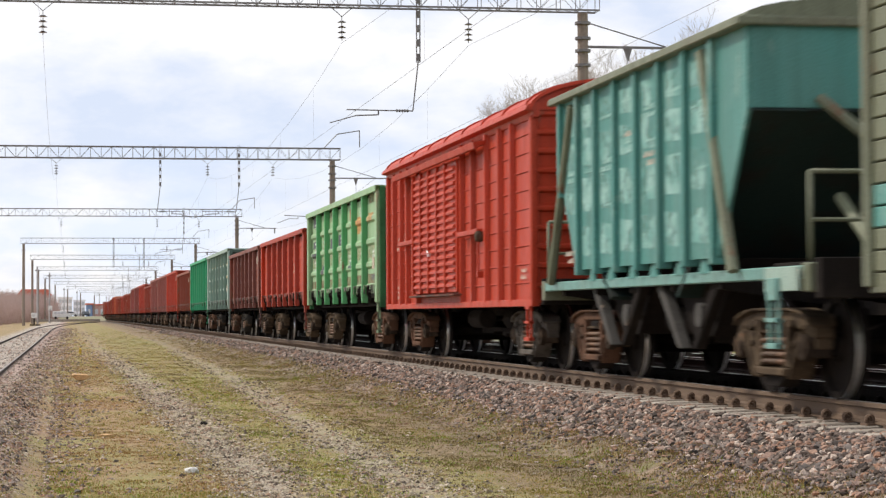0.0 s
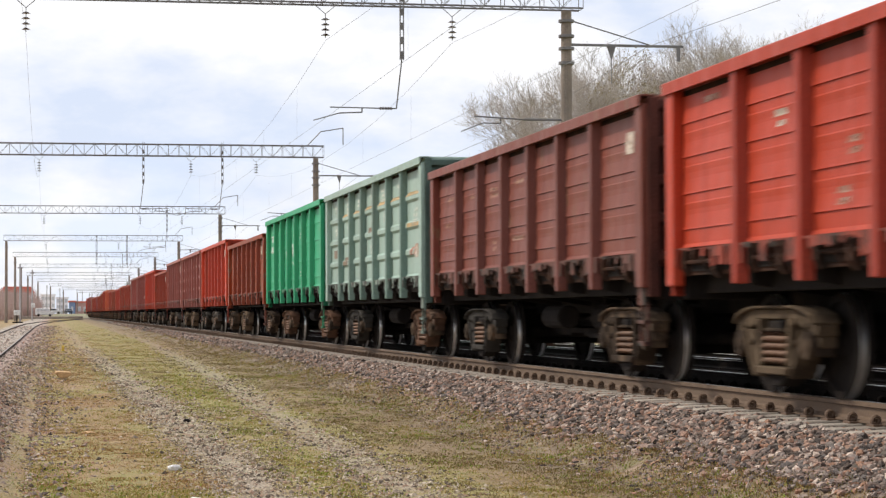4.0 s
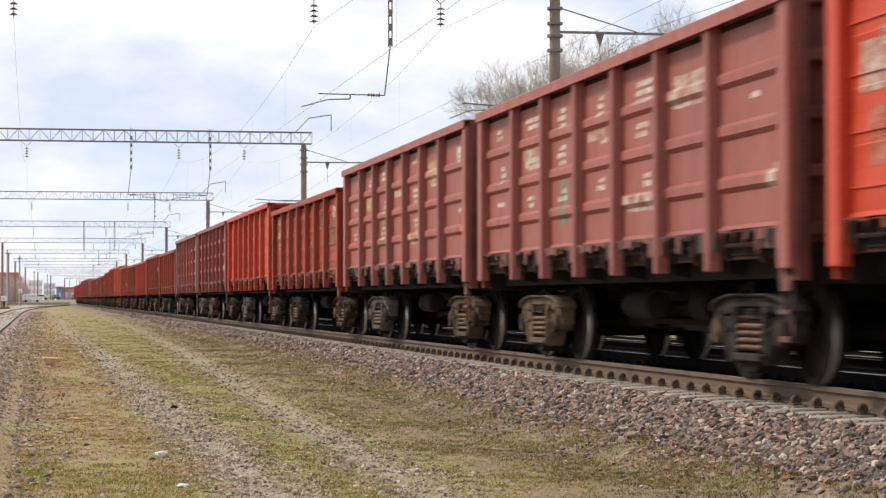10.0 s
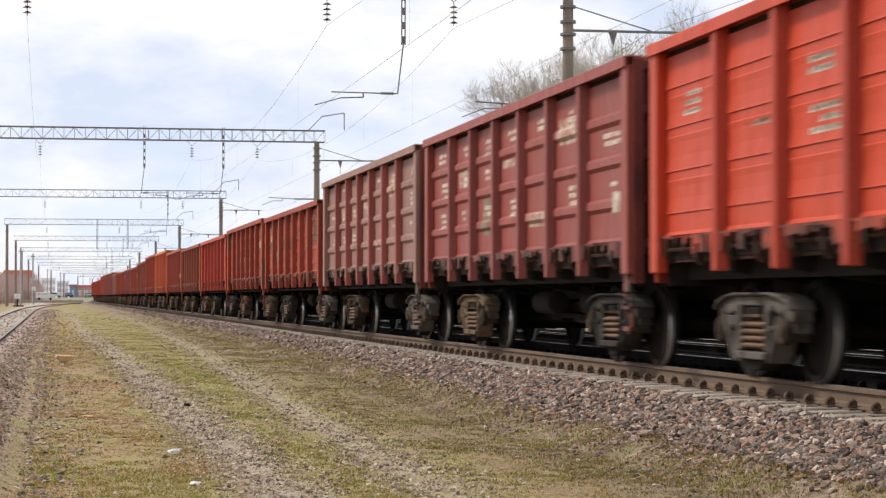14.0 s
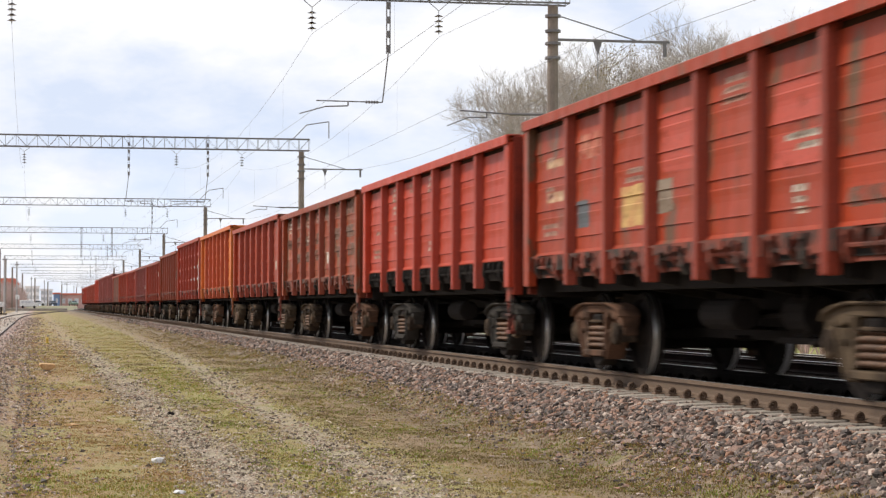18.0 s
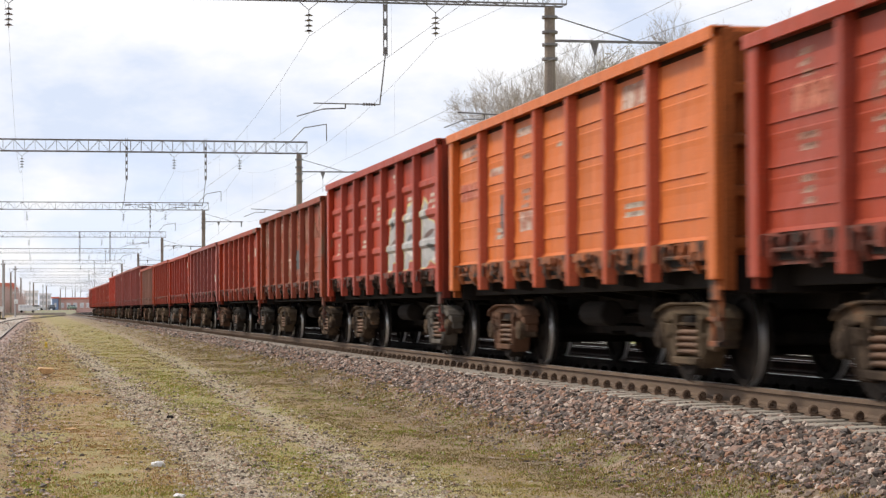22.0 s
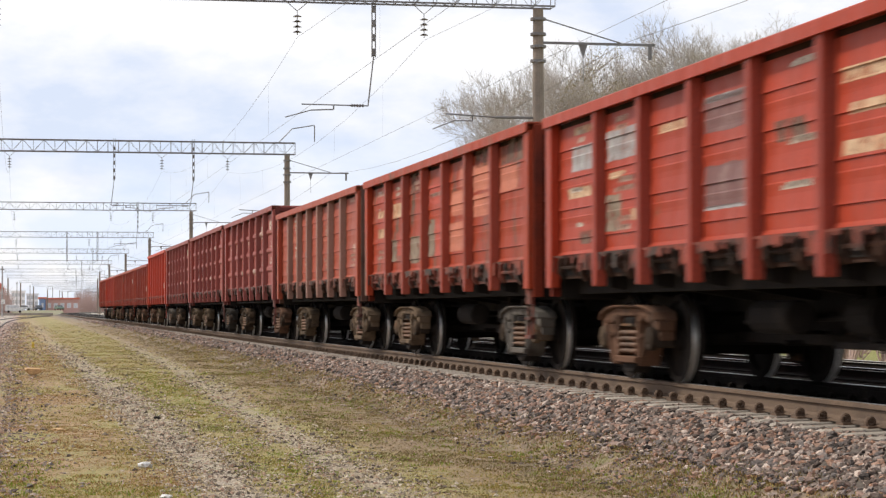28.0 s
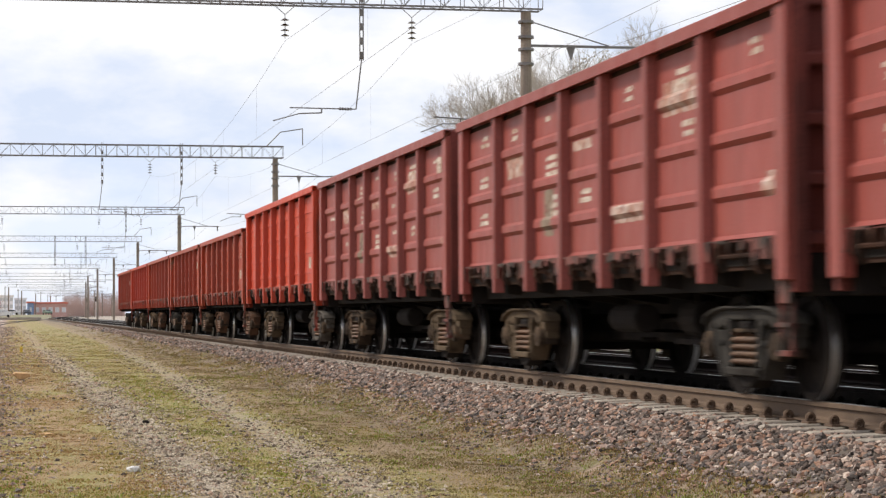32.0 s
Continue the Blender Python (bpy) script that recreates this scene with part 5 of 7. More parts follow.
patches(12, (1, .62, .76, .2, .8, "white"), (5, .5, .62, .1, .8, "cream"), (3, .18, .3, .2, .7, "cream"), (6, .55, .70, .5, .68, "white"), (2, .1, .3, .1, .9, "soot"), (4, .1, .35, .1, .9, "soot"),
        (5, .1, .3, .1, .9, "soot"), (3, .8, 1., .1, .9, "soot"))
patches(8, (2, .18, .30, .2, .8, "white"), (0, .6, .75, .3, .8, "pinkish"), (5, .28, .36, .4, .6, "white"))
patches(-4, (0, .2, .6, .1, .9, "olive"), (4, .5, .78, .1, .9, "olive"), (2, .2, .3, .2, .7, "white"), (1, .6, 1., .05, .95, "soot"), (3, .3, .6, .05, .95, "mist"), (5, .1, .6, .1, .9, "mist"), (6, .6, 1., .1, .9, "soot"))
patches(16, (2, .2, .42, .4, .75, "slate"), (6, .3, .4, .5, .8, "white"), (1, .6, .68, .1, .8, "pinkish"), (4, .5, .58, .1, .7, "pinkish"))
for bay in range(7):
    patch(-9, bay, .02, .13, .0, 1., "rust")
    patch(-9, bay, .30, .44, .05, .6 + .05 * bay, "moss")
patches(-9, (5, .60, .80, .02, .98, "yellow"), (3, .52, .66, .05, .95, "slate"), (0, .84, .98, .1, .9, "slate"), (0, .56, .66, .1, .9, "slate"), (0, .36, .5, .1, .8, "slate"), (2, .5, .64, .1, .5, "slate"),
        (4, .22, .38, .3, .65, "slate"), (3, .24, .42, .5, .75, "slate"), (6, .06, .12, .3, .9, "slate"), (4, .78, .92, .3, .95, "pinkish"), (4, .66, .72, .5, .9, "stripe"), (6, .70, .80, .1, .5, "stripe"),
        (1, .5, .72, .2, .9, "moss"), (1, .2, .34, .1, .5, "slate"), (2, .84, .98, .1, .9, "moss"), (6, .9, 1., .1, .9, "moss"))
patches(-6, *[(b, .745, .785, .05, .95, "stripe") for b in range(1, 7)], (6, .46, .50, .1, .8, "stripe"), (6, .2, .28, .3, .95, "pinkish"), (1, .2, .3, .1, .6, "cement"), (0, .3, .4, .2, .8, "cement"), (3, .5, .56, .2, .9, "cement"))
for i, tone in ((-2, "white"), (-1, "cream"), (2, "white"), (3, "white"), (17, "white"), (18, "white"), (19, "white")):
    patches(i, (5, .66, .84, .12, .9, tone), (1, .56, .70, .15, .85, tone), (4, .16, .26, .1, .95, tone), (3, .62, .68, .1, .6, tone), (2, .14, .44, .3, .6, "cement"), (6, .18, .30, .75, .98, "white"))
patches(-1, (6, .17, .34, .55, .95, "scarlet"), (0, .2, .34, .1, .5, "scarlet"))


def graffiti(i):
    """Three spray-painted shapes with a pale yellow outline, one to a bay; no letters."""
    w, top, ribbed = BY_NUMBER[i]

    def grown(pts, k):
        cy, cz = sum(p[0] for p in pts) / len(pts), sum(p[1] for p in pts) / len(pts)
        return [(cy + (p[0] - cy) * k, max(1.45, cz + (p[1] - cz) * k)) for p in pts]
    shapes = ([(-1.02, 1.47), (-1.08, 1.9), (-1.25, 2.25), (-1.5, 2.52), (-1.9, 2.56), (-2.2, 2.4), (-2.36, 1.95), (-2.4, 1.47), (-2.0, 1.46), (-1.95, 1.62), (-1.5, 1.62), (-1.42, 1.47)],
              [(-2.72, 1.47), (-2.74, 1.95), (-2.85, 2.3), (-3.1, 2.55), (-3.55, 2.58), (-3.9, 2.35), (-4.08, 1.9), (-4.12, 1.47), (-3.7, 1.46), (-3.62, 1.62), (-3.2, 1.62), (-3.12, 1.47)],
              [(-4.42, 1.47), (-4.45, 2.1), (-4.5, 2.45), (-4.7, 2.6), (-5.0, 2.5), (-5.05, 2.25), (-5.5, 2.2), (-5.9, 2.05), (-6.12, 1.8), (-6.16, 1.5), (-5.9, 1.46), (-5.2, 1.6), (-4.9, 1.47)])
    for pts in shapes:
        put("spray_outline", film("spray_outline", [grown(pts, 1.09)], top, ribbed, 0.002), PATCH["lemon"], w)
        put("spray_fill", film("spray_fill", [pts], top, ribbed, 0.004), PATCH["zinc"], w)
    # slanting dark and white strokes inside each shape
    for cy, cz, tilt, long, wide, key in ((-1.55, 2.28, 0.25, 0.55, 0.10, "slate"), (-1.65, 1.98, 0.15, 0.75, 0.09, "dark"), (-1.75, 1.75, -0.2, 0.8, 0.10, "chalk"), (-1.3, 1.85, 1.2, 0.5, 0.08, "chalk"),
                                          (-2.1, 2.2, -1.1, 0.4, 0.09, "slate"), (-3.3, 2.32, 0.2, 0.6, 0.12, "chalk"), (-3.4, 2.02, 0.12, 0.85, 0.10, "slate"), (-3.3, 1.75, -0.15, 0.8, 0.10, "chalk"),
                                          (-3.8, 1.95, -1.2, 0.5, 0.08, "dark"), (-2.95, 1.8, 1.3, 0.45, 0.08, "chalk"), (-4.75, 2.3, 1.3, 0.4, 0.10, "chalk"), (-5.1, 2.02, 0.1, 1.0, 0.10, "dark"),
                                          (-5.5, 1.78, -0.1, 0.9, 0.12, "slate"), (-4.75, 1.8, 1.2, 0.5, 0.09, "chalk"), (-5.7, 1.62, 0.1, 0.6, 0.08, "chalk"), (-5.95, 1.85, -1.0, 0.3, 0.08, "chalk")):
        u, v = (math.cos(tilt), math.sin(tilt)), (-math.sin(tilt), math.cos(tilt))
        ring = [(cy - u[0] * a * long / 2 + v[0] * b * wide / 2, cz + u[1] * a * long / 2 + v[1] * b * wide / 2)
                for a, b in ((-1, 0), (-0.6, -0.8), (0.5, -1), (1, 0), (0.6, 0.9), (-0.5, 1))]
        put("spray_stroke", film("spray_stroke", [ring], top, ribbed, 0.006), PATCH[key], w)


PATCH["lemon"] = worn(material("pale_lemon_spray", (0.62, 0.58, 0.27), 0.7, 0, (0.5, 0.42, 0.2), 4, 0.5), 0.95, 4.0)
PATCH["zinc"] = worn(material("zinc_grey_spray", (0.40, 0.40, 0.41), 0.6, 0, (0.30, 0.30, 0.31), 4, 0.5), 1.0, 5.0)

graffiti(10)

# ---------------------------------------------------------------- covered wagon with a sliding door
BOX_HALF = 6.84


def seamed_panel(width, z0, z1, step, deep=0.018):
    """Sheet with raised horizontal seams, facing -x."""
    prof = [(0.03, z0), (0.0, z0)]
    z = z0 + step
    while z < z1 - 0.08:
        prof += [(0.0, z - 0.02), (-deep, z - 0.008), (-deep, z + 0.008), (0.0, z + 0.014)]
        z += step
    prof += [(0.0, z1), (0.03, z1)]
    return Geo().prism(prof, "y", -width / 2, width / 2).mesh("side_panel")


def covered_wagon():
    rng = random.Random(5)
    pm = PAINTS["covered"]
    root = tagged(new("covered_wagon"), "orange-red covered goods wagon with a ribbed sliding door and arched roof", "freight wagon",
                  "wagons of the freight train")
    z0, z1 = 0.98, 3.56
    cuts = (-6.84, -5.44, -4.55, -3.52, -2.38, -1.44, 2.99, 4.22, 4.98, 5.9, 6.84)
    for s, turn in ((-1, 0), (1, 180)):
        for a, b in zip(cuts[:-1], cuts[1:]):
            w = b - a
            put("side_panel", seamed_panel(w, z0, z1, 0.262), pm, root, (s * 1.43, s * -(a + b) / 2 if s > 0 else (a + b) / 2, 0), turn=(0, 0, turn))
        for y in cuts[1:-1]:
            g = Geo().prism([(-0.085, -0.05), (0, -0.08), (0, 0.08), (-0.085, 0.05)], "z", z0, z1)
            put("side_post", cached("boxpost", lambda: g.mesh("side_post", 0.008)), pm, root, (s * 1.43, -y if s > 0 else y, 0), turn=(0, 0, turn))
        put("sole_bar", Geo().box(-0.07, 0.05, -6.84, 6.84, 0.90, 1.0).mesh("sole_bar", 0.008), pm, root, (s * 1.43, 0, 0), turn=(0, 0, turn))
        put("eave", Geo().prism([(-0.16, 3.62), (-0.12, 3.70), (0.05, 3.74), (0.05, 3.52), (-0.03, 3.52), (-0.05, 3.60)], "y", -6.9, 6.9).mesh("eave", 0.006),
            pm, root, (s * 1.43, 0, 0), turn=(0, 0, turn))
        for y in (-6.76, 6.76):
            put("corner_post", Geo().box(-0.06, 0.06, -0.08, 0.08, z0, z1).mesh("corner_post", 0.02), pm, root, (s * 1.44, y, 0), turn=(0, 0, turn))
    # sliding door: frame, five columns of louvres, guide rail above, sill below
    door = put("sliding_door", Geo().box(-1.56, -1.49, -1.40, 2.96, 1.16, 3.32).mesh("sliding_door", 0.01), pm, root)
    bays = 5
    for i in range(bays):
        ya, yb = -1.30 + 4.2 * i / bays, -1.30 + 4.2 * (i + 1) / bays - 0.12
        g = Geo()
        for k in range(17):
            z = 1.24 + k * 0.12
            g.prism([(-1.56, z), (-1.60, z + 0.015), (-1.60, z + 0.045), (-1.56, z + 0.085)], "y", ya, yb)
        put("louvre_column", g.mesh("louvre_column"), pm, door)
        put("door_stile", Geo().box(-1.615, -1.56, yb + 0.02, yb + 0.10, 1.16, 3.32).mesh("door_stile", 0.008), pm, door)
    put("door_handle", Geo().tube((-1.65, 0.82, 1.86), (-1.65, 0.98, 1.90), 0.016, 6).box(-1.65, -1.6, 0.87, 0.93, 1.80, 1.86).mesh("door_handle"), M_TREAD, door,
        label="bright worn steel handle")
    put("guide_rail", Geo().prism([(-1.68, 3.34), (-1.70, 3.44), (-1.5, 3.47), (-1.5, 3.40), (-1.62, 3.38), (-1.62, 3.34)], "y", -3.6, 4.75).mesh("guide_rail", 0.006), pm, root)
    put("door_sill", Geo().box(-1.64, -1.48, -1.5, 3.05, 1.10, 1.135).mesh("door_sill", 0.006), CACHE_DIRTY["rust_brown"], root)
    for y, z in ((-2.5, 2.08), (3.8, 2.13)):
        put("stop_bar", Geo().box(-1.60, -1.5, y - 0.85, y + 0.85, z - 0.04, z + 0.04).mesh("stop_bar", 0.01), pm, root)
    put("winch", Geo().lathe([(0.0, -1.62), (0.08, -1.61), (0.095, -1.55), (0.06, -1.44)], 14, "x", (0, -3.32, 2.0)).mesh("winch"), M_CAST, root)
    put("winch_lever", Geo().box(-1.58, -1.55, -3.345, -3.295, 1.45, 1.95).box(-1.59, -1.43, -3.38, -3.26, 1.36, 1.46).mesh("winch_lever", 0.008), pm, root)
    # roof: shallow arch, one sheet with standing seams
    arc = [(1.52 * math.cos(a), 3.66 + 0.44 * math.sin(a)) for a in [math.pi * i / 16 for i in range(17)]]
    inner = [(x * 0.985, z - 0.04) for x, z in arc]
    put("roof", Geo().prism(arc + inner[::-1], "y", -6.92, 6.92).mesh("roof"), pm, root, label="arched steel roof with raised seams")
    for k in range(9):
        y = -6.6 + 13.2 * k / 8
        o = [(x * 1.008, z + 0.025) for x, z in arc]
        put("roof_seam", cached("seam", lambda: Geo().prism(o + arc[::-1], "y", -0.03, 0.03).mesh("roof_seam")), pm, root, (0, y, 0))
    for y, turn in ((-6.80, 0), (6.80, 180)):
        g = Geo()
        prof = [(0.03, 0.95), (0.0, 0.95)]
        z = 1.2
        while z < 3.6:
            prof += [(0.0, z - 0.05), (-0.05, z - 0.02), (-0.05, z + 0.02), (0.0, z + 0.05)]
            z += 0.265
        prof += [(0.0, 3.66), (0.03, 3.66)]
        g.prism(prof, "x", -1.42, 1.42)
        put("end_wall", g.mesh("end_wall"), pm, root, (0, y, 0), turn=(0, 0, turn))
        gable = [(x * 0.97, z - 0.03) for x, z in arc]
        put("gable", Geo().prism(gable, "y", -0.04, 0.03).mesh("gable"), pm, root, (0, y, 0), turn=(0, 0, turn))
    for y, z, w, r in ((5.45, 2.3, 0.55, 3), (4.6, 2.35, 0.45, 3), (5.5, 1.35, 0.3, 3), (-6.1, 1.45, 0.45, 2)):
        put("marking", marking_mesh(random.Random(int(z * 10)), w, r), M_MARK, root, (-1.4505, y, z))
    put("corner_step", CACHE["step"], pm, root, (-1.45, -BOX_HALF + 0.3, 0))
    running_gear(root, BOX_HALF, (-5.0, 5.0), rng)
    return root


PAINTS["covered"] = paint("covered_wagon_paint", (0.445, 0.045, 0.018), wear=0.4, rust=0.22)
WAGONS.append((covered_wagon(), -125.82))


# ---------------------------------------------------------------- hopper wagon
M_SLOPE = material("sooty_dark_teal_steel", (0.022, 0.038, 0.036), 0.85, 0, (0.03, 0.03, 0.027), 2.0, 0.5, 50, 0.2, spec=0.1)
M_PALETURQ = worn(material("pale_turquoise_repaint", (0.27, 0.47, 0.435), 0.7, 0, (0.13, 0.33, 0.30), 3.0, 0.6, 50, 0.05), 0.62, 3.0)
M_CHUTE = material("dusty_grey_chute_steel", (0.05, 0.046, 0.042), 0.85, 0, (0.022, 0.02, 0.018), 3.0, 0.55, 50, 0.3, (0.17, 0.13, 0.10), 0.3, 3.0)
M_TURQ = material("pale_turquoise_stencil", (0.30, 0.50, 0.46), 0.75, 0, (0.16, 0.36, 0.32), 4.0, 0.6, 50, 0.05)


PAINTS["sole_teal"] = paint("pale_turquoise_frame_paint", (0.17, 0.34, 0.31), wear=0.5, rust=0.15)


def hopper_wagon():
    rng = random.Random(8)
    pm = PAINTS["teal"]
    root = tagged(new("hopper_wagon"), "teal hopper wagon with ribbed sides, sloping ends and a brake platform", "freight wagon",
                  "wagons of the freight train")
    top, low, a, b = 3.55, 1.30, -3.78, 4.15
    outline = [(a, top), (b, top), (b, 2.75), (b - 0.95, 1.35), (a + 0.95, 1.35), (a, 2.75)]
    for s in (-1, 1):
        g = Geo().prism(outline, "x", s * 1.43 - 0.02, s * 1.43 + 0.02)
        put("side_sheet", g.mesh("side_sheet"), pm, root)
        for y in (3.9, 2.95, 2.05, 1.1, 0.15, -0.8, -1.78, -2.75):
            z = 1.28 if a + 1 < y < b - 1 else 2.3
            put("side_post", Geo().box(s * 1.43 - 0.09, s * 1.43 + 0.09, y - 0.055, y + 0.055, z, top).mesh("side_post", 0.01), pm, root)
        put("top_chord", Geo().box(s * 1.43 - 0.14, s * 1.43 + 0.1, a - 0.1, b + 0.1, top - 0.02, top + 0.07).mesh("top_chord", 0.012), PAINTS["khaki"], root,
            label="weathered grey-green top edge")
        put("sole_bar", Geo().box(s * 1.36 - 0.05, s * 1.36 + 0.05, -5.25, 5.25, 1.10, 1.22).mesh("sole_bar", 0.012), PAINTS["sole_teal"], root,
            label="pale weathered turquoise frame beam")
        for y0, y1 in ((-2.35, -3.35), (3.3, 4.55)):
            put("strut", Geo().tube((s * 1.47, y0, top - 0.1), (s * 1.47, y1, 1.2), 0.06, 6).mesh("strut"), PAINTS["khaki"], root, label="weathered diagonal strut")
        for y in (-2.2, -1.3, -0.3, 0.6, 1.6, 2.5):
            put("gusset", Geo().prism([(y - 0.16, 1.2), (y + 0.16, 1.2), (y, 1.42)], "x", s * 1.40 - 0.02, s * 1.40 + 0.02).mesh("gusset"), pm, root)
    for s, y in ((-1, a), (1, b)):
        put("end_sheet", Geo().box(-1.42, 1.42, y - 0.02, y + 0.02, 2.75, top).mesh("end_sheet"), pm, root)
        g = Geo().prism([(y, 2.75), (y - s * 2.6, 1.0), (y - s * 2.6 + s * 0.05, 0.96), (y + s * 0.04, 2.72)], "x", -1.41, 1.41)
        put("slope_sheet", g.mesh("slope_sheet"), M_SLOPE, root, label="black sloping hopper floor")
        put("end_chord", Geo().box(-1.45, 1.45, y - 0.08, y + 0.08, top - 0.02, top + 0.068).mesh("end_chord", 0.012), PAINTS["khaki"], root)
        for x0, x1, h in ((-0.75, 0.8, 2.85), (-0.55, -0.6, 1.9)):
            put("end_strut", Geo().tube((x0, y + s * 0.03, h), (x1, s * 5.1, 1.2), 0.055, 6).mesh("end_strut"), PAINTS["khaki"], root)
        put("platform", Geo().box(-1.4, 1.4, s * 5.25 - 0.9 if s > 0 else -5.25, s * 5.25 if s > 0 else -4.35, 1.2, 1.25).mesh("platform", 0.006), M_UNDER, root)
        put("buffer_beam", Geo().box(-1.42, 1.42, s * 5.25 - 0.08, s * 5.25 + 0.08, 0.98, 1.24).mesh("buffer_beam", 0.012), PAINTS["khaki"], root)
        for x0, x1 in ((-1.35, -0.3), (0.5, 1.35)):
            h = Geo().tube((x0, 0, 1.2), (x0, 0, 2.05), 0.022, 6).tube((x0, 0, 2.05), (x1, 0, 2.05), 0.022, 6).tube((x1, 0, 2.05), (x1, 0, 1.2), 0.022, 6)
            put("handrail", h.mesh("handrail", smooth=True), PAINTS["khaki"], root, (0, s * 5.2, 0), label="bent pipe handrail")
        put("knee_rail", Geo().tube((-1.35, 0, 1.62), (1.35, 0, 1.62), 0.02, 6).mesh("knee_rail"), PAINTS["khaki"], root, (0, s * 5.2, 0))
    # squares of pale repaint between the posts
    posts = (3.9, 2.95, 2.05, 1.1, 0.15, -0.8, -1.78, -2.75)
    for c, (y1, y0) in enumerate(zip(posts[:-1], posts[1:])):
        for r, (za, zb) in enumerate(((1.5, 1.9), (2.05, 2.5), (2.62, 3.0), (3.1, 3.42))):
            if za < 2.0 and c == 0:
                continue
            cut = 0.12 + 0.08 * ((c * 3 + r * 5) % 4)
            g = Geo().add([(-1.4525, y0 + cut, za), (-1.4525, y1 - 0.14, za + 0.03), (-1.4525, y1 - 0.12, zb), (-1.4525, y0 + cut + 0.05, zb - 0.04)], [(0, 1, 2, 3)])
            put("repaint", g.mesh("repaint"), M_PALETURQ, root, label="pale turquoise repaint")
    for y in (-1.3, 1.65):
        g = Geo().prism([(y - 1.25, 1.35), (y + 1.25, 1.35), (y + 0.35, 0.55), (y - 0.35, 0.55)], "x", -1.15, 1.15)
        put("chute", g.mesh("chute", 0.01), M_UNDER, root, label="black discharge chute")
        for d in (-0.95, 0.95):
            # One slope's arms grey as lit, the other's near black: light painted in.
            put("chute_lever", Geo().prism([(y + d, 1.12), (y + d * 1.25, 1.12), (y + d * 0.35, 0.42), (y + d * 0.2, 0.42)], "x", -1.34, -1.22).mesh("chute_lever", 0.01), M_CHUTE if d > 0 else M_UNDER, root,
                label="dusty sloping chute arm with lighting in its colour")
        put("latch_shaft", Geo().tube((-1.3, y - 0.5, 0.78), (1.3, y - 0.5, 0.78), 0.05, 8).tube((-1.36, y - 0.5, 0.78), (-1.3, y - 0.5, 0.78), 0.13, 12).mesh("latch_shaft"), M_CHUTE, root)
    # pale turquoise worn stencils, bay by bay
    for k, (y, z, w, h) in enumerate(((3.42, 3.1, 0.6, 0.07), (3.42, 2.62, 0.5, 0.10), (2.5, 3.22, 0.62, 0.06), (2.5, 2.72, 0.55, 0.12), (1.58, 3.18, 0.6, 0.06), (1.58, 2.66, 0.6, 0.10),
                                      (1.58, 2.12, 0.45, 0.05), (0.62, 3.28, 0.5, 0.05), (0.62, 2.84, 0.62, 0.13), (0.62, 2.3, 0.4, 0.05), (-0.33, 3.12, 0.62, 0.09), (-0.33, 2.74, 0.5, 0.05),
                                      (-0.33, 2.2, 0.6, 0.06), (-1.3, 3.2, 0.5, 0.06), (-1.3, 2.5, 0.62, 0.05), (-2.26, 2.95, 0.6, 0.06), (-2.26, 2.3, 0.4, 0.05))):
        put("stencil", marking_mesh(random.Random(k), w, 2 if h > 0.08 else 1, h * 0.6, 0.03), M_TURQ, root, (-1.4535, y, z))
    arc = [(1.5 * math.cos(t), top + 0.06 + 0.22 * math.sin(t)) for t in [math.pi * i / 12 for i in range(13)]]
    put("roof", Geo().prism(arc, "y", a - 0.05, b + 0.05).mesh("roof"), PAINTS["khaki"], root, label="weathered grey-green arched roof")
    put("corner_step", CACHE["step"], PAINTS["sole_teal"], root, (-1.47, -4.6, 0.05))
    put("number_board", Geo().box(-1.475, -1.44, -5.2, -4.3, 0.99, 1.21).mesh("number_board", 0.006), PAINTS["grey_green"], root, label="pale grey painted board")
    for y, z, w, r in ((3.5, 1.6, 0.5, 2), (0.6, 2.9, 0.4, 1), (-0.3, 2.6, 0.5, 2), (-4.9, 1.2, 0.7, 2)):
        put("marking", marking_mesh(random.Random(int(z * 10)), w, r), M_MARK, root, (-1.4535, y, z))
    running_gear(root, 5.6, (-3.55, 3.55), rng)
    return root


def plank_wagon():
    rng = random.Random(9)
    pm = PAINTS["khaki"]
    root = tagged(new("boarded_wagon"), "khaki covered wagon with horizontal boarded sides", "freight wagon", "wagons of the freight train")
    for s in (-1, 1):
        for k in range(15):
            z = 1.12 + k * 0.175
            m = PAINTS["teal"] if k in (2, 3) else pm
            put("plank", Geo().box(s * 1.46 - 0.03, s * 1.46 + 0.03, -6.8, 6.8, z, z + 0.163).mesh("plank", 0.01), m, root)
        for y in (-6.7, -4.5, -2.2, 0, 2.2, 4.5, 6.74):
            put("side_post", Geo().box(s * 1.49 - 0.05, s * 1.49 + 0.05, y - 0.06, y + 0.06, 1.0, 3.75).mesh("side_post", 0.01), pm, root)
        put("sole_bar", Geo().box(s * 1.43 - 0.05, s * 1.43 + 0.05, -6.8, 6.8, 0.95, 1.11).mesh("sole_bar", 0.01), pm, root)
    for y in (-6.77, 6.77):
        put("end_wall", Geo().box(-1.43, 1.43, y - 0.04, y + 0.04, 1.0, 3.75).mesh("end_wall"), pm, root)
    arc = [(1.54 * math.cos(t), 3.75 + 0.75 * math.sin(t)) for t in [math.pi * i / 12 for i in range(13)]]
    put("roof", Geo().prism(arc, "y", -6.85, 6.85).mesh("roof"), pm, root)
    running_gear(root, BOX_HALF, (-5.0, 5.0), rng)
    return root


WAGONS.append((hopper_wagon(), -138.3))
WAGONS.append((plank_wagon(), -152.04))

# ---------------------------------------------------------------- loose stone, pebbles and grass


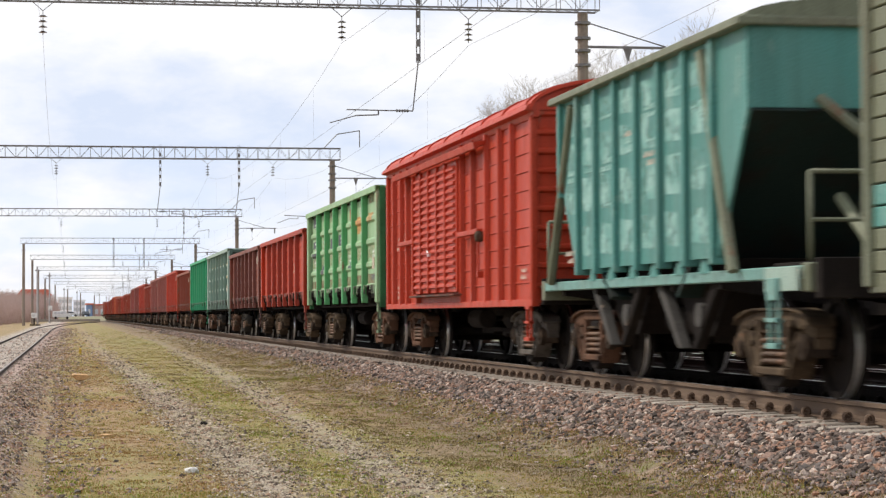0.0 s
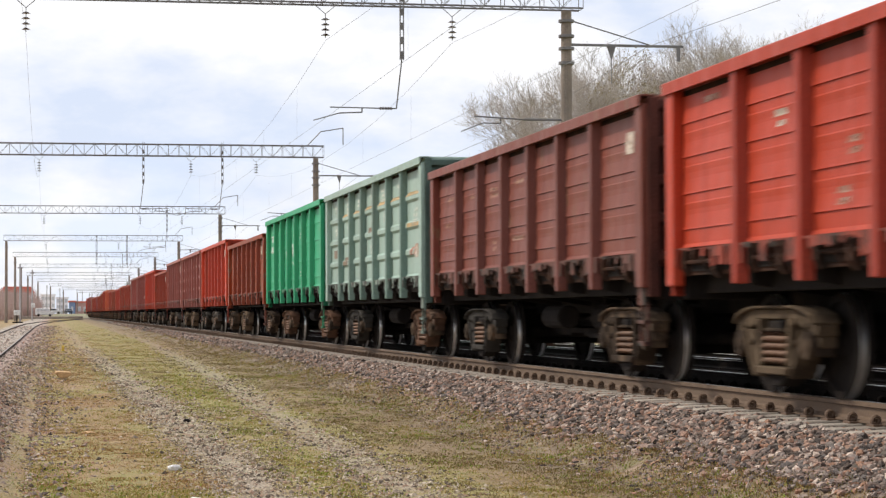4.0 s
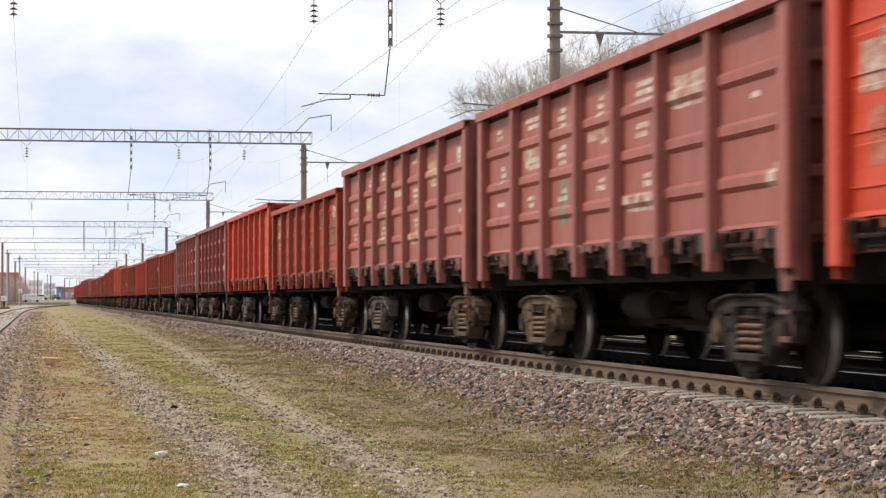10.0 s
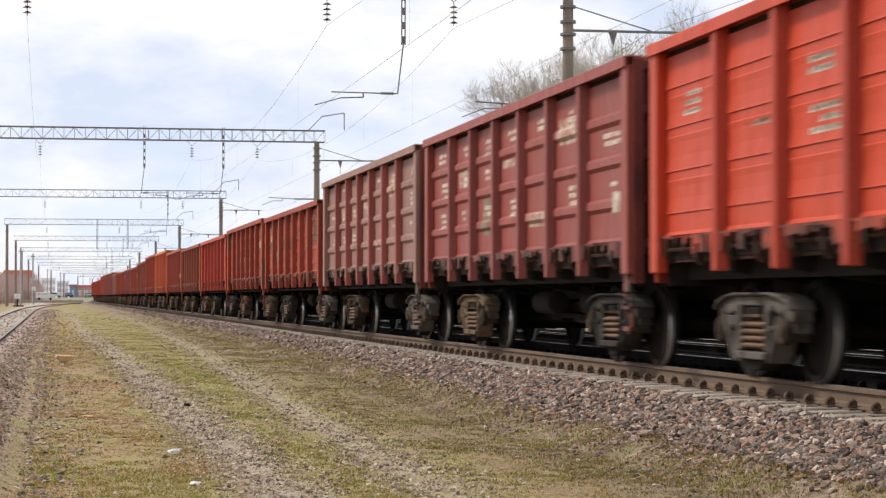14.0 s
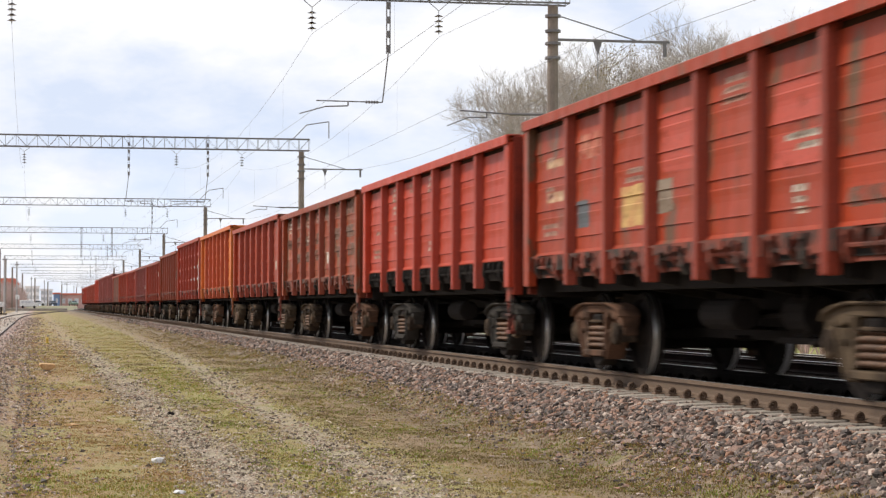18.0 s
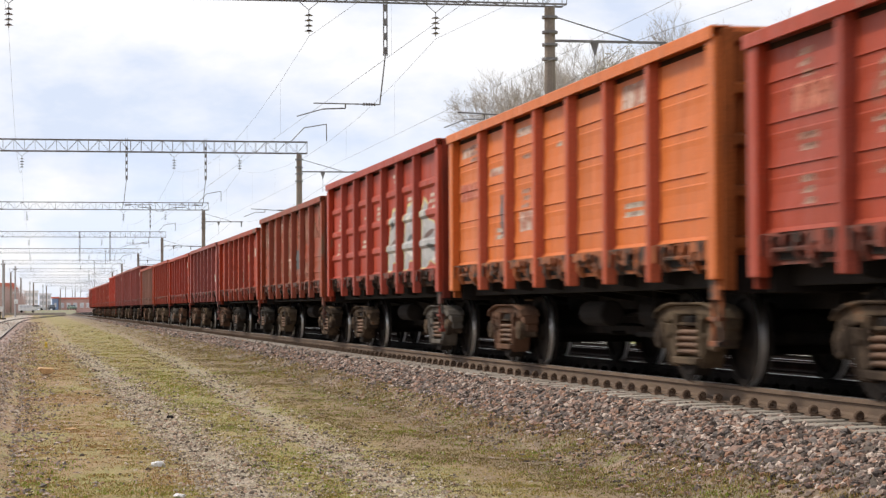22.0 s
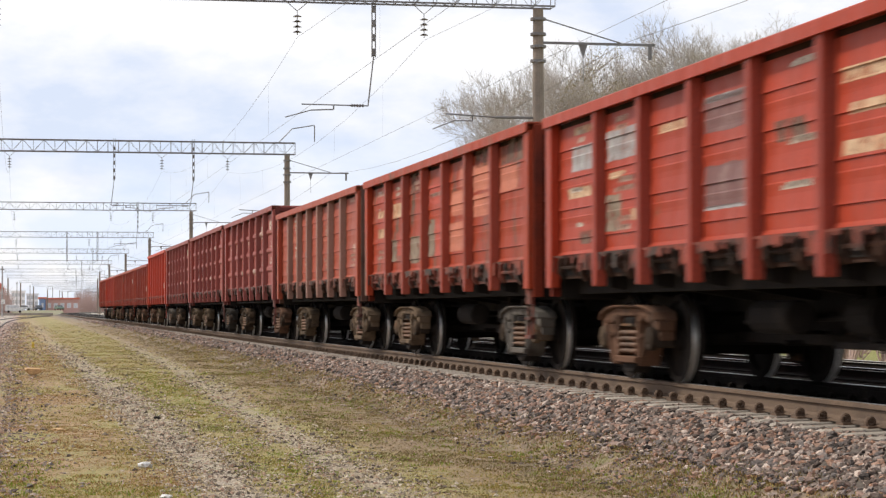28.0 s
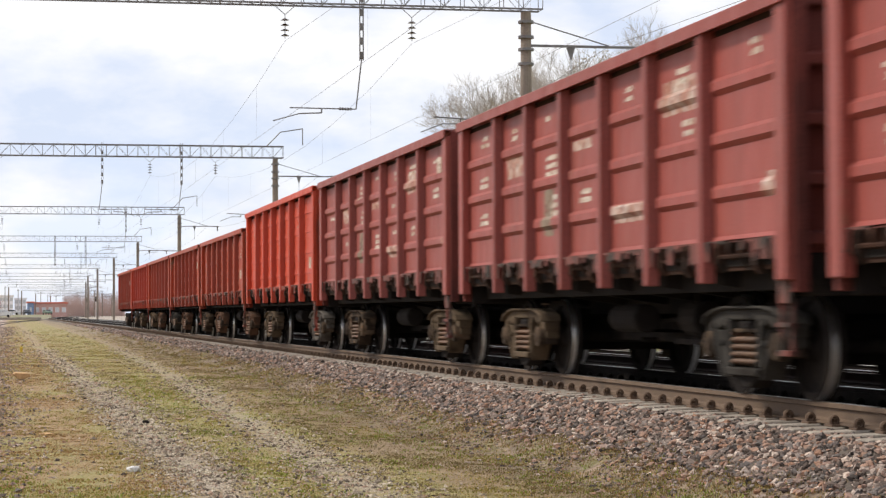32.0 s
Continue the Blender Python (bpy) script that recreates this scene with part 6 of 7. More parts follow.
def island_material(name, stops, rough=0.95):
    """Each loose piece takes one of several colours."""
    m = bpy.data.materials.new(name)
    m.use_nodes = True
    n, l = m.node_tree.nodes, m.node_tree.links
    b = n["Principled BSDF"]
    b.inputs["Roughness"].default_value = rough
    b.inputs["Specular IOR Level"].default_value = 0.15
    geo = n.new("ShaderNodeNewGeometry")
    r = n.new("ShaderNodeValToRGB")
    r.color_ramp.interpolation = "CONSTANT"
    e = r.color_ramp.elements
    e[0].position, e[0].color = 0.0, (*stops[0], 1)
    e[1].position, e[1].color = 1.0 / len(stops), (*stops[1], 1)
    for i, c in enumerate(stops[2:], 2):
        k = e.new(i / len(stops))
        k.color = (*c, 1)
    l.new(geo.outputs["Random Per Island"], r.inputs["Fac"])
    co = n.new("ShaderNodeTexCoord")
    t = n.new("ShaderNodeTexNoise")
    t.inputs["Scale"].default_value = 60
    t.inputs["Detail"].default_value = 4
    l.new(co.outputs["Object"], t.inputs["Vector"])
    hue = n.new("ShaderNodeHueSaturation")
    mr = n.new("ShaderNodeMapRange")
    mr.inputs["From Min"].default_value, mr.inputs["From Max"].default_value = 0.3, 0.7
    mr.inputs["To Min"].default_value, mr.inputs["To Max"].default_value = 0.65, 1.25
    l.new(t.outputs["Fac"], mr.inputs["Value"]), l.new(mr.outputs[0], hue.inputs["Value"])
    l.new(r.outputs["Color"], hue.inputs["Color"]), l.new(hue.outputs["Color"], b.inputs["Base Color"])
    return m


M_STONES = island_material("mixed_granite_stones", [(0.16, 0.125, 0.107), (0.38, 0.305, 0.262), (0.068, 0.057, 0.052), (0.36, 0.235, 0.178), (0.21, 0.167, 0.142), (0.54, 0.44, 0.375), (0.105, 0.082, 0.070), (0.33, 0.195, 0.135), (0.16, 0.139, 0.129), (0.30, 0.218, 0.18), (0.26, 0.217, 0.194), (0.31, 0.21, 0.17)])
M_OILSTONES = island_material("oil_stained_stones", [(0.03, 0.025, 0.02), (0.05, 0.04, 0.033), (0.022, 0.019, 0.017), (0.04, 0.03, 0.025)])
M_PEBBLES = island_material("pale_track_pebbles", [(0.299, 0.247, 0.189), (0.445, 0.38, 0.299), (0.189, 0.154, 0.119), (0.512, 0.44, 0.348), (0.355, 0.241, 0.174), (0.112, 0.088, 0.071)])
M_BLADES = island_material("short_spring_grass", [(0.276, 0.248, 0.057), (0.377, 0.3, 0.086), (0.469, 0.33, 0.129), (0.31, 0.286, 0.064), (0.402, 0.27, 0.108), (0.234, 0.225, 0.052)], 0.9)
M_RUSTY = island_material("rusty_dry_grass", [(0.353, 0.199, 0.088), (0.445, 0.275, 0.125), (0.507, 0.328, 0.146), (0.315, 0.214, 0.081), (0.291, 0.161, 0.074), (0.368, 0.291, 0.096)], 0.9)
M_UMBER = island_material("brown_moss_grass", [(0.207, 0.141, 0.068), (0.259, 0.18, 0.086), (0.193, 0.172, 0.058), (0.296, 0.216, 0.105), (0.162, 0.123, 0.053), (0.236, 0.209, 0.066)], 0.9)
M_FRESH = island_material("fresh_green_grass", [(0.18, 0.264, 0.031), (0.235, 0.299, 0.043), (0.277, 0.285, 0.059)], 0.9)

PHI = (1 + 5 ** 0.5) / 2
ICO_V = np.array([(-1, PHI, 0), (1, PHI, 0), (-1, -PHI, 0), (1, -PHI, 0), (0, -1, PHI), (0, 1, PHI), (0, -1, -PHI), (0, 1, -PHI), (PHI, 0, -1),
                  (PHI, 0, 1), (-PHI, 0, -1), (-PHI, 0, 1)]) / (1 + PHI ** 2) ** 0.5
ICO_F = np.array([(0, 11, 5), (0, 5, 1), (0, 1, 7), (0, 7, 10), (0, 10, 11), (1, 5, 9), (5, 11, 4), (11, 10, 2), (10, 7, 6), (7, 1, 8)])
ICO_F = np.vstack([ICO_F, [(3, 9, 4), (3, 4, 2), (3, 2, 6), (3, 6, 8), (3, 8, 9), (4, 9, 5), (2, 4, 11), (6, 2, 10), (8, 6, 7), (9, 8, 1)]])


OCT_V = np.array([(1, 0, 0), (-1, 0, 0), (0, 1, 0), (0, -1, 0), (0, 0, 1), (0, 0, -1)]) * 1.1
OCT_F = np.array([(0, 2, 4), (2, 1, 4), (1, 3, 4), (3, 0, 4), (2, 0, 5), (1, 2, 5), (3, 1, 5), (0, 3, 5)])


def stones_mesh(name, places, sizes, rng, flat=0.65, small=False):
    """Angular broken stones at the places, one mesh."""
    n = len(places)
    shape, faces = (OCT_V, OCT_F) if small else (ICO_V, ICO_F)
    v = np.repeat(shape[None], n, 0) * rng.uniform(0.5, 1.35, (n, len(shape), 1))
    v = v * (sizes[:, None, None] * np.stack([rng.uniform(0.7, 1.3, n), rng.uniform(0.7, 1.3, n), rng.uniform(flat * 0.8, flat * 1.3, n)], 1)[:, None])
    a, b = rng.uniform(0, 6.28, n), rng.uniform(-0.5, 0.5, n)
    ca, sa, cb, sb = np.cos(a), np.sin(a), np.cos(b), np.sin(b)
    x, y, z = v[..., 0], v[..., 1], v[..., 2]
    y, z = y * cb[:, None] - z * sb[:, None], y * sb[:, None] + z * cb[:, None]
    x, y = x * ca[:, None] - y * sa[:, None], x * sa[:, None] + y * ca[:, None]
    v = np.stack([x, y, z], -1) + places[:, None]
    f = (faces[None] + len(shape) * np.arange(n)[:, None, None]).reshape(-1, 3)
    me = bpy.data.meshes.new(name)
    me.from_pydata(v.reshape(-1, 3).tolist(), [], f.tolist())
    me.materials.append(None)
    return me


def scatter_bed():
    rng = np.random.default_rng(4)
    pts, size = [], []
    for y0, y1, density, s in ((11, 30, 640, 0.036), (30, 48, 440, 0.037), (48, 80, 200, 0.042), (80, 130, 80, 0.055), (130, 230, 22, 0.075)):
        n = int((y1 - y0) * 1.63 * density)
        xs, ys = rng.uniform(5.12, 6.75, n), rng.uniform(y0, y1, n)
        for x, y in zip(xs, ys):
            edge = 5.70 + 0.12 * smooth(22, 45, y) + 0.16 * noise.noise((y * 0.45, 0, 5)) + 0.07 * noise.noise((y * 1.9, 0, 6))
            if x < edge and rng.random() < 0.5 + (edge - x) * 2.2:
                continue
            z = max(bed_height(max(x, 5.25), y), ground_height(x, y))
            if x > 6.36 and abs((y - 9 + STEP / 2) % STEP - STEP / 2) < 0.13 and rng.random() < 0.9:
                continue
            pts.append((x, y, z + 0.006))
            size.append(s * (0.48 + 0.85 * rng.random() ** 1.6))
    # stones that have rolled down into the grass
    for _ in range(9000):
        x, y = 5.95 - abs(rng.normal(0, 0.42)), 11 + rng.exponential(24.0)
        if x > 4.5 and y < 120 and noise.noise((x, y * 0.5, 12)) > -0.2:
            pts.append((x, y, ground_height(x, y) + 0.004))
            size.append(0.009 + 0.022 * rng.random() ** 1.5)
    pts, size = np.array(pts), np.array(size)
    for name, pick, small in (("ballast_stones", pts[:, 1] < 46, False), ("ballast_stones_far", pts[:, 1] >= 46, True)):
        ob = put(name, stones_mesh(name, pts[pick], size[pick], rng, small=small), M_STONES)
        tagged(ob, "loose grey, pink and rusty crushed stones on the shoulder", "crushed stone", kind="stuff")
    # between the rails and between the tracks, seen under the wagons
    pts, size = [], []
    for x0, x1 in ((7.05, 8.55), (9.1, 14.0)):
        n = int((x1 - x0) * 50 * 30)
        for x, y in zip(rng.uniform(x0, x1, n), rng.uniform(14, 64, n)):
            pts.append((x, y, bed_height(x, y) + 0.004))
            size.append(0.03 + 0.035 * rng.random())
    ob = put("ballast_stones_between", stones_mesh("ballast_stones_between", np.array(pts), np.array(size), rng, small=True), M_OILSTONES)
    tagged(ob, "dark crushed stones between the rails", "crushed stone", kind="stuff")


def scatter_pebbles():
    rng = np.random.default_rng(6)
    pts, size = [], []
    for y0, y1, n, grow in ((13, 26, 17000, 1.0), (26, 45, 11000, 1.3), (45, 80, 3400, 1.7), (80, 170, 700, 2.2)):
        for _ in range(n):
            y = rng.uniform(y0, y1)
            k = rng.random()
            left, right = ruts(y)
            if k < 0.40:
                x = rng.normal(left, 0.3)
            elif k < (0.72 if y < 27 else 0.60):
                x = rng.normal(right, 0.3)
            elif k < 0.94:
                x = rng.uniform(-1.6, -0.2)
            else:
                x = rng.uniform(-0.8, 5.4)
            if k < 0.72 and noise.noise((x * 1.3, y * 0.35, 8)) < -0.4:
                continue
            pts.append((x, y, ground_height(x, y) + 0.002))
            size.append((0.008 + 0.02 * rng.random() ** 2.5) * grow)
    ob = put("track_gravel", stones_mesh("track_gravel", np.array(pts), np.array(size), rng, small=True), M_PEBBLES)
    tagged(ob, "pale gravel strewn along two wheel ruts", "gravel", kind="stuff")
    pts, size = [], []
    for y0, y1, n, grow in ((13, 40, 5200, 0.9), (40, 90, 4200, 1.0), (90, 200, 1800, 1.7)):
        for _ in range(n):
            x, y = (rng.normal(-0.45, 0.42) if rng.random() < 0.75 else rng.uniform(-3.0, -1.5)), rng.uniform(y0, y1)
            pts.append((x, y, ground_height(x, y) + 0.003))
            size.append((0.014 + 0.028 * rng.random() ** 2) * grow)
    ob = put("siding_gravel", stones_mesh("siding_gravel", np.array(pts), np.array(size), rng, small=True), M_STONES)
    tagged(ob, "reddish gravel spread beside the siding", "gravel", kind="stuff")


def blades_mesh(name, tufts, rng, tall, count):
    """Tufts of narrow bent blades, four corners each."""
    n = len(tufts)
    base = np.array([(x, y, max(ground_height(x, y), bed_height(x, y) if x > 5.25 else -1), g) for x, y, g in tufts])
    base = np.repeat(base, count, 0)
    h = np.repeat(tall * rng.uniform(0.5, 1.3, n), count) * base[:, 3] * rng.uniform(0.5, 1.2, n * count)
    m = n * count
    bx, by_ = base[:, 0] + rng.normal(0, 0.035, m) * base[:, 3], base[:, 1] + rng.normal(0, 0.05, m) * base[:, 3]
    a, lean, w = rng.uniform(0, 6.28, m), rng.uniform(0.1, 0.9, m) * h, rng.uniform(0.003, 0.007, m) * base[:, 3]
    dx, dy, z = np.cos(a), np.sin(a), base[:, 2]
    v = np.stack([np.stack([bx - dy * w, by_ + dx * w, z - 0.005], 1), np.stack([bx + dy * w, by_ - dx * w, z - 0.005], 1),
                  np.stack([bx + dx * lean * 0.4 + dy * w * 0.7, by_ + dy * lean * 0.4 - dx * w * 0.7, z + h * 0.65], 1),
                  np.stack([bx + dx * lean, by_ + dy * lean, z + h], 1)], 1).reshape(-1, 3)
    f = (np.array([(0, 1, 2), (0, 2, 3)])[None] + 4 * np.arange(m)[:, None, None]).reshape(-1, 3)
    me = bpy.data.meshes.new(name)
    me.from_pydata(v.tolist(), [], f.tolist())
    me.materials.append(None)
    return me


def grass():
    rng = np.random.default_rng(9)
    rust, olive, brown, fresh = [], [], [], []
    total = 0
    while total < 46000:
        y = 12.5 + rng.exponential(22.0)
        if y > 240:
            continue
        x = rng.uniform(-1.0, 5.95)
        left, right = ruts(y)
        worn = math.exp(-((x - left) / 0.36) ** 2) + math.exp(-((x - right) / 0.34) ** 2)
        if rng.random() < worn * 1.05 or (x < -0.45 and rng.random() < 0.7):
            continue
        if noise.noise((x * 0.9, y * 0.4, 2)) + 0.5 * noise.noise((x * 3, y * 2, 4)) < rng.uniform(-0.8, 0.25):
            continue
        g = 1.0 if y < 30 else 1.0 + (y - 30) * 0.016
        zone = noise.noise((x * 1.1, y * 0.35, 7)) + rng.normal(0, 0.12)
        if x < left - 0.2:
            (rust if zone > 0.0 and y > 19 else olive).append((x, y, g))
        elif x > right + 0.4:
            (brown if zone > -0.12 else olive).append((x, y, g))
        else:
            (olive if zone > -0.25 else brown).append((x, y, g))
        total += 1
    for name, tufts, tall, mat, label in (("dry_grass", rust, 0.013, M_RUSTY, "short rusty dry grass on the trodden ground"),
                                          ("olive_grass", olive, 0.012, M_BLADES, "short yellowish green grass between the wheel ruts"),
                                          ("mossy_grass", brown, 0.012, M_UMBER, "brown and olive moss and grass beside the stone bed")):
        tagged(put(name, blades_mesh(name, tufts, rng, tall, 6), mat), label, "grass", kind="stuff")
    for cx, cy, r, n in ((0.15, 21.5, 0.16, 60), (2.9, 22.4, 0.2, 60), (2.5, 24, 0.15, 40), (5.35, 17.6, 0.2, 60), (5.15, 19.5, 0.16, 40), (4.9, 23.5, 0.2, 40), (2.5, 33, 0.3, 110),
                         (2.5, 27, 0.2, 60), (4.6, 36, 0.4, 90), (4.8, 46, 0.5, 120), (2.5, 44, 0.5, 120), (0.7, 18.2, 0.3, 50), (2.4, 17.6, 0.2, 40), (0.4, 17.2, 0.4, 90), (4.3, 31, 0.3, 90), (0.0, 19.6, 0.14, 70), (3.9, 21.5, 0.16, 50), (2.55, 20.2, 0.2, 70), (4.35, 26.0, 0.25, 80), (5.45, 16.4, 0.12, 60), (5.3, 21.8, 0.14, 60), (5.5, 27.5, 0.12, 50), (5.2, 33.0, 0.2, 70), (4.7, 18.6, 0.18, 60), (2.5, 38, 0.3, 120)):
        for _ in range(n):
            y = cy + rng.normal(0, r * 4.0)
            fresh.append((cx + rng.normal(0, r * 1.3), y, 1.0 if y < 30 else 1.0 + (y - 30) * 0.02))
    bank = []
    while len(bank) < 9000:
        x, y = 5.75 - abs(rng.normal(0, 0.5)), 12.5 + rng.exponential(22.0)
        if x > 4.2 and y < 200 and noise.noise((x * 1.6, y * 0.7, 9)) + 0.5 * noise.noise((x * 5, y * 3, 4)) > rng.uniform(-0.5, 0.3):
            bank.append((x, y, 1.0 if y < 30 else 1.0 + (y - 30) * 0.016))
    for name, pick, mat, label in (("bank_grass", bank[:4600], M_UMBER, "brown withered grass creeping up the stone bed"),
                                   ("bank_litter", bank[4600:7000], M_RUSTY, "reddish brown withered stalks beside the stone bed"),
                                   ("bank_moss", bank[7000:], M_BLADES, "olive moss and grass tufts at the foot of the stone bed")):
        tagged(put(name, blades_mesh(name, pick, rng, 0.016, 6), mat), label, "grass", kind="stuff")
    ob = put("green_grass", blades_mesh("green_grass", fresh, rng, 0.022, 7), M_FRESH)
    tagged(ob, "fresh green grass tufts between the ruts", "grass", kind="stuff")


scatter_bed()
scatter_pebbles()
grass()

# ---------------------------------------------------------------- small things on the ground
M_LITTER = material("crumpled_white_plastic", (0.62, 0.61, 0.60), 0.6, 0, (0.45, 0.44, 0.43), 20, 0.4, 60, 0.3)
M_BRICK = material("old_ochre_brick", (0.58, 0.37, 0.18), 0.9, 0, (0.42, 0.25, 0.12), 12, 0.5, 60, 0.5)
M_YELLOW = material("faded_yellow_paint", (0.62, 0.42, 0.05), 0.7)


def crumpled(name, x, y, size, mat, label, category, seed, flat=0.5):
    rng = np.random.default_rng(seed)
    bm = bmesh.new()
    bmesh.ops.create_icosphere(bm, subdivisions=2, radius=1)
    for v in bm.verts:
        k = 1 + 0.5 * noise.noise((v.co.x * 2 + seed, v.co.y * 2, v.co.z * 2))
        v.co = Vector((v.co.x * size[0] * k, v.co.y * size[1] * k, v.co.z * size[2] * k + size[2] * 0.6))
    me = bpy.data.meshes.new(name)
    bm.to_mesh(me)
    bm.free()
    me.materials.append(None)
    tagged(put(name, me, mat, None, (x, y, ground_height(x, y))), label, category)


crumpled("plastic_bag", 1.19, 21.3, (0.075, 0.06, 0.036), M_LITTER, "crumpled white plastic bag lying on the grass", "litter", 3)
crumpled("paper_scrap", 1.18, 17.85, (0.05, 0.06, 0.02), M_LITTER, "pale crumpled paper scrap on the grass", "litter", 5)
crumpled("dark_stone", 1.86, 30.1, (0.042, 0.06, 0.03), M_UNDER, "dark lump of stone on the wheel rut", "stone", 7)
crumpled("orange_stone", 0.45, 27.5, (0.08, 0.10, 0.02), M_BRICK, "flat orange stone in the grass", "stone", 8)
brick_y = 46.2
br = put("brick", Geo().prism([(-0.14, 0.06), (-0.09, 0.0), (0.08, 0.0), (0.14, 0.05), (0.18, 0.10), (0.14, 0.125), (-0.15, 0.125), (-0.18, 0.09)], "y", -0.09, 0.09).mesh("brick", 0.008), M_BRICK, None, (0.22, brick_y, ground_height(0.22, brick_y) + 0.03), turn=(6, 3, 12))
tagged(br, "single ochre brick lying on the trodden ground", "brick")
pg = new("marker_peg")
pg.location = (0.37, 76.0, ground_height(0.37, 76.0))
tagged(pg, "short yellow marker peg beside the siding", "marker peg")
put("stake", Geo().tube((0, 0, -0.1), (0, 0, 0.16), 0.05, 8, 0.045).mesh("stake"), M_YELLOW, pg)
put("cap", Geo().tube((0, 0, 0.16), (0, 0, 0.2), 0.06, 8, 0.03).mesh("cap"), M_YELLOW, pg)

# ---------------------------------------------------------------- trees
M_BARK = material("grey_brown_bark", (0.21, 0.18, 0.15), 0.95, 0, (0.15, 0.125, 0.105), 3, 0.5, 30, 0.6)
M_TWIG = material("grey_bare_twigs", (0.47, 0.42, 0.37), 0.95, 0, (0.36, 0.32, 0.28), 3, 0.5, 30, 0.2)
M_CATKIN = island_material("olive_young_leaves", [(0.34, 0.28, 0.12), (0.42, 0.33, 0.16), (0.30, 0.26, 0.10)], 0.8)


def bare_tree_meshes(seed, height):
    rng = random.Random(seed)
    trunk, twig = Geo(), Geo()
    tips = []

    def grow(p, d, length, r, depth):
        n = 3 if depth < 2 else 2
        for i in range(n):
            q = p + d * (length / n)
            g = trunk if r > 0.022 else twig
            r = max(r, 0.011)
            g.tube(p, q, r, 7 if r > 0.08 else 4 if r > 0.022 else 3, r * 0.86, r > 0.022)
            r *= 0.86
            p = q
            d = (d + Vector((rng.gauss(0, 0.10), rng.gauss(0, 0.10), rng.gauss(0.04, 0.06)))).normalized()
            if depth < 6 and (i > 0 or depth > 0):
                for _ in range(rng.choice((1, 2, 2)) if depth < 5 else 2):
                    a = rng.uniform(0.3, 0.7)
                    side = d.orthogonal().normalized()
                    side.rotate(Matrix.Rotation(rng.uniform(0, 6.28), 3, d))
                    e = (d * math.cos(a) + side * math.sin(a) + Vector((0, 0, 0.12))).normalized()
                    if length * 0.66 > 0.25:
                        grow(p, e, length * rng.uniform(0.55, 0.74), r * 0.62, depth + 1)
        tips.append(p)
        for _ in range(2):
            e = (d + Vector((rng.gauss(0, 0.5), rng.gauss(0, 0.5), rng.gauss(0.25, 0.4)))).normalized()
            m = p + e * rng.uniform(0.25, 0.5)
            twig.tube(p, m, 0.007, 3, 0.005, False)
            for _ in range(2):
                f = (e + Vector((rng.gauss(0, 0.5), rng.gauss(0, 0.5), rng.gauss(0.2, 0.4)))).normalized()
                twig.tube(m, m + f * rng.uniform(0.2, 0.4), 0.006, 3, 0.003, False)
    grow(Vector((0, 0, -0.3)), Vector((0, 0, 1)), height * 0.50, height * 0.014, 0)
    return trunk, twig, tips


def plain_mesh(g, name):
    me = bpy.data.meshes.new(name)
    me.from_pydata(g.v, [], g.f)
    me.materials.append(None)
    return me


TREE_KINDS = []
for sd in (11, 12, 13, 14):
    tr, tw, tips = bare_tree_meshes(sd, 14.0)
    TREE_KINDS.append((plain_mesh(tr, "trunk"), plain_mesh(tw, "twig_mass"), tips))
TREE_TALL = [max(p.z for p in kind[2]) for kind in TREE_KINDS]


def tree(x, y, scale, kind, turn, leafy=None):
    root = tagged(new("bare_tree"), "tall bare tree with fine twigs, just before leafing" if not leafy else "tall bare tree with olive young leaves",
                  "tree", "trees beside the railway")
    root.matrix_basis = pose(x, y, lie(y), 0, 0, turn) @ Matrix.Diagonal((scale, scale, scale, 1))
    a, b, tips = TREE_KINDS[kind]
    t = put("trunk", a, M_BARK, root)
    tagged(put("twig_mass", b, M_TWIG, t), kind="stuff")
    if leafy:
        rng = random.Random(kind * 9 + int(x))
        g = Geo()
        c = root.matrix_basis.inverted() @ Vector(leafy[:3])
        near = [p for p in tips if (p - c).length < leafy[3] / scale]
        for p in near:
            for _ in range(5):
                q = p + Vector((rng.gauss(0, 0.25), rng.gauss(0, 0.25), rng.gauss(0, 0.25)))
                u = Vector((rng.gauss(0, 1), rng.gauss(0, 1), rng.gauss(0, 1))).normalized() * 0.06
                w = u.orthogonal().normalized() * 0.035
                g.add([q - u, q + w, q + u, q - w], [(0, 1, 2, 3)])
        if near:
            tagged(put("young_leaves", plain_mesh(g, "young_leaves"), M_CATKIN, t), kind="stuff")


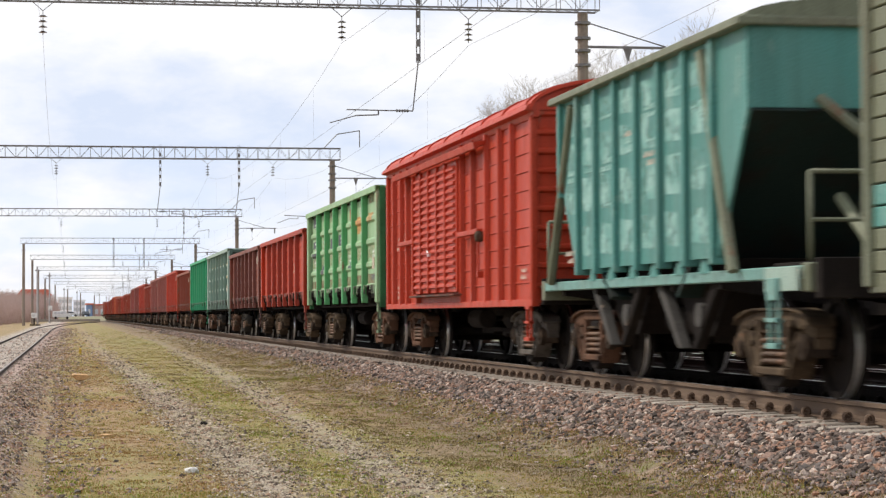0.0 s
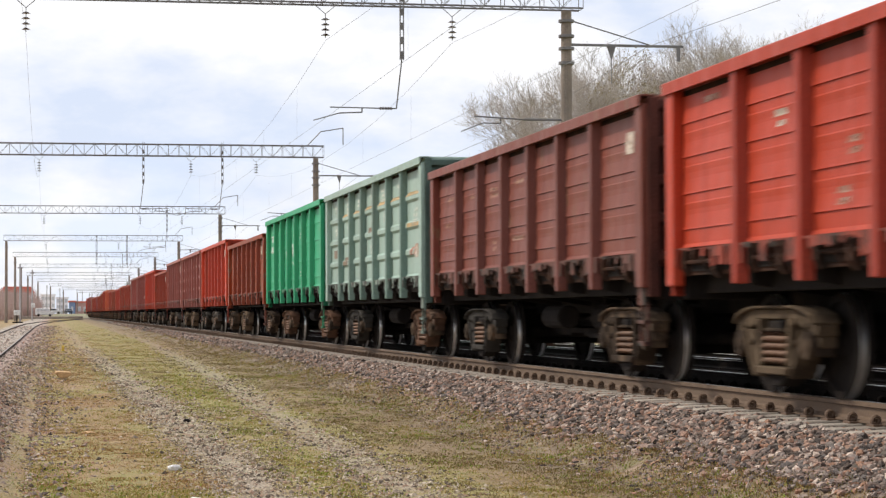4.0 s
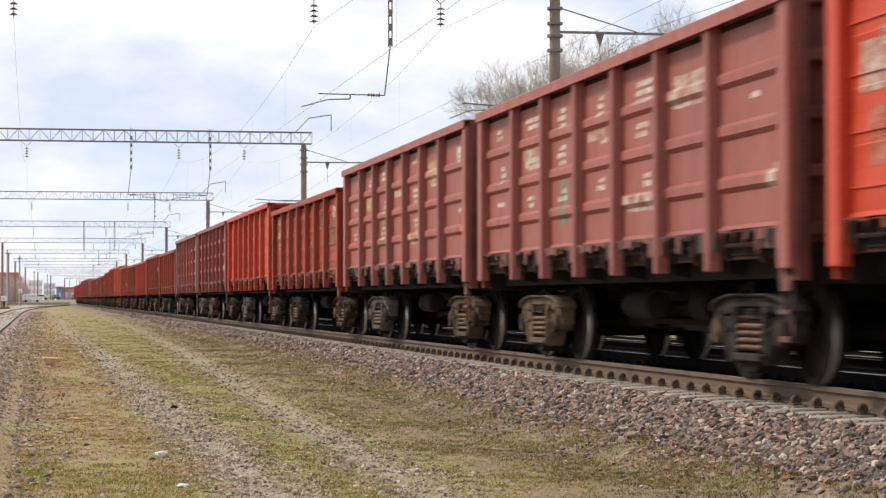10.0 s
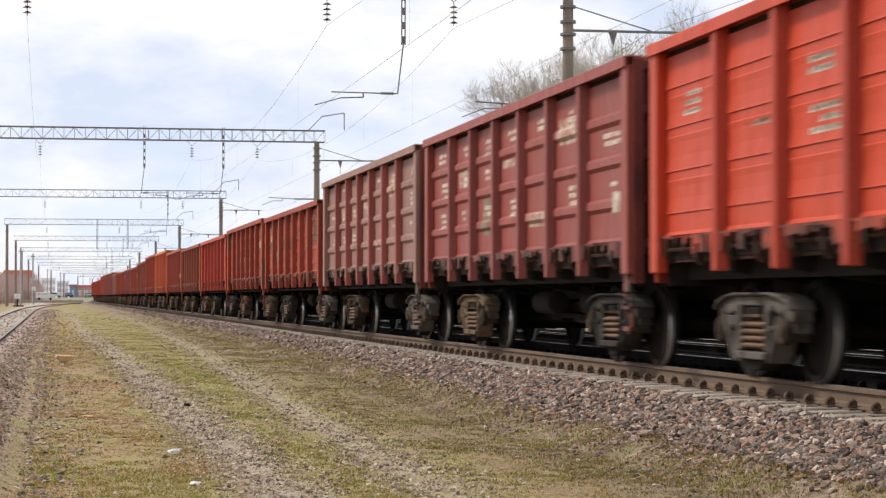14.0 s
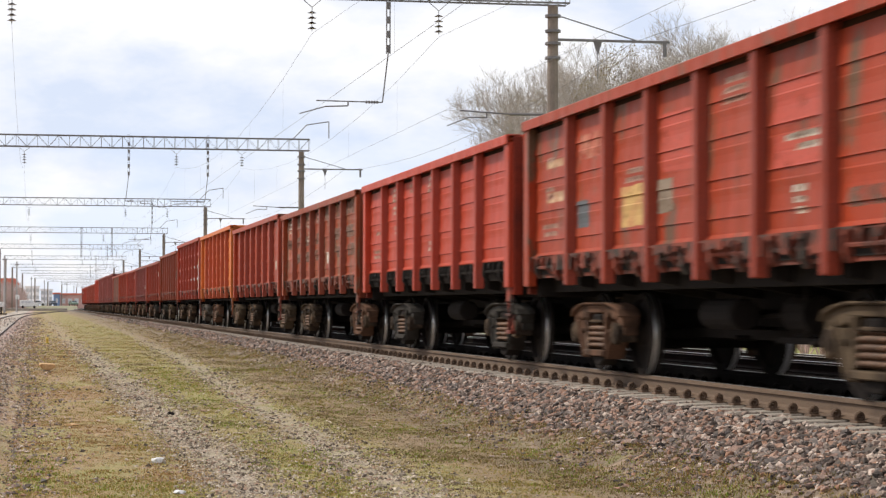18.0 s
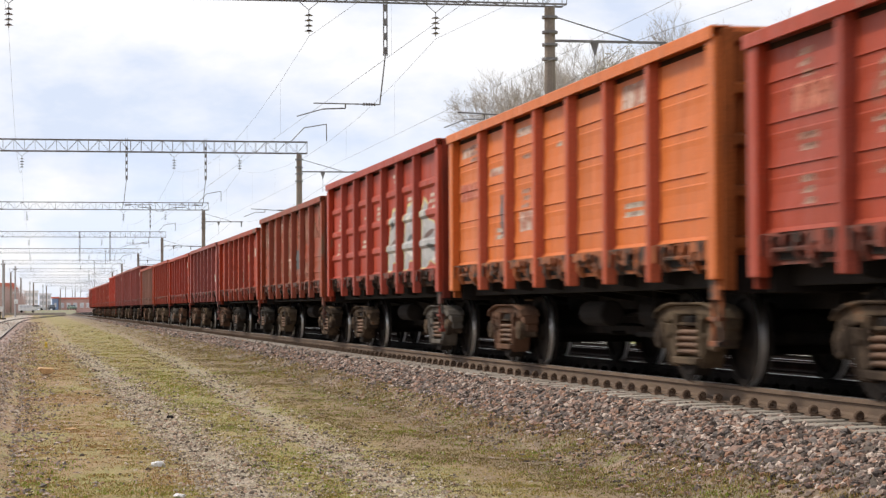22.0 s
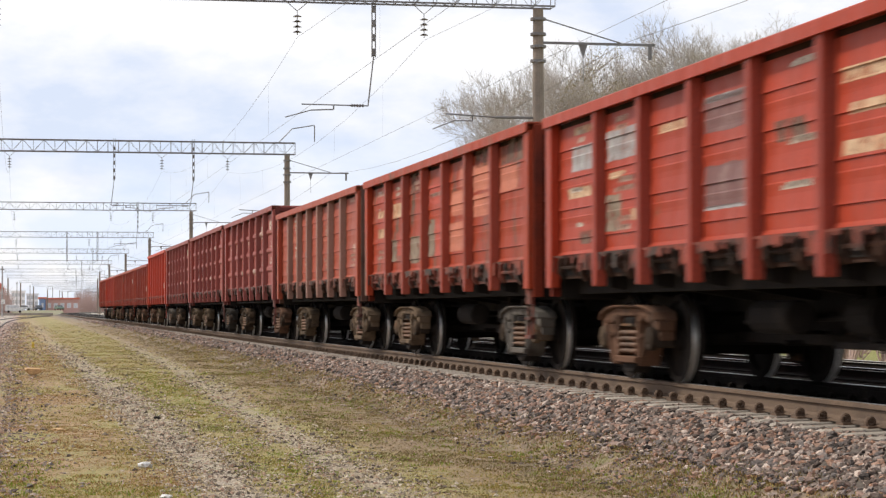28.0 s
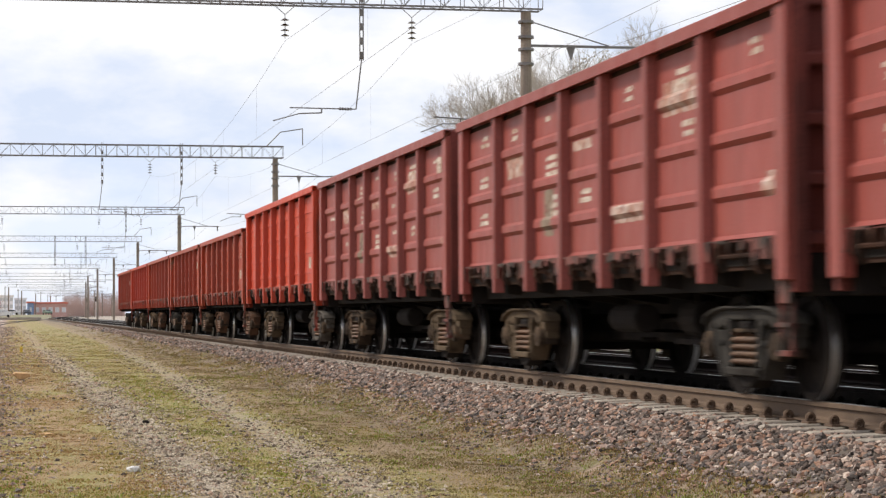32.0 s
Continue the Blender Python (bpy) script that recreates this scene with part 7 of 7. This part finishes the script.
for x, y, h, k, turn, leafy in ((27.4, 121, 10.5, 1, 80, None), (28.9, 126, 12.6, 3, 20, None), (29.9, 119, 14.2, 2, 140, (30.6, 119, 12.2, 2.5)), (31.3, 122, 15.6, 3, 200, None),
                                (32.4, 127, 15.8, 1, 320, (32.8, 127, 13.5, 3.0)), (33.5, 119, 16.2, 0, 250, (33.0, 119, 13.2, 2.8)), (35.4, 121, 17.2, 1, 300, (35.8, 121, 15.4, 3.2)),
                                (36.4, 128, 17.4, 2, 260, (36.6, 128, 15.8, 3.0)), (37.4, 123, 17.0, 2, 33, (37.6, 123, 15.8, 3.4)), (39.0, 127, 18.2, 0, 70, (39.2, 127, 16.4, 2.6)),
                                (39.9, 119, 18.0, 3, 170, (40.2, 119, 15.6, 2.4)), (41.6, 121, 17.6, 0, 100, None), (42.6, 127, 18.4, 1, 220, None), (43.8, 119, 17.2, 1, 10, None),
                                (46.2, 121, 17.6, 2, 60, None), (37.5, 168, 14.0, 1, 130, None), (41.0, 175, 15.0, 2, 230, None), (50.0, 225, 15.0, 0, 10, None), (55.0, 240, 16.0, 3, 10, None)):
    tree(x, y, h / TREE_TALL[k], k, turn, leafy)

# ---------------------------------------------------------------- far background
# Distance haze is put into these colours: stems, walls and far panes lightened.
M_THICKET = material("bare_reddish_thicket", (0.46, 0.34, 0.31), 0.95, 0, (0.36, 0.26, 0.23), 2, 0.5, 20, 0.2)
M_WALL_PALE = material("haze_pale_rosy_render", (0.92, 0.90, 0.92), 0.9, 0, (0.88, 0.86, 0.88), 0.3, 0.5, 3, 0.05)
M_WALL_BLUE = material("blue_cladding", (0.20, 0.29, 0.47), 0.7)
M_ROOF_RED = material("red_metal_roof", (0.62, 0.17, 0.11), 0.6)
M_WALL_BRICK = material("pale_rosy_brick_wall", (0.55, 0.35, 0.31), 0.9, 0, (0.48, 0.28, 0.24), 0.6, 0.5, 8, 0.1)
M_GLASS = material("dark_window_glass", (0.06, 0.07, 0.08), 0.15)
M_PANE_FAR = material("haze_pale_window", (0.62, 0.63, 0.66), 0.3)
M_WHITE = material("white_enamel", (0.75, 0.75, 0.74), 0.5)


def thicket(name, x0, x1, y0, y1, h, n, seed):
    """Bushes of thin upright stems with side twigs, each a tapered three-sided spike."""
    rng = np.random.default_rng(seed)
    stems, side = 7, 4
    c = np.stack([rng.uniform(x0, x1, n), rng.uniform(y0, y1, n)], 1)
    foot = np.repeat(np.column_stack([c, [lie(y) for y in c[:, 1]]]), stems, 0)
    m = len(foot)
    up = np.stack([rng.normal(0, 0.55, m), rng.normal(0, 0.45, m), h * rng.uniform(0.45, 1.1, m)], 1)
    p, q, r = [foot], [foot + up], [np.full(m, 0.035)]
    for _ in range(side):
        e = foot + up * rng.uniform(0.35, 0.9, (m, 1))
        p.append(e)
        q.append(e + np.stack([rng.normal(0, 0.45, m), rng.normal(0, 0.4, m), rng.uniform(0.3, 1.0, m) * h * 0.2], 1))
        r.append(np.full(m, 0.016))
    p, q, r = np.vstack(p), np.vstack(q), np.concatenate(r)
    ring = [p + np.stack([r * math.cos(a), r * math.sin(a), r * 0], 1) for a in (0.3, 2.4, 4.5)]
    v = np.stack(ring + [q], 1).reshape(-1, 3)
    f = (np.array([(0, 1, 3), (1, 2, 3), (2, 0, 3)])[None] + 4 * np.arange(len(p))[:, None, None]).reshape(-1, 3)
    me = bpy.data.meshes.new(name)
    me.from_pydata(v.tolist(), [], f.tolist())
    me.materials.append(None)
    tagged(put(name, me, M_THICKET), "dense bare reddish thicket beside the siding", "thicket", kind="stuff")


for k in range(7):
    y0 = 262 + 55 * k
    edge = -8.0 + 3.6 * k / 6
    thicket("thicket", edge - 16, edge, y0, y0 + 55, 3.9 + 0.7 * k, 400, k)
thicket("thicket", -16, -2.6, 470, 520, 5.2, 420, 41)
thicket("thicket", 17.6, 26, 36, 130, 1.9, 620, 30)
thicket("thicket", 19, 60, 130, 200, 2.0, 500, 31)
thicket("thicket", 18.8, 40, 760, 800, 8.6, 420, 32)
thicket("thicket", 40, 80, 600, 700, 8.0, 300, 33)


def building(name, label, x0, x1, y0, y1, h, wall, roof, rows, cols, win=(1.2, 1.5), pitched=0.0):
    root = tagged(new(name), label, "building")
    z = lie(y0)
    put("wall", Geo().box(x0, x1, y0, y1, z - 0.5, z + h).mesh("wall"), wall, root)
    if pitched:
        g = Geo().prism([(x0 - 0.4, z + h), (x1 + 0.4, z + h), (x1 - 0.6, z + h + pitched), (x0 + 0.6, z + h + pitched)], "y", y0 - 0.4, y1 + 0.4)
    else:
        g = Geo().box(x0 - 0.3, x1 + 0.3, y0 - 0.3, y1 + 0.3, z + h, z + h + 0.5)
    put("roof", g.mesh("roof"), roof, root)
    for r in range(rows):
        for c in range(cols):
            cx = x0 + (x1 - x0) * (c + 0.5) / cols
            cz = z + h * (r + 0.55) / rows
            w = put("window", Geo().box(cx - win[0] / 2, cx + win[0] / 2, y0 - 0.08, y0 + 0.02, cz - win[1] / 2, cz + win[1] / 2).mesh("window"), M_WHITE, root)
            put("pane", Geo().box(cx - win[0] / 2 + 0.1, cx + win[0] / 2 - 0.1, y0 - 0.11, y0 - 0.082, cz - win[1] / 2 + 0.1, cz + win[1] / 2 - 0.1).mesh("pane"), M_PANE_FAR, w)


building("depot_hall", "long low depot hall with a red roof edge", 7.4, 18.0, 700, 725, 4.5, M_WALL_BRICK, M_ROOF_RED, 1, 5, (1.3, 1.6))
building("depot_annex", "blue clad annex of the depot", 5.4, 7.3, 698, 722, 4.7, M_WALL_BLUE, M_ROOF_RED, 1, 1, (0.6, 1.4))
building("apartment_block", "pale grey apartment block far behind the station", -4.5, 1.0, 880, 900, 8.4, M_WALL_PALE, M_WALL_PALE, 3, 4)
building("apartment_block", "pale grey apartment block far behind the station", 1.6, 6.4, 900, 920, 7.4, M_WALL_PALE, M_WALL_PALE, 3, 3)
building("red_roofed_house", "low brick house with a red roof behind the thicket", -12.5, -4.7, 540, 552, 6.3, M_WALL_BRICK, M_ROOF_RED, 2, 4, (1.1, 1.4), 1.5)
M_VERGE = material("grey_green_verge", (0.21, 0.205, 0.12), 0.95, 0, (0.27, 0.235, 0.17), 0.4, 0.5, 3, 0.3, (0.36, 0.33, 0.29), 0.4, 0.2)
verge = put("verge", Geo().prism([(575, 0.2), (592, 1.38), (650, 1.42), (668, 0.2)], "x", -9.5, 11.0).mesh("verge", 0.3), M_VERGE)
tagged(verge, "low grassy bank with a road before the depot", "embankment", kind="structure")


def parked_car(x, y, turn, paint_mat, label):
    root = tagged(new("parked_car"), label, "car", "cars parked by the depot")
    root.matrix_basis = pose(x, y, 1.40, 0, 0, turn)
    body = [(-2.05, 0.35), (-2.1, 0.75), (-1.95, 0.92), (-1.1, 1.0), (-0.55, 1.42), (0.95, 1.45), (1.65, 1.0), (2.05, 0.9), (2.1, 0.4)]
    put("body", Geo().prism(body, "x", -0.85, 0.85).mesh("body", 0.06), paint_mat, root)
    put("windscreen", Geo().prism([(-1.12, 1.02), (-0.57, 1.40), (-0.60, 1.42), (-1.16, 1.04)], "x", -0.72, 0.72).mesh("windscreen"), M_GLASS, root)
    put("rear_window", Geo().prism([(1.62, 1.02), (0.97, 1.42), (1.0, 1.44), (1.66, 1.04)], "x", -0.7, 0.7).mesh("rear_window"), M_GLASS, root)
    for s in (-1, 1):
        put("side_window", Geo().prism([(-0.95, 1.03), (-0.5, 1.36), (0.9, 1.38), (1.35, 1.03)], "x", s * 0.855 - 0.008, s * 0.855 + 0.008).mesh("side_window"), M_GLASS, root)
        for wy in (-1.3, 1.3):
            put("wheel", Geo().lathe([(0.0, -0.1), (0.2, -0.1), (0.31, -0.09), (0.31, 0.09), (0.2, 0.1), (0.0, 0.1)], 14, "x", (s * 0.76, wy, 0.31)).mesh("wheel"), M_UNDER, root)


parked_car(4.4, 604, 8, material("dark_blue_car_paint", (0.05, 0.06, 0.08), 0.35), "dark car parked on the road before the depot")
parked_car(10.2, 612, 15, material("grey_green_car_paint", (0.17, 0.24, 0.19), 0.35), "grey-green car parked on the road before the depot")
parked_car(0.4, 606, 85, material("white_car_paint", (0.7, 0.7, 0.7), 0.35), "white car parked on the road before the depot")


def signal_post(x, y, h, label, head):
    root = tagged(new("signal_post"), label, "railway signal", "railway signals")
    root.location = (x, y, lie(y))
    put("post", Geo().tube((0, 0, -0.2), (0, 0, h), 0.07, 8).mesh("post"), M_WHITE, root)
    put("head", Geo().box(-0.22, 0.22, -0.15, 0.15, h - 0.1, h + head).mesh("head", 0.03), M_UNDER, root)
    put("hood", Geo().tube((0, -0.32, h + head * 0.6), (0, -0.14, h + head * 0.6), 0.12, 10).mesh("hood"), M_UNDER, root)


signal_post(19.6, 560, 4.2, "white signal post with a dark head beside the junction", 1.0)
signal_post(21.8, 560, 4.4, "white signal post with a dark head beside the junction", 1.2)
dw = tagged(new("point_indicator"), "white switch indicator box on a low stand beside the siding", "switch stand")
dw.location = (-4.1, 255, lie(255))
put("stand", Geo().tube((0, 0, -0.1), (0, 0, 0.9), 0.08, 8).box(-0.5, 0.7, -0.3, 0.3, -0.1, 0.15).mesh("stand"), M_UNDER, dw)
put("box", Geo().box(-0.35, 0.35, -0.25, 0.25, 0.9, 1.5).mesh("box", 0.05), M_WHITE, dw)
sg = tagged(new("distance_sign"), "small white sign on a thin post beside the siding", "sign")
sg.location = (-2.9, 330, lie(330))
put("post", Geo().tube((0, 0, -0.1), (0, 0, 2.4), 0.04, 8).mesh("post"), M_STEEL, sg)
put("plate", Geo().box(-0.3, 0.3, -0.03, 0.03, 2.0, 2.7).mesh("plate", 0.01), M_WHITE, sg)
plat = put("platform_edge", Geo().box(-9, 6, 430, 436, 0.2, 0.95).mesh("platform_edge", 0.05), M_CONC)
tagged(plat, "low pale concrete crossing platform across the end of the path", "platform", kind="structure")
van = tagged(new("parked_van"), "white van parked by the level crossing", "van")
van.matrix_basis = pose(-1.6, 432, 0.95) @ Matrix.Diagonal((0.75, 0.9, 0.8, 1))
put("body", Geo().prism([(-2.4, 0.4), (2.4, 0.4), (2.45, 1.2), (1.7, 1.3), (1.1, 2.0), (-2.3, 2.0)], "y", -0.9, 0.9).mesh("body", 0.08), M_WHITE, van)
for wx in (-1.5, 1.5):
    for wy in (-0.85, 0.85):
        put("wheel", Geo().tube((wx, wy - 0.1, 0.32), (wx, wy + 0.1, 0.32), 0.32, 16).mesh("wheel"), M_UNDER, van)
put("window", Geo().box(-1.9, 1.2, -0.93, -0.9, 1.3, 1.85).mesh("window", 0.02), M_PANE_FAR, van)


# Paler than the near masts: haze is put into the concrete's colour.
M_PALEMAST = material("haze_pale_concrete_mast", (0.44, 0.42, 0.42), 0.9, 0, (0.34, 0.32, 0.31), 0.8, 0.5, 30, 0.2)


def line_mast(x, y, h, r=0.16):
    root = tagged(new("line_mast"), "slender grey concrete line mast", "mast", "line masts")
    put("shaft", Geo().tube((x, y, -0.2), (x, y, h), r, 10, r * 0.7).mesh("shaft"), M_PALEMAST, root)
    put("crossarm", Geo().box(x - 0.32, x + 0.32, y - 0.06, y + 0.06, h - 0.6, h - 0.45).mesh("crossarm"), M_STEEL, root)


for x, y, h in ((-4.4, 300, 8.4), (-3.2, 350, 8.6), (-1.6, 640, 9.9), (2.4, 700, 9.7), (10.4, 760, 9.5), (13.0, 770, 8.6), (16.5, 800, 8.6)):
    line_mast(x, y, h)

sleepers()


def motions():
    """The train rolls past at about 45 km/h, and its wheels turn as far as it rolls."""
    for wagon, place in WAGONS:
        rows = []
        for t in range(0, 33, 2):
            y = place - run(t)
            rows.append((t, pose(TRACK_X[0] + bend(y), y, RAIL, 0, 0, -math.degrees(math.atan(3.2e-4 * max(0.0, y - 385.0))))))
        walk(wagon, rows)
    turning = {}
    for wheel, x, a in WHEELS:
        if (x, a) not in turning:
            rows = []
            for k in range(32 * FPS + 1):
                t = k / FPS
                rows.append((t, pose(x, a, 0.4785, math.degrees((run(t) - run(0)) / 0.4785) % 360.0)))
            walk(wheel, rows)
            turning[(x, a)] = wheel.animation_data
        else:
            wheel.rotation_mode = "QUATERNION"
            keys = wheel.animation_data_create()
            keys.action = turning[(x, a)].action
            keys.action_slot = turning[(x, a)].action_slot


motions()
